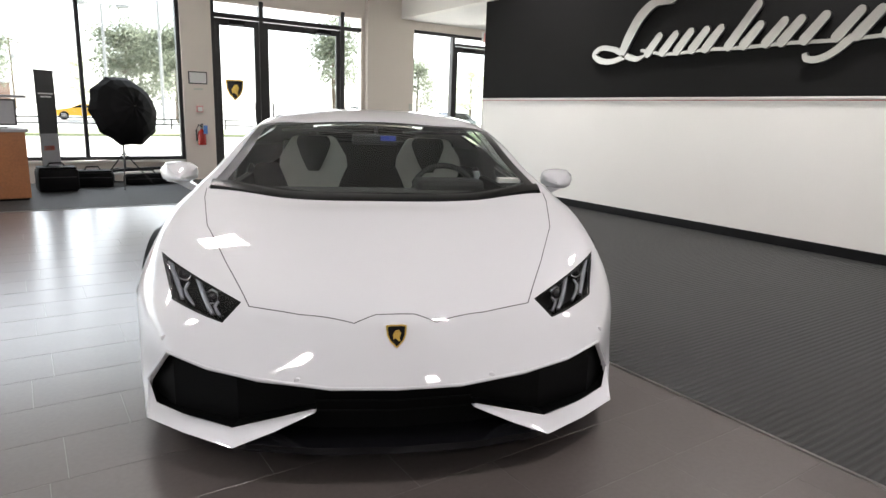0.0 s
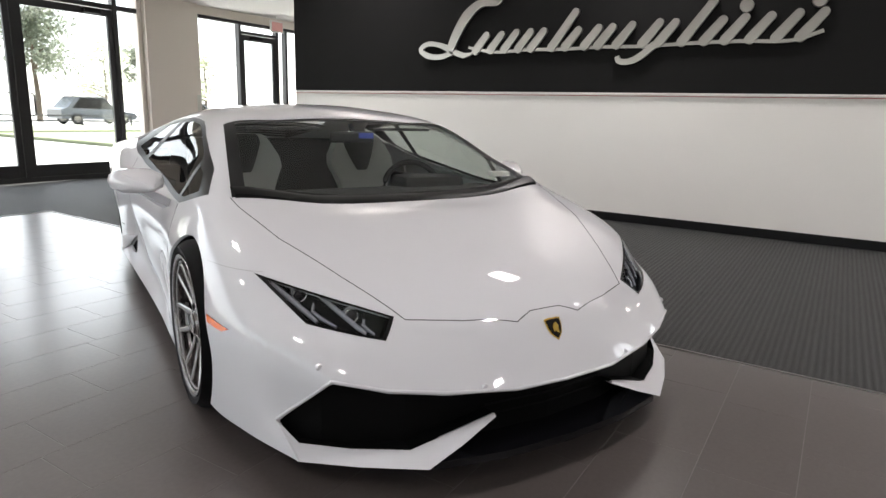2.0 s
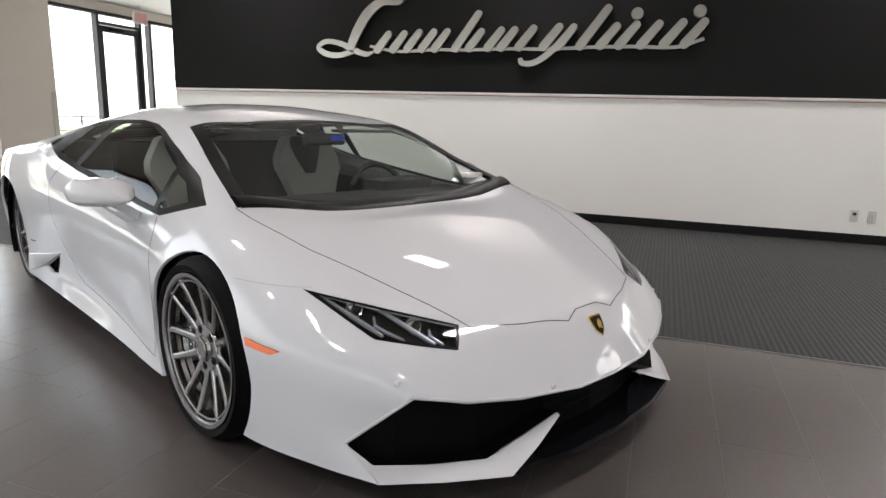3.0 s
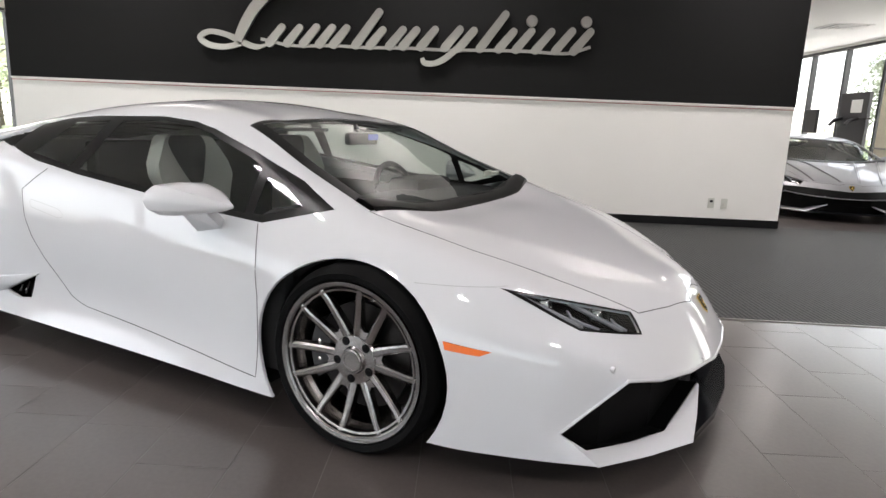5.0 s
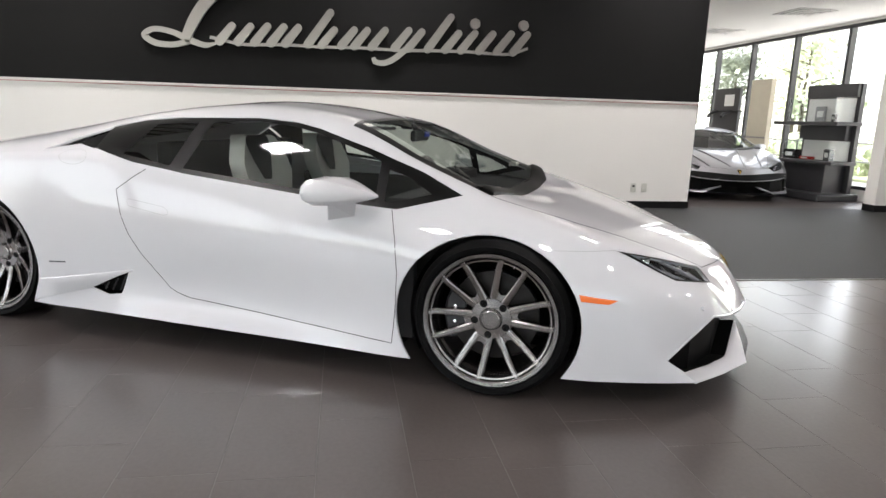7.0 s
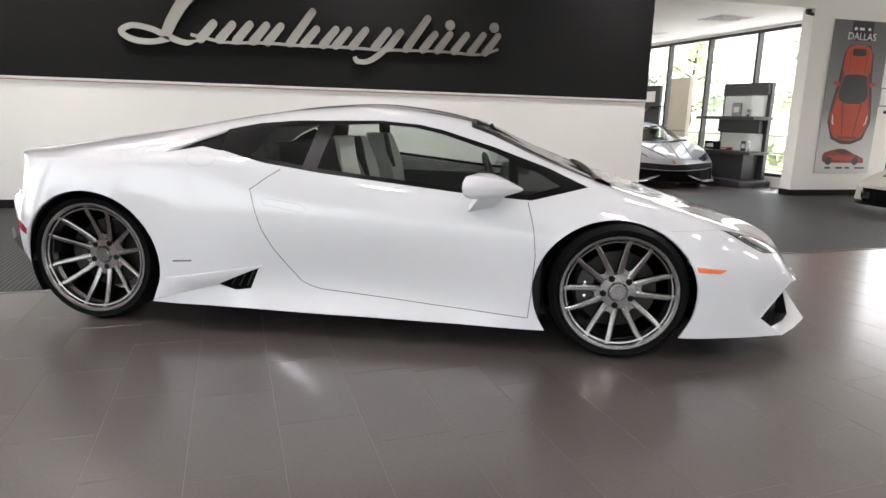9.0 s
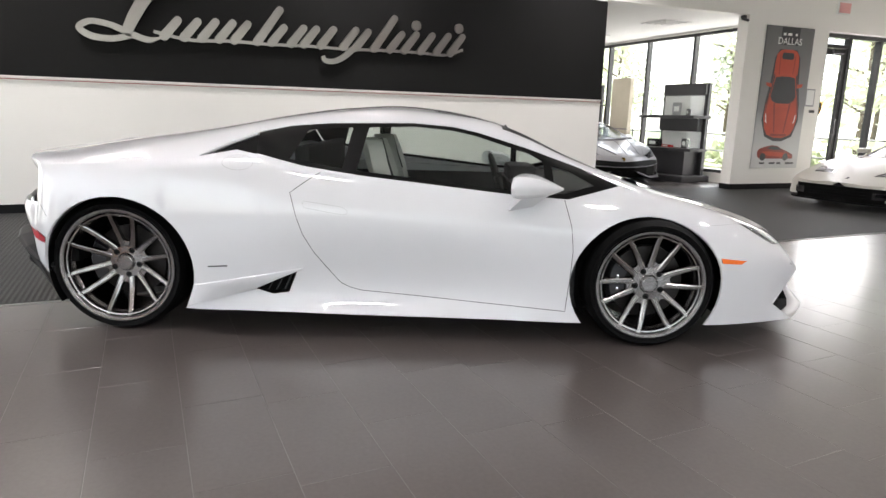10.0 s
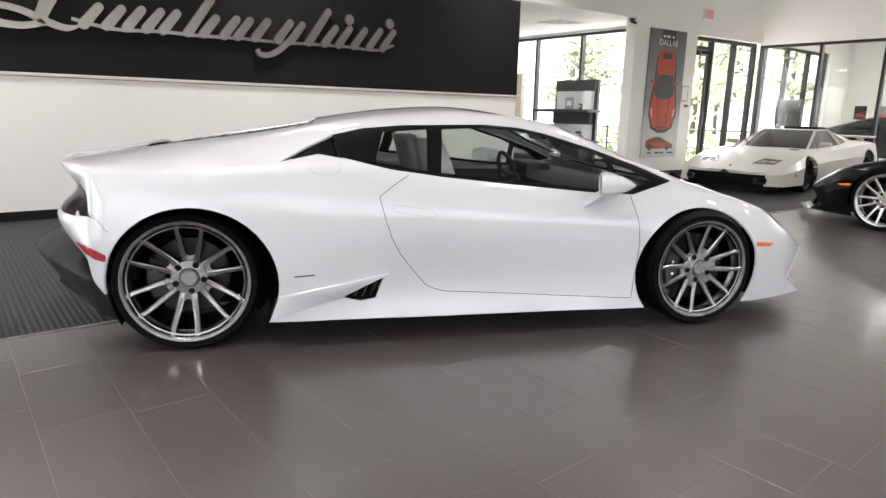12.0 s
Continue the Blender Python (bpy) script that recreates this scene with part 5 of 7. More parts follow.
def emblem_bar(y0, z0, y1, z1, w0, w1):
    """A slanted bar with round ends on the wall, from its foot to its head; y runs backwards along the wall."""
    a, b = Vector((y0, z0)), Vector((y1, z1))
    d = (b - a).normalized()
    s = Vector((-d.y, d.x))
    out = [a + s * w0 * math.cos(t) - d * w0 * math.sin(t) for t in [math.pi * k / 6 for k in range(7)]]
    out += [b - s * w1 * math.cos(t) + d * w1 * math.sin(t) for t in [math.pi * k / 6 for k in range(7)]]
    part("emblem_bar", prism([(p.x, p.y) for p in out], "x", -.045, -.012), STEEL, emblem)


def emblem_swash(points, widths, front):
    """A flat ribbon of steel along a curve on the wall."""
    pts = spline([Vector((y, z, 0)) for y, z in points], 8)
    n = len(pts) - 1
    left, right = [], []
    for i, p in enumerate(pts):
        d = (pts[min(i + 1, n)] - pts[max(i - 1, 0)]).normalized()
        s = Vector((-d.y, d.x, 0))
        f = i / n * (len(widths) - 1)
        k = min(int(f), len(widths) - 2)
        w = widths[k] + (widths[k + 1] - widths[k]) * (f - k)
        left.append(p + s * w)
        right.append(p - s * w)
    bm = bmesh.new()
    lo = [[bm.verts.new((x, p.x, p.y)) for p in row] for x in (-.012, front) for row in (left, right)]
    for i in range(n):
        bm.faces.new((lo[2][i], lo[2][i + 1], lo[3][i + 1], lo[3][i]))
        bm.faces.new((lo[0][i], lo[0][i + 1], lo[2][i + 1], lo[2][i]))
        bm.faces.new((lo[1][i], lo[1][i + 1], lo[3][i + 1], lo[3][i]))
    bmesh.ops.recalc_face_normals(bm, faces=list(bm.faces))
    part("emblem_swash", bm, STEEL, emblem)


emblem_swash([(2.62, 1.875), (2.80, 1.83), (3.00, 1.85), (3.09, 1.92), (3.00, 1.985), (2.80, 1.965), (2.62, 1.89), (2.45, 1.84), (2.33, 1.87)], [.030, .030, .034, .030, .028, .030, .035, .030, .010], -.041)
emblem_swash([(2.66, 1.90), (2.56, 2.10), (2.42, 2.30), (2.24, 2.42), (2.02, 2.42), (1.97, 2.47)], [.050, .060, .062, .045, .035, .020], -.053)
# stems: foot y, height of the head above the base line
STEMS = [(2.30, .23), (2.10, .23), (1.92, .24), (1.74, .24), (1.58, .24), (1.33, .42), (1.17, .23), (.95, .24), (.80, .24), (.60, .25), (.33, .26), (.17, .25),
         (-.06, .43), (-.27, .25), (-.46, .26), (-.68, .26), (-.90, .27), (-1.10, .27)]
for k, (y, h) in enumerate(STEMS):
    base = 1.86 + 0.010 * (2.3 - y)
    lean = 0.62 * h
    emblem_bar(y, base + .030, y - lean, base + h - .030, .048, .042)
emblem_swash([(2.40, 1.93), (2.05, 1.87), (1.62, 1.885), (1.20, 1.88), (.75, 1.89), (.30, 1.885), (-.15, 1.90), (-.60, 1.905), (-1.05, 1.90), (-1.28, 1.975)], [.016] * 10, -.037)
emblem_swash([(.20, 1.90), (.33, 1.79), (.45, 1.735), (.56, 1.745), (.58, 1.79)], [.036, .034, .030, .028, .022], -.049)
for y, z in ((-.62, 2.225), (-1.215, 2.235)):
    part("emblem_dot", lathe([(0, -.045), (.058, -.045), (.062, -.040), (.062, -.012), (0, -.012)], "x", 28, (0, y, z)), STEEL, emblem)

# socket plates
for k in range(2):
    plate = thing("wall_socket", "ivory double socket plate on the white wall", "socket", pose(SIGN_X, -2.79 - .15 * k, .27), "wall sockets")
    part("plate", box(-.007, -.001, -.036, .036, -.058, .058, .003), OUTLET, plate)
    for z in (-.022, .022):
        part("outlet_face", box(-.010, -.0075, -.016, .016, z - .014, z + .014, .004), DARK_GREY if k == 0 and z > 0 else OUTLET, plate)

# tall poster on the pier
POSTER_PRINT = material("graded_grey_print", (0.30, 0.30, 0.31), 0.45, vary=0.04, scale=3, bump=0.0)
nodes, links = POSTER_PRINT.node_tree.nodes, POSTER_PRINT.node_tree.links
# the print fades from dark grey at its head to near white at its foot
where, split, fade = nodes.new("ShaderNodeTexCoord"), nodes.new("ShaderNodeSeparateXYZ"), nodes.new("ShaderNodeValToRGB")
links.new(where.outputs["Generated"], split.inputs[0])
links.new(split.outputs["Z"], fade.inputs["Fac"])
fade.color_ramp.elements[0].position, fade.color_ramp.elements[0].color = 0.12, (.58, .58, .57, 1)
fade.color_ramp.elements[1].position, fade.color_ramp.elements[1].color = 0.97, (.13, .13, .13, 1)
for place, tone in ((.30, .46), (.42, .24), (.7, .19)):
    fade.color_ramp.elements.new(place).color = (tone, tone, tone, 1)
links.new(fade.outputs["Color"], nodes["Mix"].inputs["A"])
poster = thing("poster", "tall grey poster with an orange-red sports car", "poster", CANT @ pose(0, 0, 0))
part("sheet", box(-.022, -.003, -4.055, -3.02, .36, 2.66, .003), POSTER_PRINT, poster, "graded grey printed sheet")
pc = -3.5375


def print_shape(name, outline, mat, d, label=""):
    part(name, prism([(pc + u * .94, .36 + (v - .335) * .9725) for u, v in outline], "x", -.0225 - d, -.0225 - d + .0008), mat, poster, label)


def round_outline(rows):
    """A closed outline from rows of (v, half width)."""
    return [(w, v) for v, w in rows] + [(-w, v) for v, w in reversed(rows)]


print_shape("heading_field", [(-.21, 2.69), (.21, 2.69), (.21, 2.40), (-.21, 2.40)], DARK_PRINT, .001)
print_shape("car_shadow", round_outline([(.80, .10), (.88, .32), (1.15, .43), (1.45, .40), (1.8, .33), (2.2, .29), (2.33, .20)]), DARK_PRINT, .001)
print_shape("printed_car", round_outline([(.86, .10), (.91, .27), (1.02, .35), (1.20, .395), (1.38, .385), (1.55, .335), (1.72, .30), (1.90, .275), (2.10, .275), (2.24, .255), (2.31, .19), (2.33, .10)]), ORANGE_PRINT, .002, "printed orange-red car seen from above")
print_shape("printed_screen", round_outline([(1.44, .14), (1.48, .25), (1.55, .295), (1.70, .265), (1.87, .225), (1.89, .10)]), DARK_PRINT, .003)
print_shape("printed_engine_cover", round_outline([(2.17, .11), (2.20, .14), (2.27, .13), (2.28, .10)]), DARK_PRINT, .003)
print_shape("printed_nose_grille", round_outline([(.885, .13), (.90, .20), (.93, .17), (.925, .06)]), DEEP_PRINT, .003)
for k in (-1, 1):
    print_shape("printed_mirror", [(k * .30, 1.70), (k * .42, 1.73), (k * .43, 1.78), (k * .29, 1.765)], ORANGE_PRINT, .002)
    print_shape("printed_lamp", [(k * .295, 1.10), (k * .345, 1.13), (k * .36, 1.27), (k * .335, 1.23), (k * .33, 1.16)], PAPER, .003)
    print_shape("printed_crease", [(k * .10, .95), (k * .125, .95), (k * .205, 1.45), (k * .165, 1.45)], DEEP_PRINT, .003)
    print_shape("printed_flank", [(k * .385, 1.25), (k * .36, 1.30), (k * .315, 1.56), (k * .335, 1.55), (k * .383, 1.38)], DEEP_PRINT, .003)
    print_shape("printed_side_window", [(k * .305, 1.56), (k * .315, 1.60), (k * .262, 1.93), (k * .240, 1.90), (k * .275, 1.72)], DARK_PRINT, .003)
    print_shape("printed_deck_line", [(k * .15, 1.92), (k * .165, 1.92), (k * .185, 2.25), (k * .17, 2.25)], DEEP_PRINT, .003)
print_shape("printed_small_car", [(-.42, .50), (-.41, .57), (-.30, .615), (-.16, .66), (-.02, .72), (.12, .73), (.28, .70), (.40, .665), (.44, .62), (.43, .54), (.38, .50)], DEEP_PRINT, .002, "small printed red car in profile")
print_shape("printed_small_flank", [(-.40, .54), (-.22, .60), (.10, .625), (.34, .62), (.20, .55), (-.12, .53)], ORANGE_PRINT, .003)
print_shape("printed_small_window", [(-.14, .655), (-.02, .705), (.12, .715), (.22, .675), (.04, .65)], DARK_PRINT, .0035)
for u in (-.24, .30):
    print_shape("printed_wheel", [(u + .066 * math.cos(k * math.tau / 14), .53 + .066 * math.sin(k * math.tau / 14)) for k in range(14)], DARK_PRINT, .0035)
for k, (u, w) in enumerate(((-.36, .20), (-.10, .10), (.06, .14), (.30, .12))):
    print_shape("small_print", [(u - w / 2, .405), (u + w / 2, .405), (u + w / 2, .435), (u - w / 2, .435)], DARK_PRINT, .001)


def lettering(text, size, mat, parent, m, name="lettering"):
    """Raised letters, as a mesh under a thing."""
    cu = bpy.data.curves.new(name, "FONT")
    cu.body, cu.size, cu.align_x, cu.align_y, cu.extrude = text, size, "CENTER", "CENTER", .0008
    tmp = bpy.data.objects.new(name, cu)
    scene.collection.objects.link(tmp)
    mesh = bpy.data.meshes.new_from_object(tmp.evaluated_get(bpy.context.evaluated_depsgraph_get()))
    bpy.data.objects.remove(tmp)
    mesh.materials.append(mat)
    ob = new(name, mesh)
    ob.matrix_world = m
    ob.parent = parent
    return ob


lettering("DALLAS", .150, PAPER, poster, pose(-.0255, pc, 2.425, 90, 0, -90))
for u, w in ((-.13, .05), (.02, .09), (.14, .06)):
    print_shape("small_print", [(u - w / 2, 2.555), (u + w / 2, 2.555), (u + w / 2, 2.595), (u - w / 2, 2.595)], PAPER, .002)

notice = thing("framed_notice", "small white notice in a thin dark frame", "notice", CANT)
part("frame", box(-.018, -.002, -4.26, -4.055, 1.405, 1.695, .003), GREY_PRINT, notice)
part("paper", box(-.021, -.0185, -4.24, -4.075, 1.425, 1.675), PAPER, notice)
keypad = thing("alarm_keypad", "small dark keypad on the white pier", "keypad", CANT)
part("case", box(-.025, -.002, -4.295, -4.19, 1.30, 1.345, .006), DARK_GREY, keypad)
part("screen", box(-.0275, -.0255, -4.28, -4.22, 1.312, 1.335), DARK_PRINT, keypad)
for m in (CANT @ pose(-.012, -4.65, 3.035, 0, 0, -90), pose(6.50, BACK_Y - .30, 2.60)):
    ex = thing("exit_sign", "faded red exit sign above a door", "exit sign", m, "exit signs")
    part("case", box(-.15, .15, -.02, .02, -.10, .10, .008), PAPER, ex)
    part("face", box(-.13, .13, -.026, -.021, -.08, .08, .002), SIGN_RED, ex)
    if m.translation.z < 2.9:
        part("hanger", tube([(0, 0, .09), (0, 0, 2.79 - m.translation.z)], .008, 8), PAPER, ex)
cam_dome = thing("security_camera", "small pale security camera under the bulkhead", "camera", CANT @ pose(.02, -2.56, 2.70))
part("mount", box(-.02, .05, -.03, .03, .03, .075, .006), DARK_GREY, cam_dome)
part("lens_barrel", tube([(0, .05, .02), (-.03, -.06, -.005)], .022, 12), DARK_GREY, cam_dome)

# shields stuck on door glass
for nm, m, s in (("door_shield", pose(1.69, BACK_Y + .035, 1.41), .32), ("door_shield", CANT @ pose(.135, -4.53, 1.36, 0, 0, -90), .28)):
    sh = thing(nm, "shield sticker in black and gold on door glass", "sticker", m, "door shields")
    for bmm, mat, pn in zip(shield(0, 0, 0, s, 0, None, None, None), (GOLD, GLOSS_BLACK, GOLD), ("rim", "field", "device")):
        part(pn, bmm, mat, sh)

# pier between windows and doors: frame, plates, extinguisher
PIER = pose(0, BACK_Y - .06, 0)
fr = thing("picture_frame", "thin black frame with white certificate", "picture frame", PIER)
part("frame", box(.965, 1.24, -.022, -.001, 1.465, 1.65, .004), FRAME_BLACK, fr)
part("sheet", box(.98, 1.225, -.025, -.0225, 1.48, 1.635), PAPER, fr)
pl = thing("wall_plate", "small greenish label plate on the pier", "plate", PIER)
part("plate", box(1.04, 1.17, -.012, -.001, 1.375, 1.405, .003), OUTLET, pl)
al = thing("alarm_box", "small red and white fire alarm box", "fire alarm", PIER)
part("case", box(1.06, 1.155, -.045, -.001, 1.04, 1.14, .006), SIGN_RED, al)
part("handle", box(1.072, 1.143, -.052, -.0455, 1.055, 1.12, .003), PAPER, al)
ext = thing("fire_extinguisher", "red fire extinguisher hung on the pier", "fire extinguisher", PIER @ pose(1.105, -.085, .545))
part("cylinder", lathe([(0, 0), (.055, .0), (.063, .02), (.063, .17), (.05, .205), (.02, .23), (.02, .25), (0, .25)], "z", 28), RED_PAINT, ext, "red steel cylinder", True)
part("valve", box(-.02, .02, -.03, .03, .25, .30, .006), STEEL, ext)
part("lever", box(-.01, .01, -.09, .02, .305, .325, .004), BLACK_TRIM, ext)
part("hose", tube([(0, -.03, .28), (-.05, -.05, .31), (-.085, -.02, .22), (-.075, 0, .06)], .011, 8), BLACK_TRIM, ext)
part("tag", box(.015, .075, -.07, -.068, .17, .30), BLUE_TAG, ext)
part("bracket", box(-.03, .03, .06, .085, .1, .2), STEEL, ext)

# column guard
cg = thing("column_guard", "pale corner guard on the column", "corner guard", pose(4.86, BACK_Y - .105, 0))
part("guard", box(-.012, .07, -.012, .0, .3, 1.30, .003), OUTLET, cg)

# studio umbrella on a stand
um = thing("studio_umbrella", "open black studio umbrella on a tripod stand", "umbrella", pose(-.10, 7.15, 0))
axis = Vector((.38, -.88, .28)).normalized()
hub_c = Vector((.16, -.17, 1.106))
side_a = axis.cross(Vector((0, 0, 1))).normalized()
side_b = axis.cross(side_a).normalized()
bm = bmesh.new()
rings = []
NR = 10
for r, h in ((.0, .0), (.14, -.016), (.29, -.075), (.42, -.175), (.49, -.27)):
    if r == 0:
        rings.append([bm.verts.new(hub_c)])
        continue
    row = []
    for k in range(NR * 2):
        a = k * math.tau / (NR * 2)
        rr = r if k % 2 == 0 else r * (.962 if r < .47 else .935)
        row.append(bm.verts.new(hub_c + side_a * rr * math.cos(a) + side_b * rr * math.sin(a) + axis * (h + (0 if k % 2 == 0 else .012))))
    rings.append(row)
for k in range(NR * 2):
    bm.faces.new((rings[0][0], rings[1][k], rings[1][(k + 1) % (NR * 2)]))
for a, b in zip(rings[1:], rings[2:]):
    for k in range(NR * 2):
        j = (k + 1) % (NR * 2)
        bm.faces.new((a[k], b[k], b[j], a[j]))
bmesh.ops.recalc_face_normals(bm, faces=list(bm.faces))
solid(part("canopy", bm, NYLON, um, "black nylon canopy", False), .003)
for k in range(NR):
    a = k * math.tau / NR
    d = side_a * math.cos(a) + side_b * math.sin(a)
    part("rib", tube([hub_c - axis * .012, hub_c + d * .29 - axis * .090, hub_c + d * .485 - axis * .285], .003, 6), FRAME_BLACK, um)
part("shaft", tube([hub_c + axis * .03, hub_c - axis * .55], .005, 8), FRAME_BLACK, um)
part("tip", tube([hub_c, hub_c + axis * .045], [.008, .003], 8), STEEL, um)
part("pole", tube([(.02, .06, .25), (.02, .06, 1.10)], .013, 10), FRAME_BLACK, um)
part("clamp", box(-.015, .055, .03, .09, 1.02, 1.10, .008), FRAME_BLACK, um)
for a in (20, 140, 260):
    c, s = math.cos(radians(a)), math.sin(radians(a))
    part("leg", tube([(.02, .06, .48), (.02 + .40 * c, .06 + .40 * s, .012)], .009, 8), FRAME_BLACK, um)
    part("brace", tube([(.02, .06, .27), (.02 + .20 * c, .06 + .20 * s, .245)], .006, 6), FRAME_BLACK, um)

# desk with a screen
desk = thing("reception_desk", "orange-brown wooden reception desk end", "desk", pose(-1.20, 6.20, 0, 0, 0, 4))
part("panel", box(-1.6, 0, 0, .05, .03, .78, .004), WOOD, desk)
part("side_panel", box(-.05, 0, .05, .75, .03, .78, .004), WOOD, desk)
part("plinth", box(-1.58, -.02, .02, .72, .0045, .03), BLACK_TRIM, desk)
part("top", box(-1.62, .03, -.02, .80, .78, .815, .006), GREY_PRINT, desk, "grey desk top")
mon = thing("monitor", "flat monitor seen from its side on the desk", "monitor", pose(-1.42, 6.45, .815, 0, 0, 10))
part("case", box(-.30, .16, 0, .035, .03, .33, .008), DARK_GREY, mon)
part("screen", box(-.28, .14, -.004, -.0005, .05, .31), GREY_PRINT, mon)
part("foot", box(-.17, .05, -.06, .10, 0, .012, .004), DARK_GREY, mon)
part("neck", box(-.09, -.03, .012, .03, .012, .06), DARK_GREY, mon)
part("shelf", box(-.34, .26, -.05, .25, .345, .375, .004), GREY_PRINT, mon)

# roll-up banner
ban = thing("banner_stand", "narrow dark roll-up banner with pale print", "banner", pose(-.93, 7.37, 0, 0, 0, 40))
part("sheet", box(-.140, .140, -.004, .004, .08, 1.51), DARK_PRINT, ban)
part("printed_picture", box(-.138, .138, -.006, -.0045, .20, .72), GREY_PRINT, ban, "blurred grey landscape print")
part("printed_band", box(-.10, .06, -.006, -.0045, .50, .56), ORANGE_PRINT, ban)
for z, w in ((1.22, .22), (1.18, .16)):
    part("small_print", box(-w / 2, w / 2, -.006, -.0045, z, z + .018), PAPER, ban)
part("top_rail", box(-.145, .145, -.012, .012, 1.50, 1.525, .004), FRAME_BLACK, ban)
part("base", box(-.18, .18, -.08, .08, .004, .08, .02), FRAME_BLACK, ban)
part("pole", tube([(0, .02, .08), (0, .02, 1.51)], .008, 8), FRAME_BLACK, ban)

# bags of photographic gear
for x, y, w, d, h, turn in ((-.90, 7.05, .46, .32, .29, 6), (-.46, 7.45, .52, .30, .20, -8), (.25, 7.55, .62, .26, .13, 4)):
    bag = thing("equipment_bag", "soft black equipment bag on the mat", "bag", pose(x, y, .004, 0, 0, turn), "equipment bags")
    part("body", box(-w / 2, w / 2, -d / 2, d / 2, 0, h, min(.05, h * .35)), NYLON, bag, "", True)
    part("lid", box(-w / 2 + .02, w / 2 - .02, -d / 2 + .02, d / 2 - .02, h - .005, h + .022, .012), NYLON, bag)
    part("handle", tube([(-.1, 0, h + .02), (-.07, 0, h + .065), (.07, 0, h + .065), (.1, 0, h + .02)], .010, 8), NYLON, bag)
    part("zip", box(-w / 2 + .03, w / 2 - .03, -d / 2 - .003, -d / 2 + .004, h * .62, h * .66), DARK_GREY, bag)
pole_bag = thing("stand_bundle", "bundle of folded light stands on the mat", "light stands", pose(.18, 7.62, .16, 0, 0, 5))
part("tube", tube([(-.45, 0, .02), (.75, .05, .06)], .035, 10), NYLON, pole_bag)
part("sleeve", tube([(-.40, -.09, .0), (.70, -.02, .03)], .022, 8), PAPER, pole_bag)

# display unit by the side windows
SHELF = pose(6.15, -6.77, 0, 0, 0, 5)
unit = thing("display_unit", "dark grey display unit with glass cases", "display unit", SHELF)
part("back_panel", box(-.52, .50, -.10, -.02, .06, 1.80, .004), CHARCOAL, unit)
part("plinth", box(-.62, .60, -.16, .62, .0, .115, .03), CHARCOAL, unit)
part("lower_cabinet", box(-.42, .42, -.02, .36, .115, .56, .006), CHARCOAL, unit)
part("lower_shelf", box(-.62, .48, -.02, .46, .56, .61, .006), CHARCOAL, unit)
part("middle_panel", box(-.45, .45, -.02, .10, .93, 1.16, .004), CHARCOAL, unit)
part("upper_shelf", box(-.62, .66, -.02, .46, 1.16, 1.215, .006), CHARCOAL, unit)
part("upper_panel", box(-.50, .46, -.02, .04, 1.60, 1.80, .004), CHARCOAL, unit)
for nm, z0, z1 in (("upper_case", 1.216, 1.58), ("lower_case", .611, .92)):
    for x0, x1, y0, y1 in ((-.46, .46, .38, .385), (-.46, -.455, .0, .38), (.455, .46, .0, .38)):
        part(nm, box(x0, x1, y0, y1, z0, z1), CLEAR_BOX, unit, "clear acrylic case").visible_shadow = False
    part("case_back", box(-.45, .45, -.018, -.01, z0, z1), PAPER, unit)
for nm, lab, m, dims, mat in (("framed_photo", "small grey picture frame in the glass case", (.02, .15, 1.216), (.20, .03, .24), GREY_PRINT), ("gift_box", "small dark gift box in the glass case", (-.26, .16, 1.216), (.06, .06, .12), CHARCOAL),
                              ("handbag", "black leather bag on the display shelf", (.42, .22, .611), (.26, .14, .15), NYLON), ("gift_box", "small red box in the display case", (.12, .2, .611), (.20, .12, .05), RED_PAINT), ("perfume_box", "dark upright box in the display case", (-.28, .18, .611), (.12, .10, .18), CHARCOAL)):
    it = thing(nm, lab, nm.replace("_", " "), SHELF @ pose(*m))
    w, d, h = dims
    part("body", box(-w / 2, w / 2, -d / 2, d / 2, 0, h, .012), mat, it)
    part("front_label", box(-w * .3, w * .3, d / 2, d / 2 + .002, h * .3, h * .7), PAPER if mat is not PAPER else DARK_PRINT, it)
bd = thing("display_board", "dark grey display board with hooks and a paper", "display board", pose(9.02, -6.79, 0, 0, 0, 0))
part("board", box(-.42, .42, -.06, .0, .10, 1.86, .004), CHARCOAL, bd)
part("foot", box(-.46, .46, -.15, .22, .0, .10, .01), CHARCOAL, bd)
part("paper", box(-.26, .06, .0015, .004, 1.51, 1.735), PAPER, bd)
part("rail", tube([(-.60, .03, 1.41), (.50, .03, 1.41)], .012, 8), FRAME_BLACK, bd)
for x in (-.22, .24):
    part("hook", tube([(x, .03, 1.41), (x - .08, .22, 1.36), (x - .12, .30, 1.29)], .03, 8), FRAME_BLACK, bd)
part("lower_rail", box(-.41, .41, .0005, .03, .92, .95), STEEL, bd)
cp = thing("cream_panel", "tall cream laminate display panel", "display panel", pose(8.03, -6.88, 0, 0, 0, 0))
part("panel", box(-.29, .29, -.05, .05, .06, 1.985, .006), CREAM, cp)
part("foot", box(-.32, .32, -.11, .14, 0, .06, .004), CHARCOAL, cp)
part("rail", box(-.29, .29, .051, .065, .90, .93), STEEL, cp)
ms = thing("screen_stand", "small dark screen on a slim stand", "screen", pose(9.78, -6.5, 0))
part("screen", box(-.19, .19, -.03, .03, 1.13, 1.57, .01), DARK_PRINT, ms)
part("pole", tube([(0, 0, .02), (0, 0, 1.1)], .025, 10), FRAME_BLACK, ms)
part("foot", box(-.25, .25, -.25, .25, 0, .02, .006), FRAME_BLACK, ms)

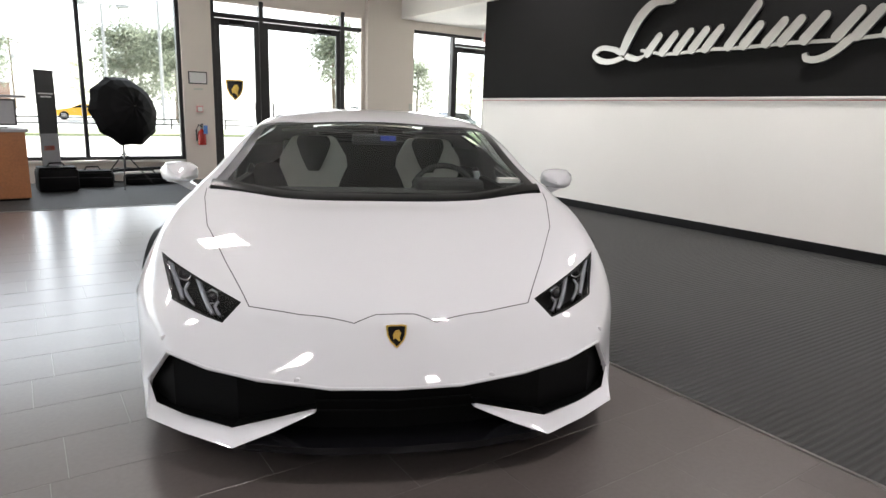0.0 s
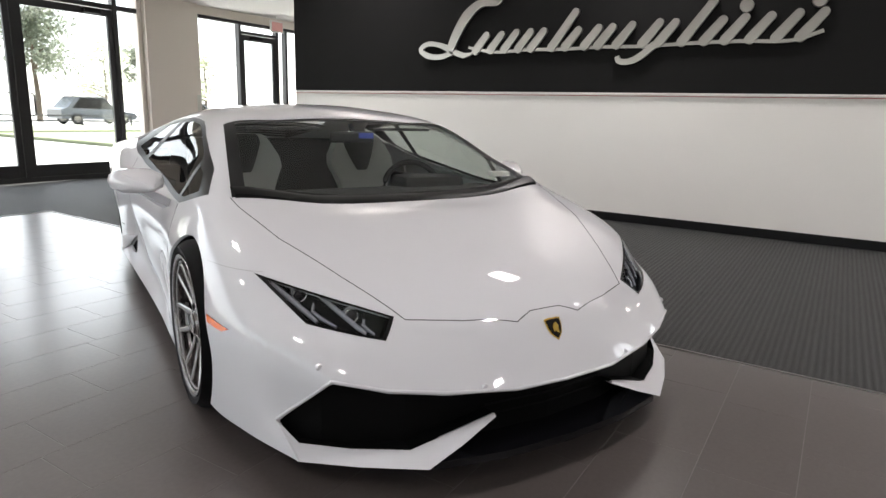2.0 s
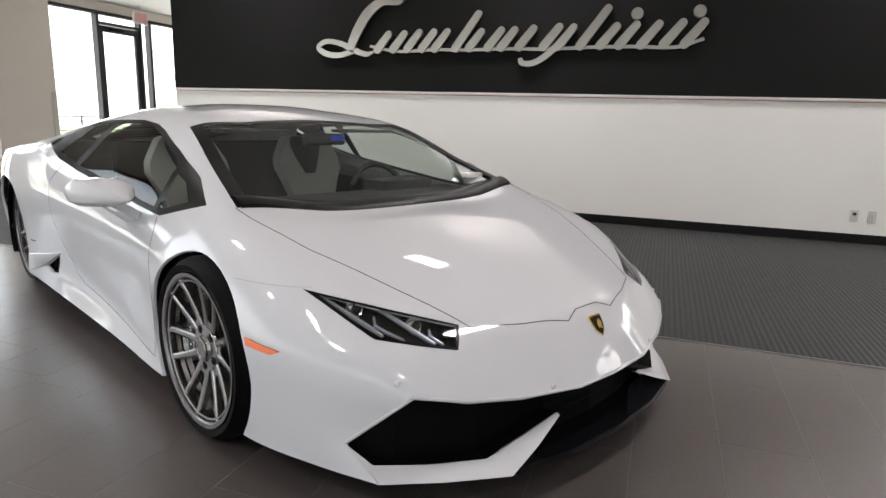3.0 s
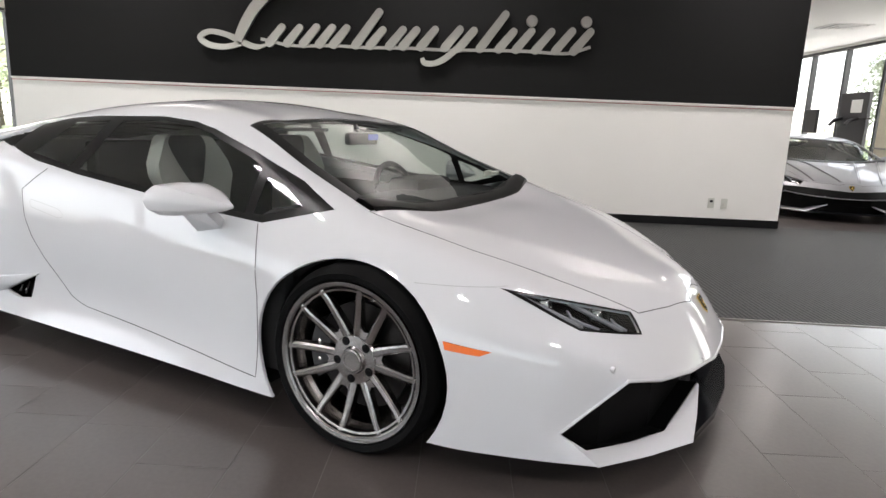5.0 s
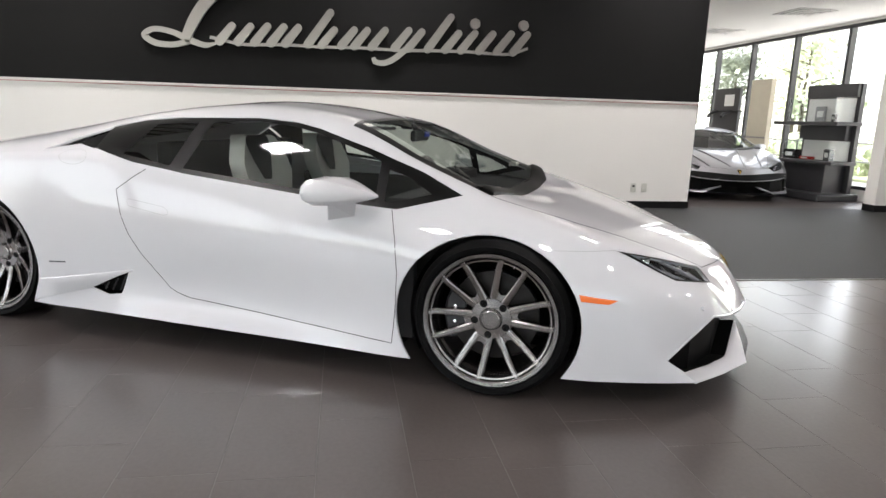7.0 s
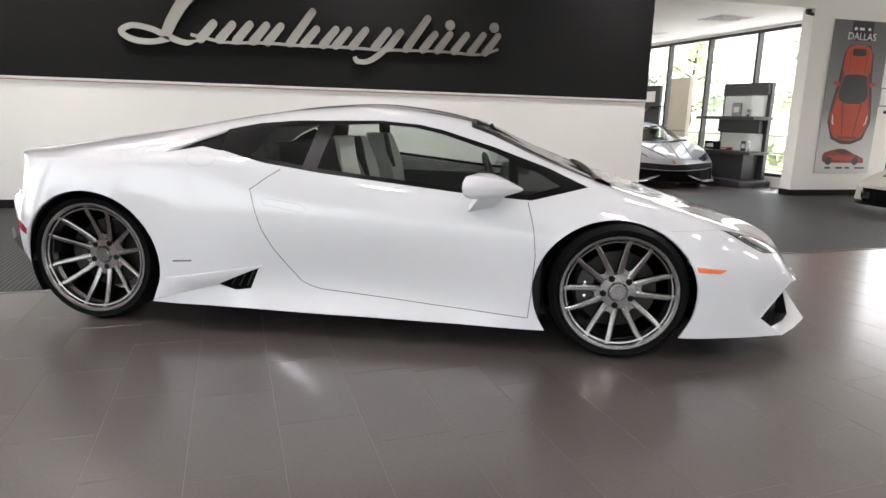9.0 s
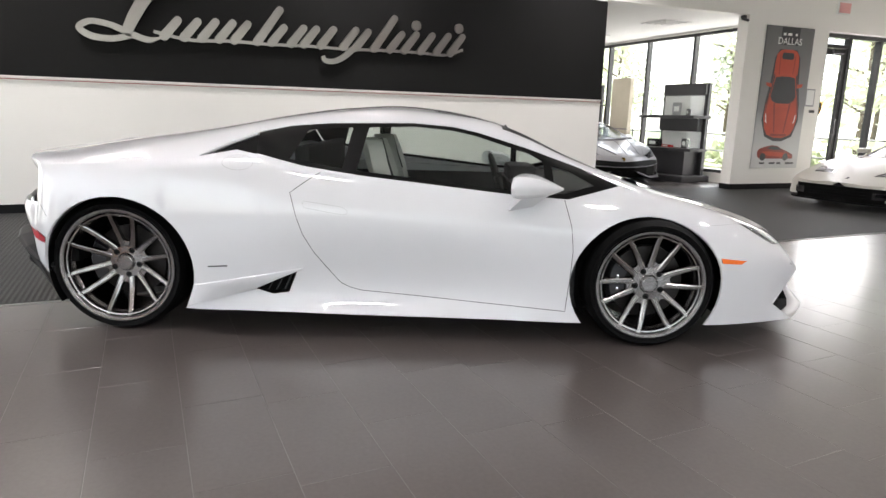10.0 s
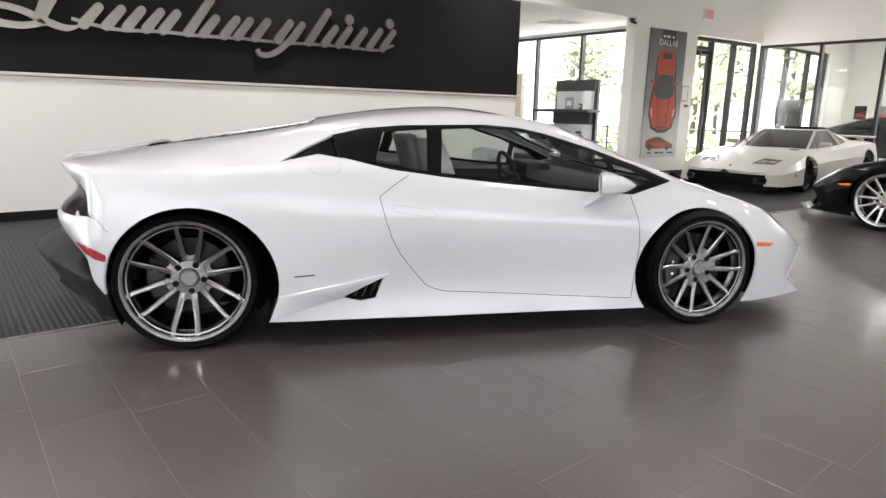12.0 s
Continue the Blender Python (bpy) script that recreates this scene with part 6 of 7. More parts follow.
# ceiling diffusers behind the sign wall
for x, y in ((5.78, -5.79), (7.92, -5.79), (6.2, 5.6), (6.2, 0.5)):
    cv = thing("ceiling_vent", "square white ceiling air diffuser", "ceiling vent", pose(x, y, SOFFIT), "ceiling vents")
    for k, s in enumerate((.30, .22, .14, .06)):
        bm = bmesh.new()
        for a, b, c, d in ((-s, s, -s, -s + .035), (-s, s, s - .035, s), (-s, -s + .035, -s + .035, s - .035), (s - .035, s, -s + .035, s - .035)):
            add_box(bm, a, b, c, d, -.012 - .008 * k, .0 - .008 * k)
        part("frame", bm, CEILING_WHITE, cv)
    part("backing", box(-.29, .29, -.29, .29, -.004, .0025), DARK_GREY, cv)

# the other cars
def lower_wide(x, y, z):
    return (x * 1.05, y * 1.06 - .0, z * .96 if z > .2 else z)


build_car("silver_sports_car", "silver sports car with black lower front", pose(6.55, -5.08, 0, 0, 0, -99.8), PAINT_SILVER, lower_wide, interior=False, dark_lamps=True, dark_nose=True)


def wedge_car(at):
    """An older, angular wedge-shaped car: flat bonnet, wide black mouth, low cabin and a rear wing."""
    car = thing("wedge_sports_car", "cream white older wedge-shaped sports car with a wide black mouth", "car", at)
    rows = []
    for y, waist, top, low, zs, zt in ((-1.06, .44, .40, .46, .30, .335), (-1.02, .66, .60, .68, .30, .345), (-.95, .83, .74, .85, .31, .365), (-.80, .93, .80, .94, .33, .410), (-.45, .98, .82, .97, .38, .515), (-.10, .985, .81, .975, .42, .600),
                                       (.36, .97, .79, .95, .44, .640), (.70, .96, .77, .93, .46, .650), (1.4, .97, .78, .92, .48, .675), (2.0, 1.0, .82, .94, .50, .71), (2.65, 1.02, .85, .98, .50, .745), (3.0, 1.01, .84, .97, .50, .745), (3.17, .98, .82, .93, .48, .715), (3.22, .96, .80, .92, .46, .66)):
        rows.append([(low, y, .14), (waist + .004, y, .22), (waist, y, zs), ((waist + top) / 2 + .012, y, zt - .030), (top, y, zt), (top * .5, y, zt + .012), (0, y, zt + .015)])
    bm = bmesh.new()
    lines = [spline([Vector(r[k]) for r in rows], 5) for k in range(7)]
    grid = [[bm.verts.new(ln[i]) for ln in lines] for i in range(len(lines[0]))]
    for a, b in zip(grid, grid[1:]):
        for k in range(6):
            bm.faces.new((a[k], b[k], b[k + 1], a[k + 1]))
    bm.faces.new(grid[0])
    bm.faces.new(grid[-1][::-1])
    bm.normal_update()
    tree = BVHTree.FromBMesh(bm)
    for cy, r in ((0, .288), (2.60, .335)):
        bmesh.ops.delete(bm, geom=carve(bm, ring(cy, .285, r, r, 32), "x", lambda f, c: c.x > .7), context="FACES")
        both("wheel_well", lathe([(0, .62), (r - .01, .62), (r - .01, .86)], "x", 32, (0, cy, .285)), MATT_BLACK, car, "black wheel well")
    part("body_shell", mirrored(bm, True), PAINT_CREAM, car, "angular body shell", True, sharp=20)
    bm.free()

    def flush(name, outline, mat, label, rise=.004, axis="z", sides=(-1, 1)):
        """A thin panel laid on the skin inside an outline seen along axis."""
        f = bmesh.new()
        vs = []
        for u, v in outline:
            start, way = ((u, v, 3), (0, 0, -1)) if axis == "z" else ((2, u, v), (-1, 0, 0))
            p, n, _, _ = tree.ray_cast(Vector(start), Vector(way))
            vs.append(f.verts.new(p + n * (rise if n.dot(Vector(way)) < 0 else -rise)))
        f.faces.new(vs)
        bmesh.ops.recalc_face_normals(f, faces=list(f.faces))
        for k in sides:
            solid(part(name, flipped(f) if k < 0 else f.copy(), mat, car, label), .006)
        f.free()

    # cabin: pillars, roof, glass
    base = [(.68, .44, .638), (.72, 1.00, .655), (.72, 1.80, .70), (.66, 2.30, .735), (.52, 2.95, .755)]
    roof = [(.47, 1.20, .935), (.48, 1.30, .950), (.465, 1.76, .950), (.445, 1.90, .945), (.40, 2.2, .90)]
    shell = bmesh.new()
    for s in (-1, 1):
        lo, hi = [shell.verts.new((s * x, y, z)) for x, y, z in base], [shell.verts.new((s * x, y, z)) for x, y, z in roof]
        shell.faces.new((lo[3], lo[4], hi[4], hi[3]))
        glass = bmesh.new()
        gl, gh = [glass.verts.new((s * (x - .012), y, z)) for x, y, z in base], [glass.verts.new((s * (x - .012), y, z)) for x, y, z in roof]
        for k in range(3):
            glass.faces.new((gl[k], gl[k + 1], gh[k + 1], gh[k]))
        bmesh.ops.recalc_face_normals(glass, faces=list(glass.faces))
        part("side_window", glass, TAIL_DARK, car, "dark side glass")
        for k, r in ((0, .022), (2, .030)):
            part("pillar", tube([(s * base[k][0], base[k][1], base[k][2] - .01), (s * roof[k][0], roof[k][1], roof[k][2] - .008)], r, 8), PAINT_CREAM, car)
        part("roof_rail", tube([(s * x, y, z - .010) for x, y, z in roof[:4]], .020, 8), PAINT_CREAM, car)
    shell.verts.ensure_lookup_table()
    for a in range(5, 9):
        shell.faces.new((shell.verts[a], shell.verts[a + 1], shell.verts[a + 11], shell.verts[a + 10]))
    shell.faces.new((shell.verts[4], shell.verts[14], shell.verts[19], shell.verts[9]))
    bmesh.ops.recalc_face_normals(shell, faces=list(shell.faces))
    part("cabin", shell, PAINT_CREAM, car, "low cabin with slim pillars")
    screen = bmesh.new()
    cols = []
    for k in range(7):
        u = -1 + k / 3
        bow = .07 * (1 - u * u)
        cols.append([screen.verts.new((u * .665, .47 - bow, .640)), screen.verts.new((u * .57, .84 - bow * .8, .800)), screen.verts.new((u * .465, 1.20 - bow * .6, .938))])
    for a, b in zip(cols, cols[1:]):
        for i in range(2):
            screen.faces.new((a[i], b[i], b[i + 1], a[i + 1]))
    bmesh.ops.recalc_face_normals(screen, faces=list(screen.faces))
    part("windscreen", screen, DARK_SCREEN, car, "dark raked windscreen", True)
    part("wiper", tube([(-.30, .40, .652), (.05, .42, .668), (.34, .50, .690)], .007, 6), MATT_BLACK, car)
    # lamps, mouth and bonnet details
    flush("headlamp", [(.30, -.74), (.66, -.70), (.70, -.50), (.40, -.50)], SMOKED, "flush glassed headlamp")
    flush("lamp_bulb", [(.37, -.70), (.50, -.69), (.52, -.58), (.42, -.58)], GREY_PRINT, "pale square reflector", .008)
    flush("lamp_bulb", [(.53, -.69), (.64, -.68), (.66, -.57), (.55, -.57)], GREY_PRINT, "pale square reflector", .008)
    flush("bonnet_vent", [(.50, .16), (.66, .20), (.64, .25), (.49, .21)], MATT_BLACK, "small black bonnet vent")
    flush("badge", [(.001, -.90), (.020, -.90), (.016, -.85), (.001, -.84)], DARK_PRINT, "small dark badge", .004)
    flush("side_marker", [(-.60, .285), (-.55, .285), (-.55, .315), (-.60, .315)], DARK_GREY, "small dark side marker", .004, "x")
    flush("door_gap", [(.78, .24), (.785, .24), (.72, .60), (.715, .60)], GAP_DARK, "thin dark door gap", .003, "x")
    mouth = [(-.80, -.93), (-.64, -1.045), (-.42, -1.085), (.42, -1.085), (.64, -1.045), (.80, -.93), (.78, -.80), (-.78, -.80)]
    part("mouth", prism(mouth, "z", .105, .302), DEEP_BLACK, car, "wide black intake mouth")
    part("chin", prism([(u * 1.04, v - .012) for u, v in mouth], "z", .085, .110), MATT_BLACK, car, "black chin spoiler")
    for z in (.17, .21, .25):
        part("grille_bar", tube([(-.46, -1.086, z), (.46, -1.086, z)], .004, 6), MATT_BLACK, car)
    for s in (-1, 1):
        part("fog_lamp", prism([(s * .52, -1.078), (s * .635, -1.056), (s * .770, -.965), (s * .75, -.93), (s * .52, -1.03)], "z", .165, .255), SMOKED, car, "dark square fog lamp")
        part("fog_lens", prism([(s * .56, -1.074), (s * .63, -1.060), (s * .72, -1.0), (s * .70, -.98), (s * .56, -1.05)], "z", .20, .245), GLOSS_BLACK, car, "dark lamp insert")
        part("side_mirror", box(s * .86 - .10, s * .86 + .10, .70, .82, .690, .762, .03), PAINT_CREAM, car, "door mirror", True)
        part("mirror_arm", tube([(s * .72, .76, .66), (s * .82, .76, .71)], .02, 8), PAINT_CREAM, car)
        part("wing_post", box(s * .70 - .03, s * .70 + .03, 2.80, 3.05, .74, .815, .01), PAINT_CREAM, car)
    part("rear_wing", box(-.90, .90, 2.80, 3.18, .812, .845, .012), PAINT_CREAM, car, "low rear wing")
    part("engine_cover", box(-.42, .42, 2.32, 2.9, .74, .785, .02), MATT_BLACK, car, "black engine cover")
    part("roof_scoop", box(-.34, .34, 1.72, 2.05, .935, .992, .02), MATT_BLACK, car, "black roof scoop")
    part("underside", box(-.60, .60, -.8, 3.1, .12, .16), MATT_BLACK, car)
    # the rims take the dark disc steel to put the arches' shade into their colour
    for s in (-1, 1):
        wheel(car, s * .925, 0, .270, .270, .20, .03, .23, s, .2, DISC)
        wheel(car, s * .97, 2.60, .30, .30, .21, .06, .30, s, .5, DISC)
    return car


def long_nose(x, y, z):
    """A slightly longer nose."""
    return (x, y * 1.03 if y < -.35 else y, z)


wedge_car(pose(2.40, -6.90, 0, 0, 0, 182)).scale.x = .88
SILVER_RIM = material("polished_wheel_silver", (0.80, 0.79, 0.78), 0.2, metal=1.0, vary=0.05, bump=0.0)
dark_car = build_car("black_sports_car", "black sports car with bright silver wheels", pose(-.44, -4.89, 0, 0, 0, 82), PAINT_BLACK, long_nose, interior=False, dark_lamps=True, alloy=SILVER_RIM, group="black cars")
both("splitter_wing", prism([(.12, -1.19), (.24, -1.22), (.57, -1.0), (.52, -.94), (.22, -1.05)], "z", .088, .108), STEEL, dark_car, "pale front splitter wing", smooth=False)
both("splitter_strut", tube([(.34, -1.06, .105), (.42, -.95, .26)], .012, 8), STEEL, dark_car, "pale splitter strut")
copy_thing(dark_car, pose(.15, -8.85, 0, 0, 0, 86))

# ---- floor tiles, last ----
TW, TD, JOINT = 0.59, 0.2935, 0.0024
OFFSETS = [0.0, 0.30, -0.21, 0.10, 0.33, -0.21]


def tile_mesh(w, d):
    bm = bmesh.new()
    lo = [bm.verts.new((x, y, -.012)) for x, y in ((0, 0), (w, 0), (w, d), (0, d))]
    mid = [bm.verts.new((x, y, -.0005)) for x, y in ((0, 0), (w, 0), (w, d), (0, d))]
    e = .0006
    top = [bm.verts.new((x, y, 0)) for x, y in ((e, e), (w - e, e), (w - e, d - e), (e, d - e))]
    for a, b in ((lo, mid), (mid, top)):
        for i in range(4):
            j = (i + 1) % 4
            bm.faces.new((a[i], a[j], b[j], b[i]))
    bm.faces.new(top)
    mesh = bpy.data.meshes.new("tile")
    bm.to_mesh(mesh)
    bm.free()
    mesh.materials.append(TILE)
    return mesh


full = tile_mesh(TW - JOINT, TD - JOINT)
rest_v, rest_f = [], []


def loose_tile(x0, x1, y0, y1):
    n = len(rest_v)
    rest_v.extend([(x0, y0, 0), (x1, y0, 0), (x1, y1, 0), (x0, y1, 0), (x0, y0, -.012), (x1, y0, -.012), (x1, y1, -.012), (x0, y1, -.012)])
    rest_f.extend([(n, n + 1, n + 2, n + 3)] + [(n + i, n + 4 + i, n + 4 + (i + 1) % 4, n + (i + 1) % 4) for i in range(4)])


row0, row1 = -46, 9
for r in range(row0, row1):
    y0 = 2.835 + TD * r
    y1 = min(y0 + TD, 5.325)
    if y0 >= 5.30 or y1 <= FRONT_Y:
        continue
    y0 = max(y0, FRONT_Y)
    off = -1.02 + OFFSETS[(r + 10) % 6]
    right = edge_x(y0) - .016
    k = math.floor((LEFT_X - off) / TW)
    while True:
        x0 = off + k * TW
        k += 1
        x1 = min(x0 + TW, right)
        x0 = max(x0, LEFT_X)
        if x0 >= right - .02:
            break
        near = -4.25 < x0 and -3.1 < y0
        whole = abs(x1 - x0 - TW) < 1e-6 and abs(y1 - y0 - TD) < 1e-6
        if near:
            ob = new("tile", full if whole else tile_mesh(x1 - x0 - JOINT, y1 - y0 - JOINT))
            ob.location = (x0 + JOINT / 2, y0 + JOINT / 2, 0)
            ob.parent = floor
        else:
            loose_tile(x0 + JOINT / 2, x1 - JOINT / 2, y0 + JOINT / 2, y1 - JOINT / 2)
# the zone behind the sign wall
x = 4.78
while x < SIDE_X - .1:
    y = WIN_Y
    while y < 5.32:
        loose_tile(x + .002, min(x + TW, SIDE_X) - .002, y + .002, min(y + TD, 5.34) - .002)
        y += TD
    x += TW
mesh = bpy.data.meshes.new("floor_tiles")
mesh.from_pydata(rest_v, [], rest_f)
mesh.materials.append(TILE)
tiles = tagged(new("floor_tiles", mesh), "grey porcelain floor tiles further off", "tiles", kind="stuff")

# ---- outside ----
PAVING = material("pale_concrete", (0.46, 0.45, 0.43), 0.85, vary=0.12, scale=0.3, fine=30, bump=0.15)
GRASS = material("lawn", (0.20, 0.225, 0.125), 0.8, vary=0.35, scale=0.8, fine=40, bump=0.5)
BARK = material("bark", (0.11, 0.085, 0.06), 0.9, vary=0.3, scale=8, fine=60, bump=0.5)
LEAF = material("leaves", (0.155, 0.18, 0.105), 0.55, vary=0.35, scale=0.6, fine=5, bump=0.0, rand=0.3)
LEAF_DARK = material("dark_leaves", (0.085, 0.10, 0.070), 0.55, vary=0.35, scale=0.6, fine=5, bump=0.0)
for leafy, glow, share in ((LEAF, (.74, .77, .60), .72), (LEAF_DARK, (.30, .33, .25), .45)):
    # leaves let light through
    nodes, links = leafy.node_tree.nodes, leafy.node_tree.links
    thin, mixed = nodes.new("ShaderNodeBsdfTranslucent"), nodes.new("ShaderNodeMixShader")
    thin.inputs["Color"].default_value = (*glow, 1)
    mixed.inputs[0].default_value = share
    links.new(nodes["Principled BSDF"].outputs[0], mixed.inputs[1])
    links.new(thin.outputs[0], mixed.inputs[2])
    links.new(mixed.outputs[0], nodes["Material Output"].inputs["Surface"])
BRICK = material("brown_brick", (0.20, 0.13, 0.10), 0.85, vary=0.2, scale=0.5, fine=18, bump=0.2)
RAIL_DARK = material("dark_rail_paint", (0.03, 0.03, 0.03), 0.5)
POLE_GREY = material("galvanised_pole", (0.30, 0.30, 0.30), 0.5, metal=0.6)
YELLOW = material("yellow_car_paint", (0.80, 0.42, 0.02), 0.25, coat=1.0, vary=0.02, bump=0.0)
SUV_GREY = material("grey_car_paint", (0.10, 0.11, 0.13), 0.25, coat=1.0, vary=0.02, bump=0.0)
SUV_WHITE = material("white_van_paint", (0.70, 0.70, 0.70), 0.3, coat=1.0, vary=0.02, bump=0.0)
structure("ground", box(-600, 600, -600, 600, -0.45, -0.21), PAVING, "pale concrete forecourt and land around", "ground")
for k, (x0, x1, y0, y1) in enumerate(((-90, 90, 27.5, 34.0), (9, 70, 12.5, 26), (13.6, 60, -60, -9.5), (5.2, 13.0, -60, -12.0))):
    structure("lawn_%d" % (k + 1), box(x0, x1, y0, y1, -0.212, -0.10, .03), GRASS, "strip of green lawn with a raised edge", "lawn")
fence = tagged(thing("fence", "low dark rail fence along the lawn", "fence", pose(0, 36.2, -.21)), kind="structure")
for z in (.25, .55):
    part("fence_rail", box(-60, 60, -.03, .03, z, z + .07), RAIL_DARK, fence)
for k in range(41):
    part("post", box(-60 + 3 * k - .04, -60 + 3 * k + .04, -.04, .04, 0, .66), RAIL_DARK, fence)


def tree(at, height, spread, leaf, seed, label, group="trees outside", leaves=1500, size=.30):
    """A tapered trunk with limbs, and a crown of many small leaf clumps with an uneven outline."""
    rng = random.Random(seed)
    ob = thing("tree", label, "tree", at, group)
    trunk = [(0, 0, 0), (.05, .03, height * .2), (-.04, .06, height * .45), (.03, -.02, height * .75), (0, 0, height * .95)]
    bm = bmesh.new()
    add_tube(bm, trunk, [height * .024, height * .019, height * .014, height * .008, .015], 8)
    tips = []
    for k in range(13):
        z = height * rng.uniform(.26, .85)
        a = k * 2.4 + rng.uniform(-.4, .4)
        reach = spread * rng.uniform(.55, 1.0) * (1 - .55 * max(0, z / height - .45) / .5)
        tip = Vector((math.cos(a) * reach, math.sin(a) * reach, z + reach * rng.uniform(.15, .5)))
        add_tube(bm, [(0, 0, z), tip * .5 + Vector((0, 0, z * .5 + .1)), tip], [height * .009, height * .006, .012], 6)
        tips += [tip, tip.lerp(Vector((0, 0, z)), .4)]
    tips += [Vector((0, 0, height * .95)), Vector((.2, .1, height * .8))]
    part("trunk", bm, BARK, ob, "grey-brown trunk and limbs")
    verts, faces = [], []
    for k in range(leaves):
        t = rng.choice(tips)
        d = Vector((rng.gauss(0, 1), rng.gauss(0, 1), rng.gauss(0, .8))) * spread * .22
        p = t + d
        n = Vector((rng.gauss(0, 1), rng.gauss(0, 1), rng.gauss(0.6, 1))).normalized()
        a = n.orthogonal().normalized()
        b = n.cross(a)
        s = size * rng.uniform(.5, 1.1)
        i = len(verts)
        verts += [p + a * s * .6, p + b * s * .35 + n * s * .1, p - a * s * .6, p - b * s * .35 + n * s * .06]
        faces.append((i, i + 1, i + 2, i + 3))
    mesh = bpy.data.meshes.new("crown")
    mesh.from_pydata([tuple(v) for v in verts], [], faces)
    mesh.materials.append(leaf)
    crown = new("crown", mesh)
    crown.parent = ob
    crown["label"] = "loose crown of small leaf clumps"
    return ob


T1 = tree(pose(4.22, 70, -.21), 6.4, 2.4, LEAF, 1, "leafy green tree beyond the fence")
T2 = tree(pose(6.0, 52, -.21), 7.4, 2.6, LEAF_DARK, 2, "dense grey-green tree beyond the fence", leaves=4200, size=.26)
T3 = tree(pose(19.4, 44, -.21), 8.4, 2.5, LEAF_DARK, 3, "young green tree with a clear stem", leaves=4600, size=.26)
for x, y, s, turn in ((9.4, 51, 1.0, 40), (7.6, 56, .95, 100), (-3.5, 66, 1.05, 200), (13.0, 70, .9, 30), (38, 62, 1.0, 70)):
    copy_thing(T2, pose(x, y, -.21, 0, 0, turn))
for x, y, turn in ((26.0, 21.6, 15), (29.5, 24.0, 120), (24.0, 18.5, 250), (33.0, 23.0, 330), (-6.5, 60, 60), (27.5, 50, 150), (12.5, 62, 10), (34, 46, 220)):
    copy_thing(T1, pose(x, y, -.21, 0, 0, turn))
for x, y, turn in ((20.0, -24.0, 20), (14.0, -25.0, 110), (9.2, -24, 210), (26, -22.0, 300), (33, -27, 15), (17, -31, 140), (6.0, -30, 80)):
    copy_thing(T1, pose(x, y, -.10, 0, 0, turn))
for x, y, turn in ((22, -42, 0), (11, -44, 90), (34, -41, 180), (4.5, -48, 30), (44, -30, 200), (52, -18, 10)):
    copy_thing(T2, pose(x, y, -.10, 0, 0, turn))


def shrub_row(x0, x1, y, high, seed):
    rng = random.Random(seed)
    verts, faces = [], []
    for k in range(int((x1 - x0) * 120)):
        p = Vector((rng.uniform(x0, x1), y + rng.gauss(0, .35), abs(rng.gauss(high * .45, high * .3))))
        n = Vector((rng.gauss(0, 1), rng.gauss(0, 1), rng.gauss(.5, 1))).normalized()
        a = n.orthogonal().normalized()
        b = n.cross(a)
        s = rng.uniform(.10, .26)
        i = len(verts)
        verts += [tuple(p + a * s), tuple(p + b * s * .6), tuple(p - a * s), tuple(p - b * s * .6)]
        faces.append((i, i + 1, i + 2, i + 3))
    mesh = bpy.data.meshes.new("hedge")
    mesh.from_pydata(verts, [], faces)
    mesh.materials.append(LEAF)
    ob = new("hedge", mesh)
    ob.location.z = -.15
    return tagged(ob, "loose green hedge along the lawn", "hedge", kind="stuff")


shrub_row(5.5, 13.0, -13.6, .9, 5)
shrub_row(14, 45, -12.5, 1.1, 6)
gf = tagged(thing("garden_fence", "thin dark garden rail before the lawn", "fence", pose(0, -11.6, -.15)), kind="structure")
for z in (.5, .95):
    part("fence_rail", tube([(4.8, 0, z), (30, 0, z)], .025, 6), RAIL_DARK, gf)
for k in range(13):
    part("post", tube([(4.9 + 2 * k, 0, 0), (4.9 + 2 * k, 0, 1.0)], .025, 6), RAIL_DARK, gf)

# street furniture and far things to the north
for x, y, h in ((4.06, 47, 7.8), (7.22, 45, 8.9)):
    lp = thing("street_lamp", "tall grey parking lot lamp post", "street lamp", pose(x, y, -.21), "street lamps")
    part("pole", tube([(0, 0, 0), (0, 0, h)], [.13, .08], 10), POLE_GREY, lp)
    part("arm", tube([(-1.3, 0, h), (1.3, 0, h)], .05, 8), POLE_GREY, lp)
    for s in (-1.3, 1.3):
        part("lamp_head", box(s - .38, s + .38, -.25, .25, h - .12, h + .10, .03), POLE_GREY, lp)
up = thing("utility_pole", "distant wooden utility pole with crossarm", "utility pole", pose(-1.25, 120, -.21))
part("pole", tube([(0, 0, 0), (0, 0, 11)], [.17, .12], 8), BARK, up)
part("crossarm", box(-1.4, 1.4, -.08, .08, 10.2, 10.4), BARK, up)
part("transformer", lathe([(0, 0), (.35, 0), (.35, .9), (0, .95)], "z", 14, (.4, 0, 7.6)), POLE_GREY, up)
bb = tagged(thing("brick_building", "long low brown brick building far off", "building", pose(-28, 180, -.21)), kind="")
part("wall", box(-34, 26, 0, 14, 0, 5.4), BRICK, bb)
part("roof", box(-34.4, 26.4, -.4, 14.4, 5.4, 5.8), POLE_GREY, bb)
for k in range(9):
    wnd = part("window", box(-30 + 6 * k, -27.6 + 6 * k, -.06, .02, 1.4, 3.4), DARK_PRINT, bb)
    part("sill", box(-30.1 + 6 * k, -27.5 + 6 * k, -.16, -.05, 1.28, 1.4), POLE_GREY, wnd)


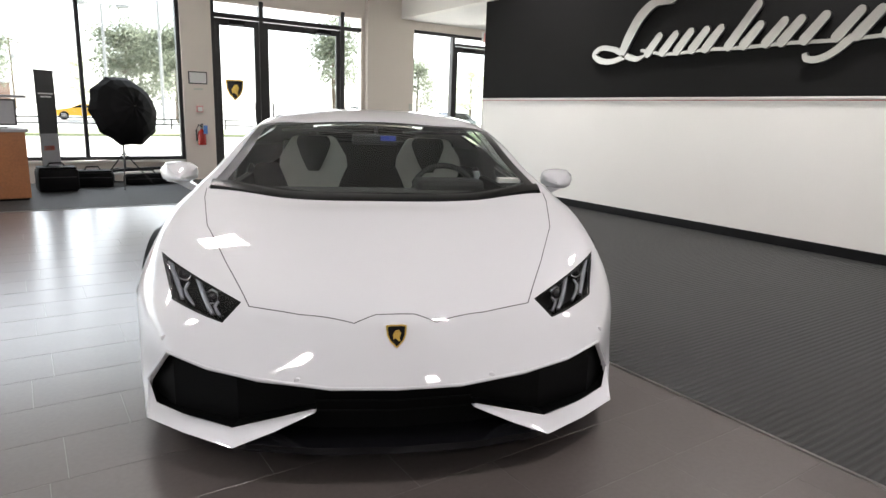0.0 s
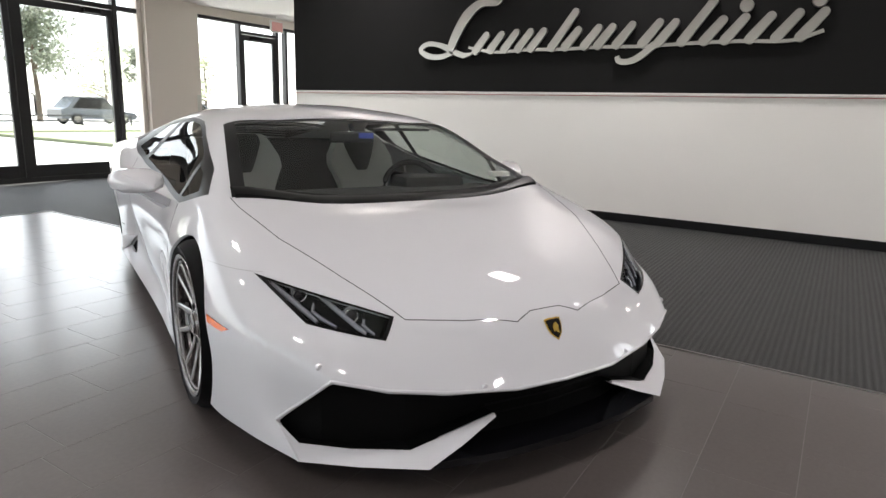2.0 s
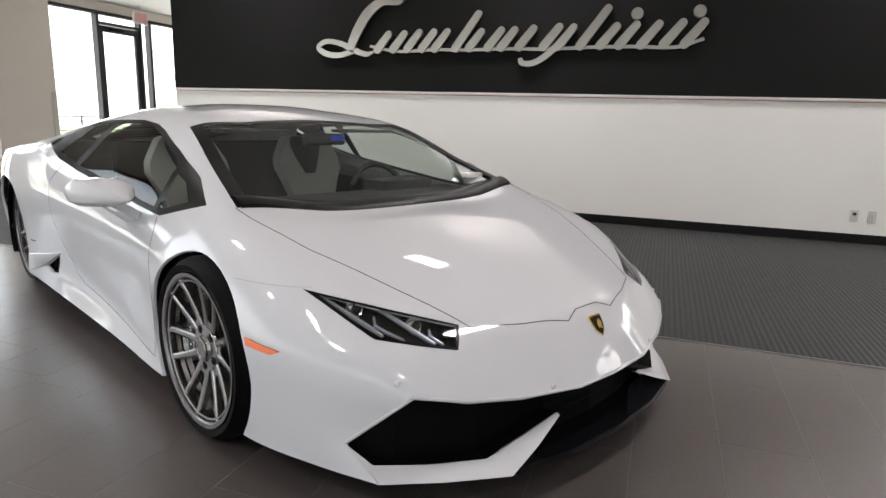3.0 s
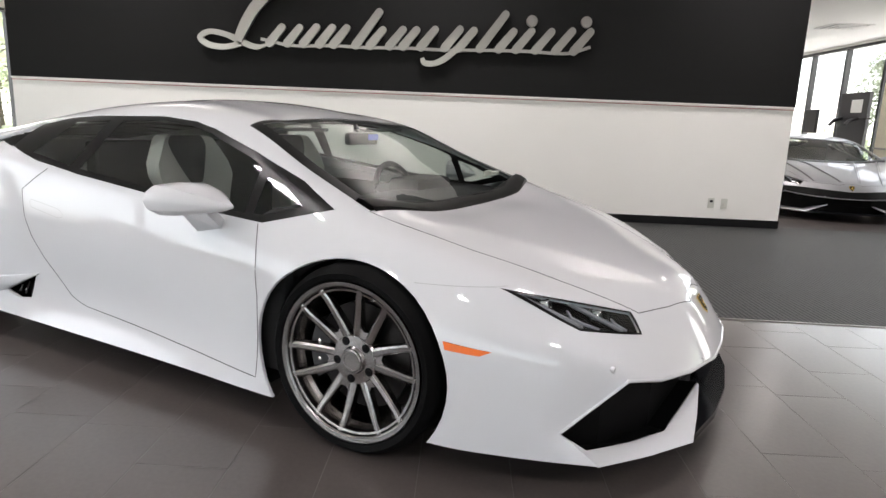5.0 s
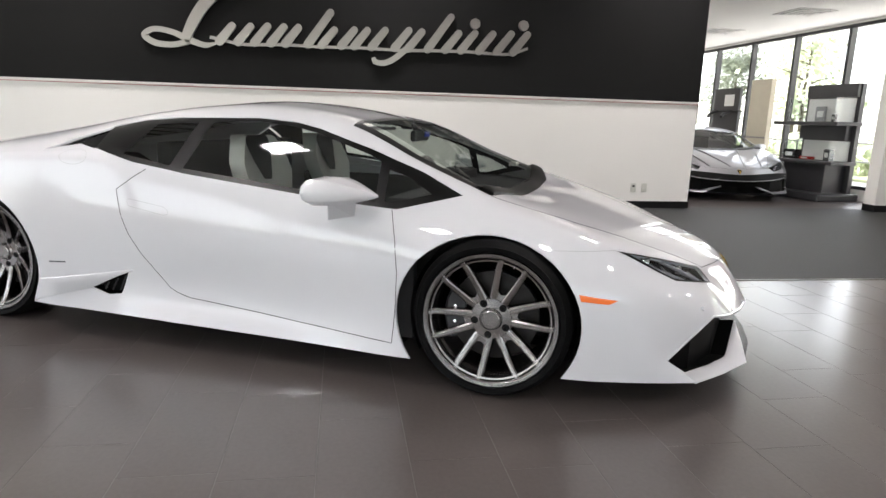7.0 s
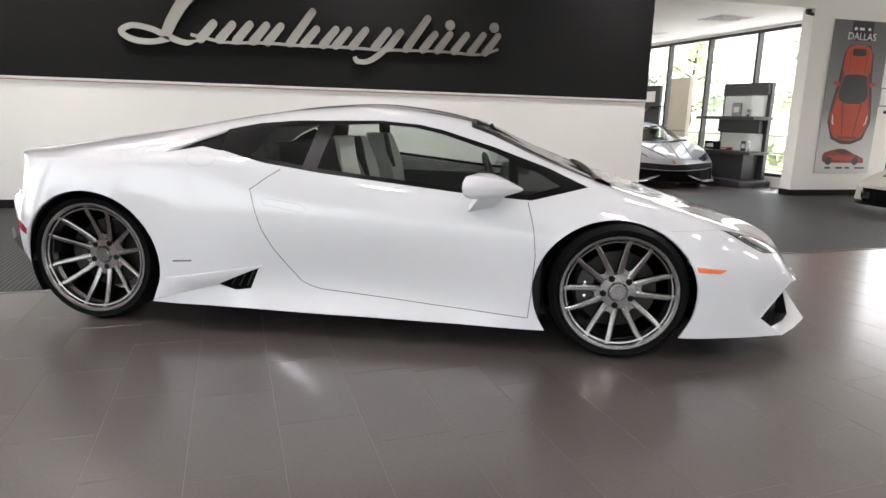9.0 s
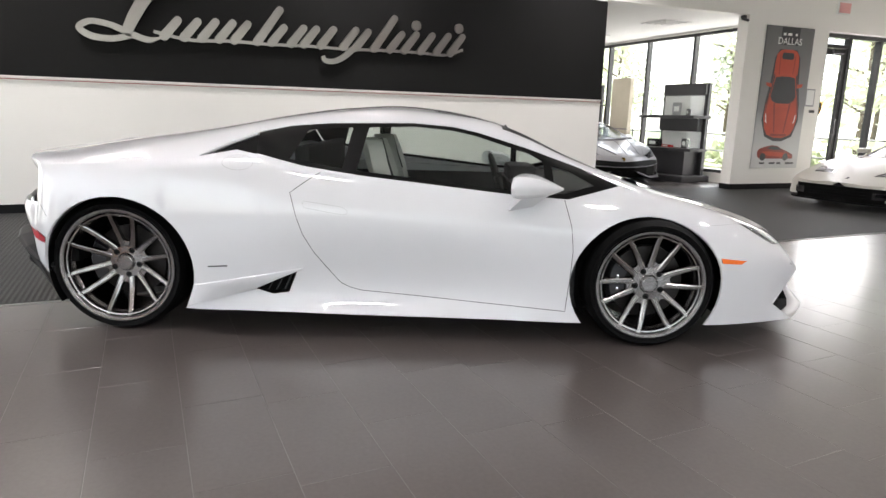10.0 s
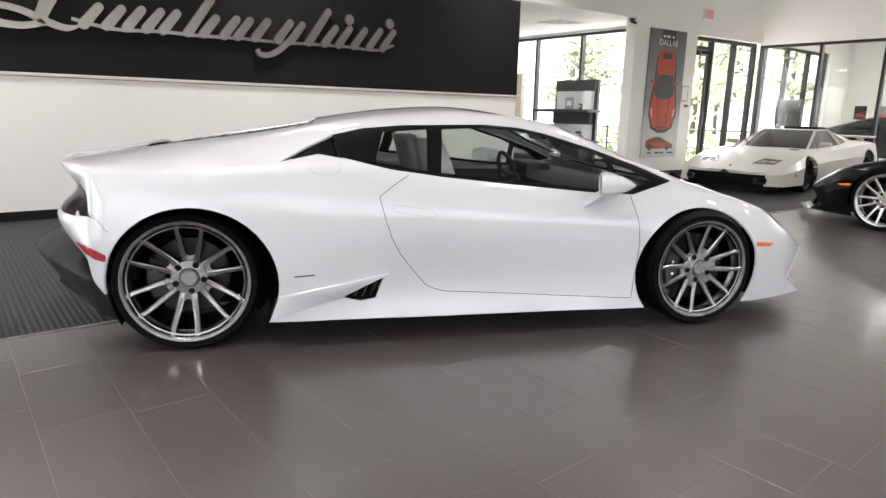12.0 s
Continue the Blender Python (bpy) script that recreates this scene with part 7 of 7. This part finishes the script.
def road_car(label, at, paint, high=1.45, long=4.5, group="parked cars"):
    """A far parked car: body with bonnet and cabin, glass band, four wheels."""
    ob = thing("parked_car", label, "car", at, group)
    h, n = high, long / 2
    prof = [(-n, .45), (-n + .05, .72), (-n * .45, .92), (-n * .12, h), (n * .55, h), (n * .85, 1.0), (n, .90), (n, .35), (-n + .1, .3)]
    part("body", prism(prof, "y", -.85, .85), paint, ob)
    for s in (-.86, .852):
        part("side_window", prism([(-n * .40, .95), (-n * .12, h - .07), (n * .50, h - .07), (n * .72, 1.0)], "y", s, s + .008), GLOSS_BLACK, ob)
        for x in (-n * .62, n * .62):
            w = part("wheel", lathe([(0, s - .02), (.33, s - .02), (.34, s + .02), (.34, s + .05), (0, s + .05)], "y", 20, (x, 0, .33)), TYRE, ob)
            part("rim", lathe([(0, s - .03), (.2, s - .03), (.21, s + .06), (0, s + .06)], "y", 16, (x, 0, .33)), FORGED, w)
    part("bumper", box(-n - .04, -n + .06, -.8, .8, .35, .6, .03), DARK_GREY, ob)
    return ob


road_car("yellow parked car beyond the fence", pose(3.3, 57, -.21), YELLOW, 1.25, 4.6)
road_car("grey parked estate car beyond the fence", pose(20.5, 39.5, -.21, 0, 0, 180), SUV_GREY, 1.7, 4.8)
road_car("white parked van beyond the fence", pose(-4.5, 60, -.21), SUV_WHITE, 1.9, 5.2)
road_car("dark parked car beyond the fence", pose(28.5, 41.5, -.21), SUV_GREY, 1.5, 4.6)

# the next showroom behind the glazed partition
for x, y, paint, lab in ((1.6, -13.4, PAINT_BLACK, "glossy black car in the next showroom"), (-2.2, -13.0, PAINT_BLACK, "black car in the next showroom")):
    road_car(lab, pose(x, y, 0, 0, 0, 20), paint, 1.2, 4.4, "cars next door")
FAN_GREY = material("grey_fan_enamel", (0.075, 0.078, 0.080), 0.35, metal=0.5, vary=0.12, fine=120, bump=0.02)
fan = thing("drum_fan", "large grey drum fan on a stand", "fan", pose(3.80, -11.2, 0, 0, 0, -72))
part("drum", lathe([(.27, -.24), (.30, -.24), (.30, -.20), (.285, -.19), (.285, .19), (.30, .20), (.30, .24), (.27, .24), (.265, 0)], "y", 36, (0, 0, 1.25), True), FAN_GREY, fan, "grey round drum", True)
for r in (.07, .14, .20):
    part("guard_ring", tube([(r * math.cos(k * math.tau / 24), -.235, 1.25 + r * math.sin(k * math.tau / 24)) for k in range(24)], .008, 6, True), POLE_GREY, fan)
part("motor", lathe([(0, -.09), (.09, -.08), (.09, .10), (0, .10)], "y", 20, (0, 0, 1.25)), DARK_GREY, fan)
for k in range(4):
    part("blade", prism([(-.04, .06), (.05, .06), (.08, .22), (-.03, .22)], "y", -.02, .0), DARK_GREY, fan).matrix_local = pose(0, 0, 1.25, 0, 90 * k)
part("stand", tube([(-.27, 0, 1.25), (-.29, 0, .85), (-.25, 0, .05), (.25, 0, .05), (.29, 0, .85), (.27, 0, 1.25)], .02, 8), POLE_GREY, fan)
cnt = thing("service_counter", "white service counter in the next showroom", "counter", pose(-.6, -14.8, 0))
part("front_panel", box(-3.2, 3.2, 0, .5, 0, 1.02, .01), SUV_WHITE, cnt)
part("top", box(-3.3, 3.3, -.05, .6, 1.02, 1.06, .01), GREY_PRINT, cnt)
for x in (-1.6, .2, 1.5):
    mt = thing("counter_monitor", "dark monitor on the service counter", "monitor", pose(x, -14.6, 1.06), "counter monitors")
    part("case", box(-.26, .26, 0, .04, .08, .42, .008), DARK_PRINT, mt)
    part("foot", box(-.1, .1, -.05, .12, 0, .015), DARK_GREY, mt)
    part("neck", box(-.025, .025, .01, .03, .015, .1), DARK_GREY, mt)
for x, mat, lab in ((3.72, DARK_PRINT, "dark framed picture on the far wall"), (3.25, GREY_PRINT, "grey framed picture on the far wall")):
    pf = thing("wall_picture", lab, "picture", pose(x, -15.2, 1.32), "pictures on the far wall")
    part("frame", box(-.17, .17, .001, .025, -.20, .20, .004), PAPER, pf)
    part("sheet", box(-.14, .14, .026, .029, -.17, .17), mat, pf)
    part("printed_band", box(-.10, .08, .0295, .031, -.10, -.02), ORANGE_PRINT, pf)
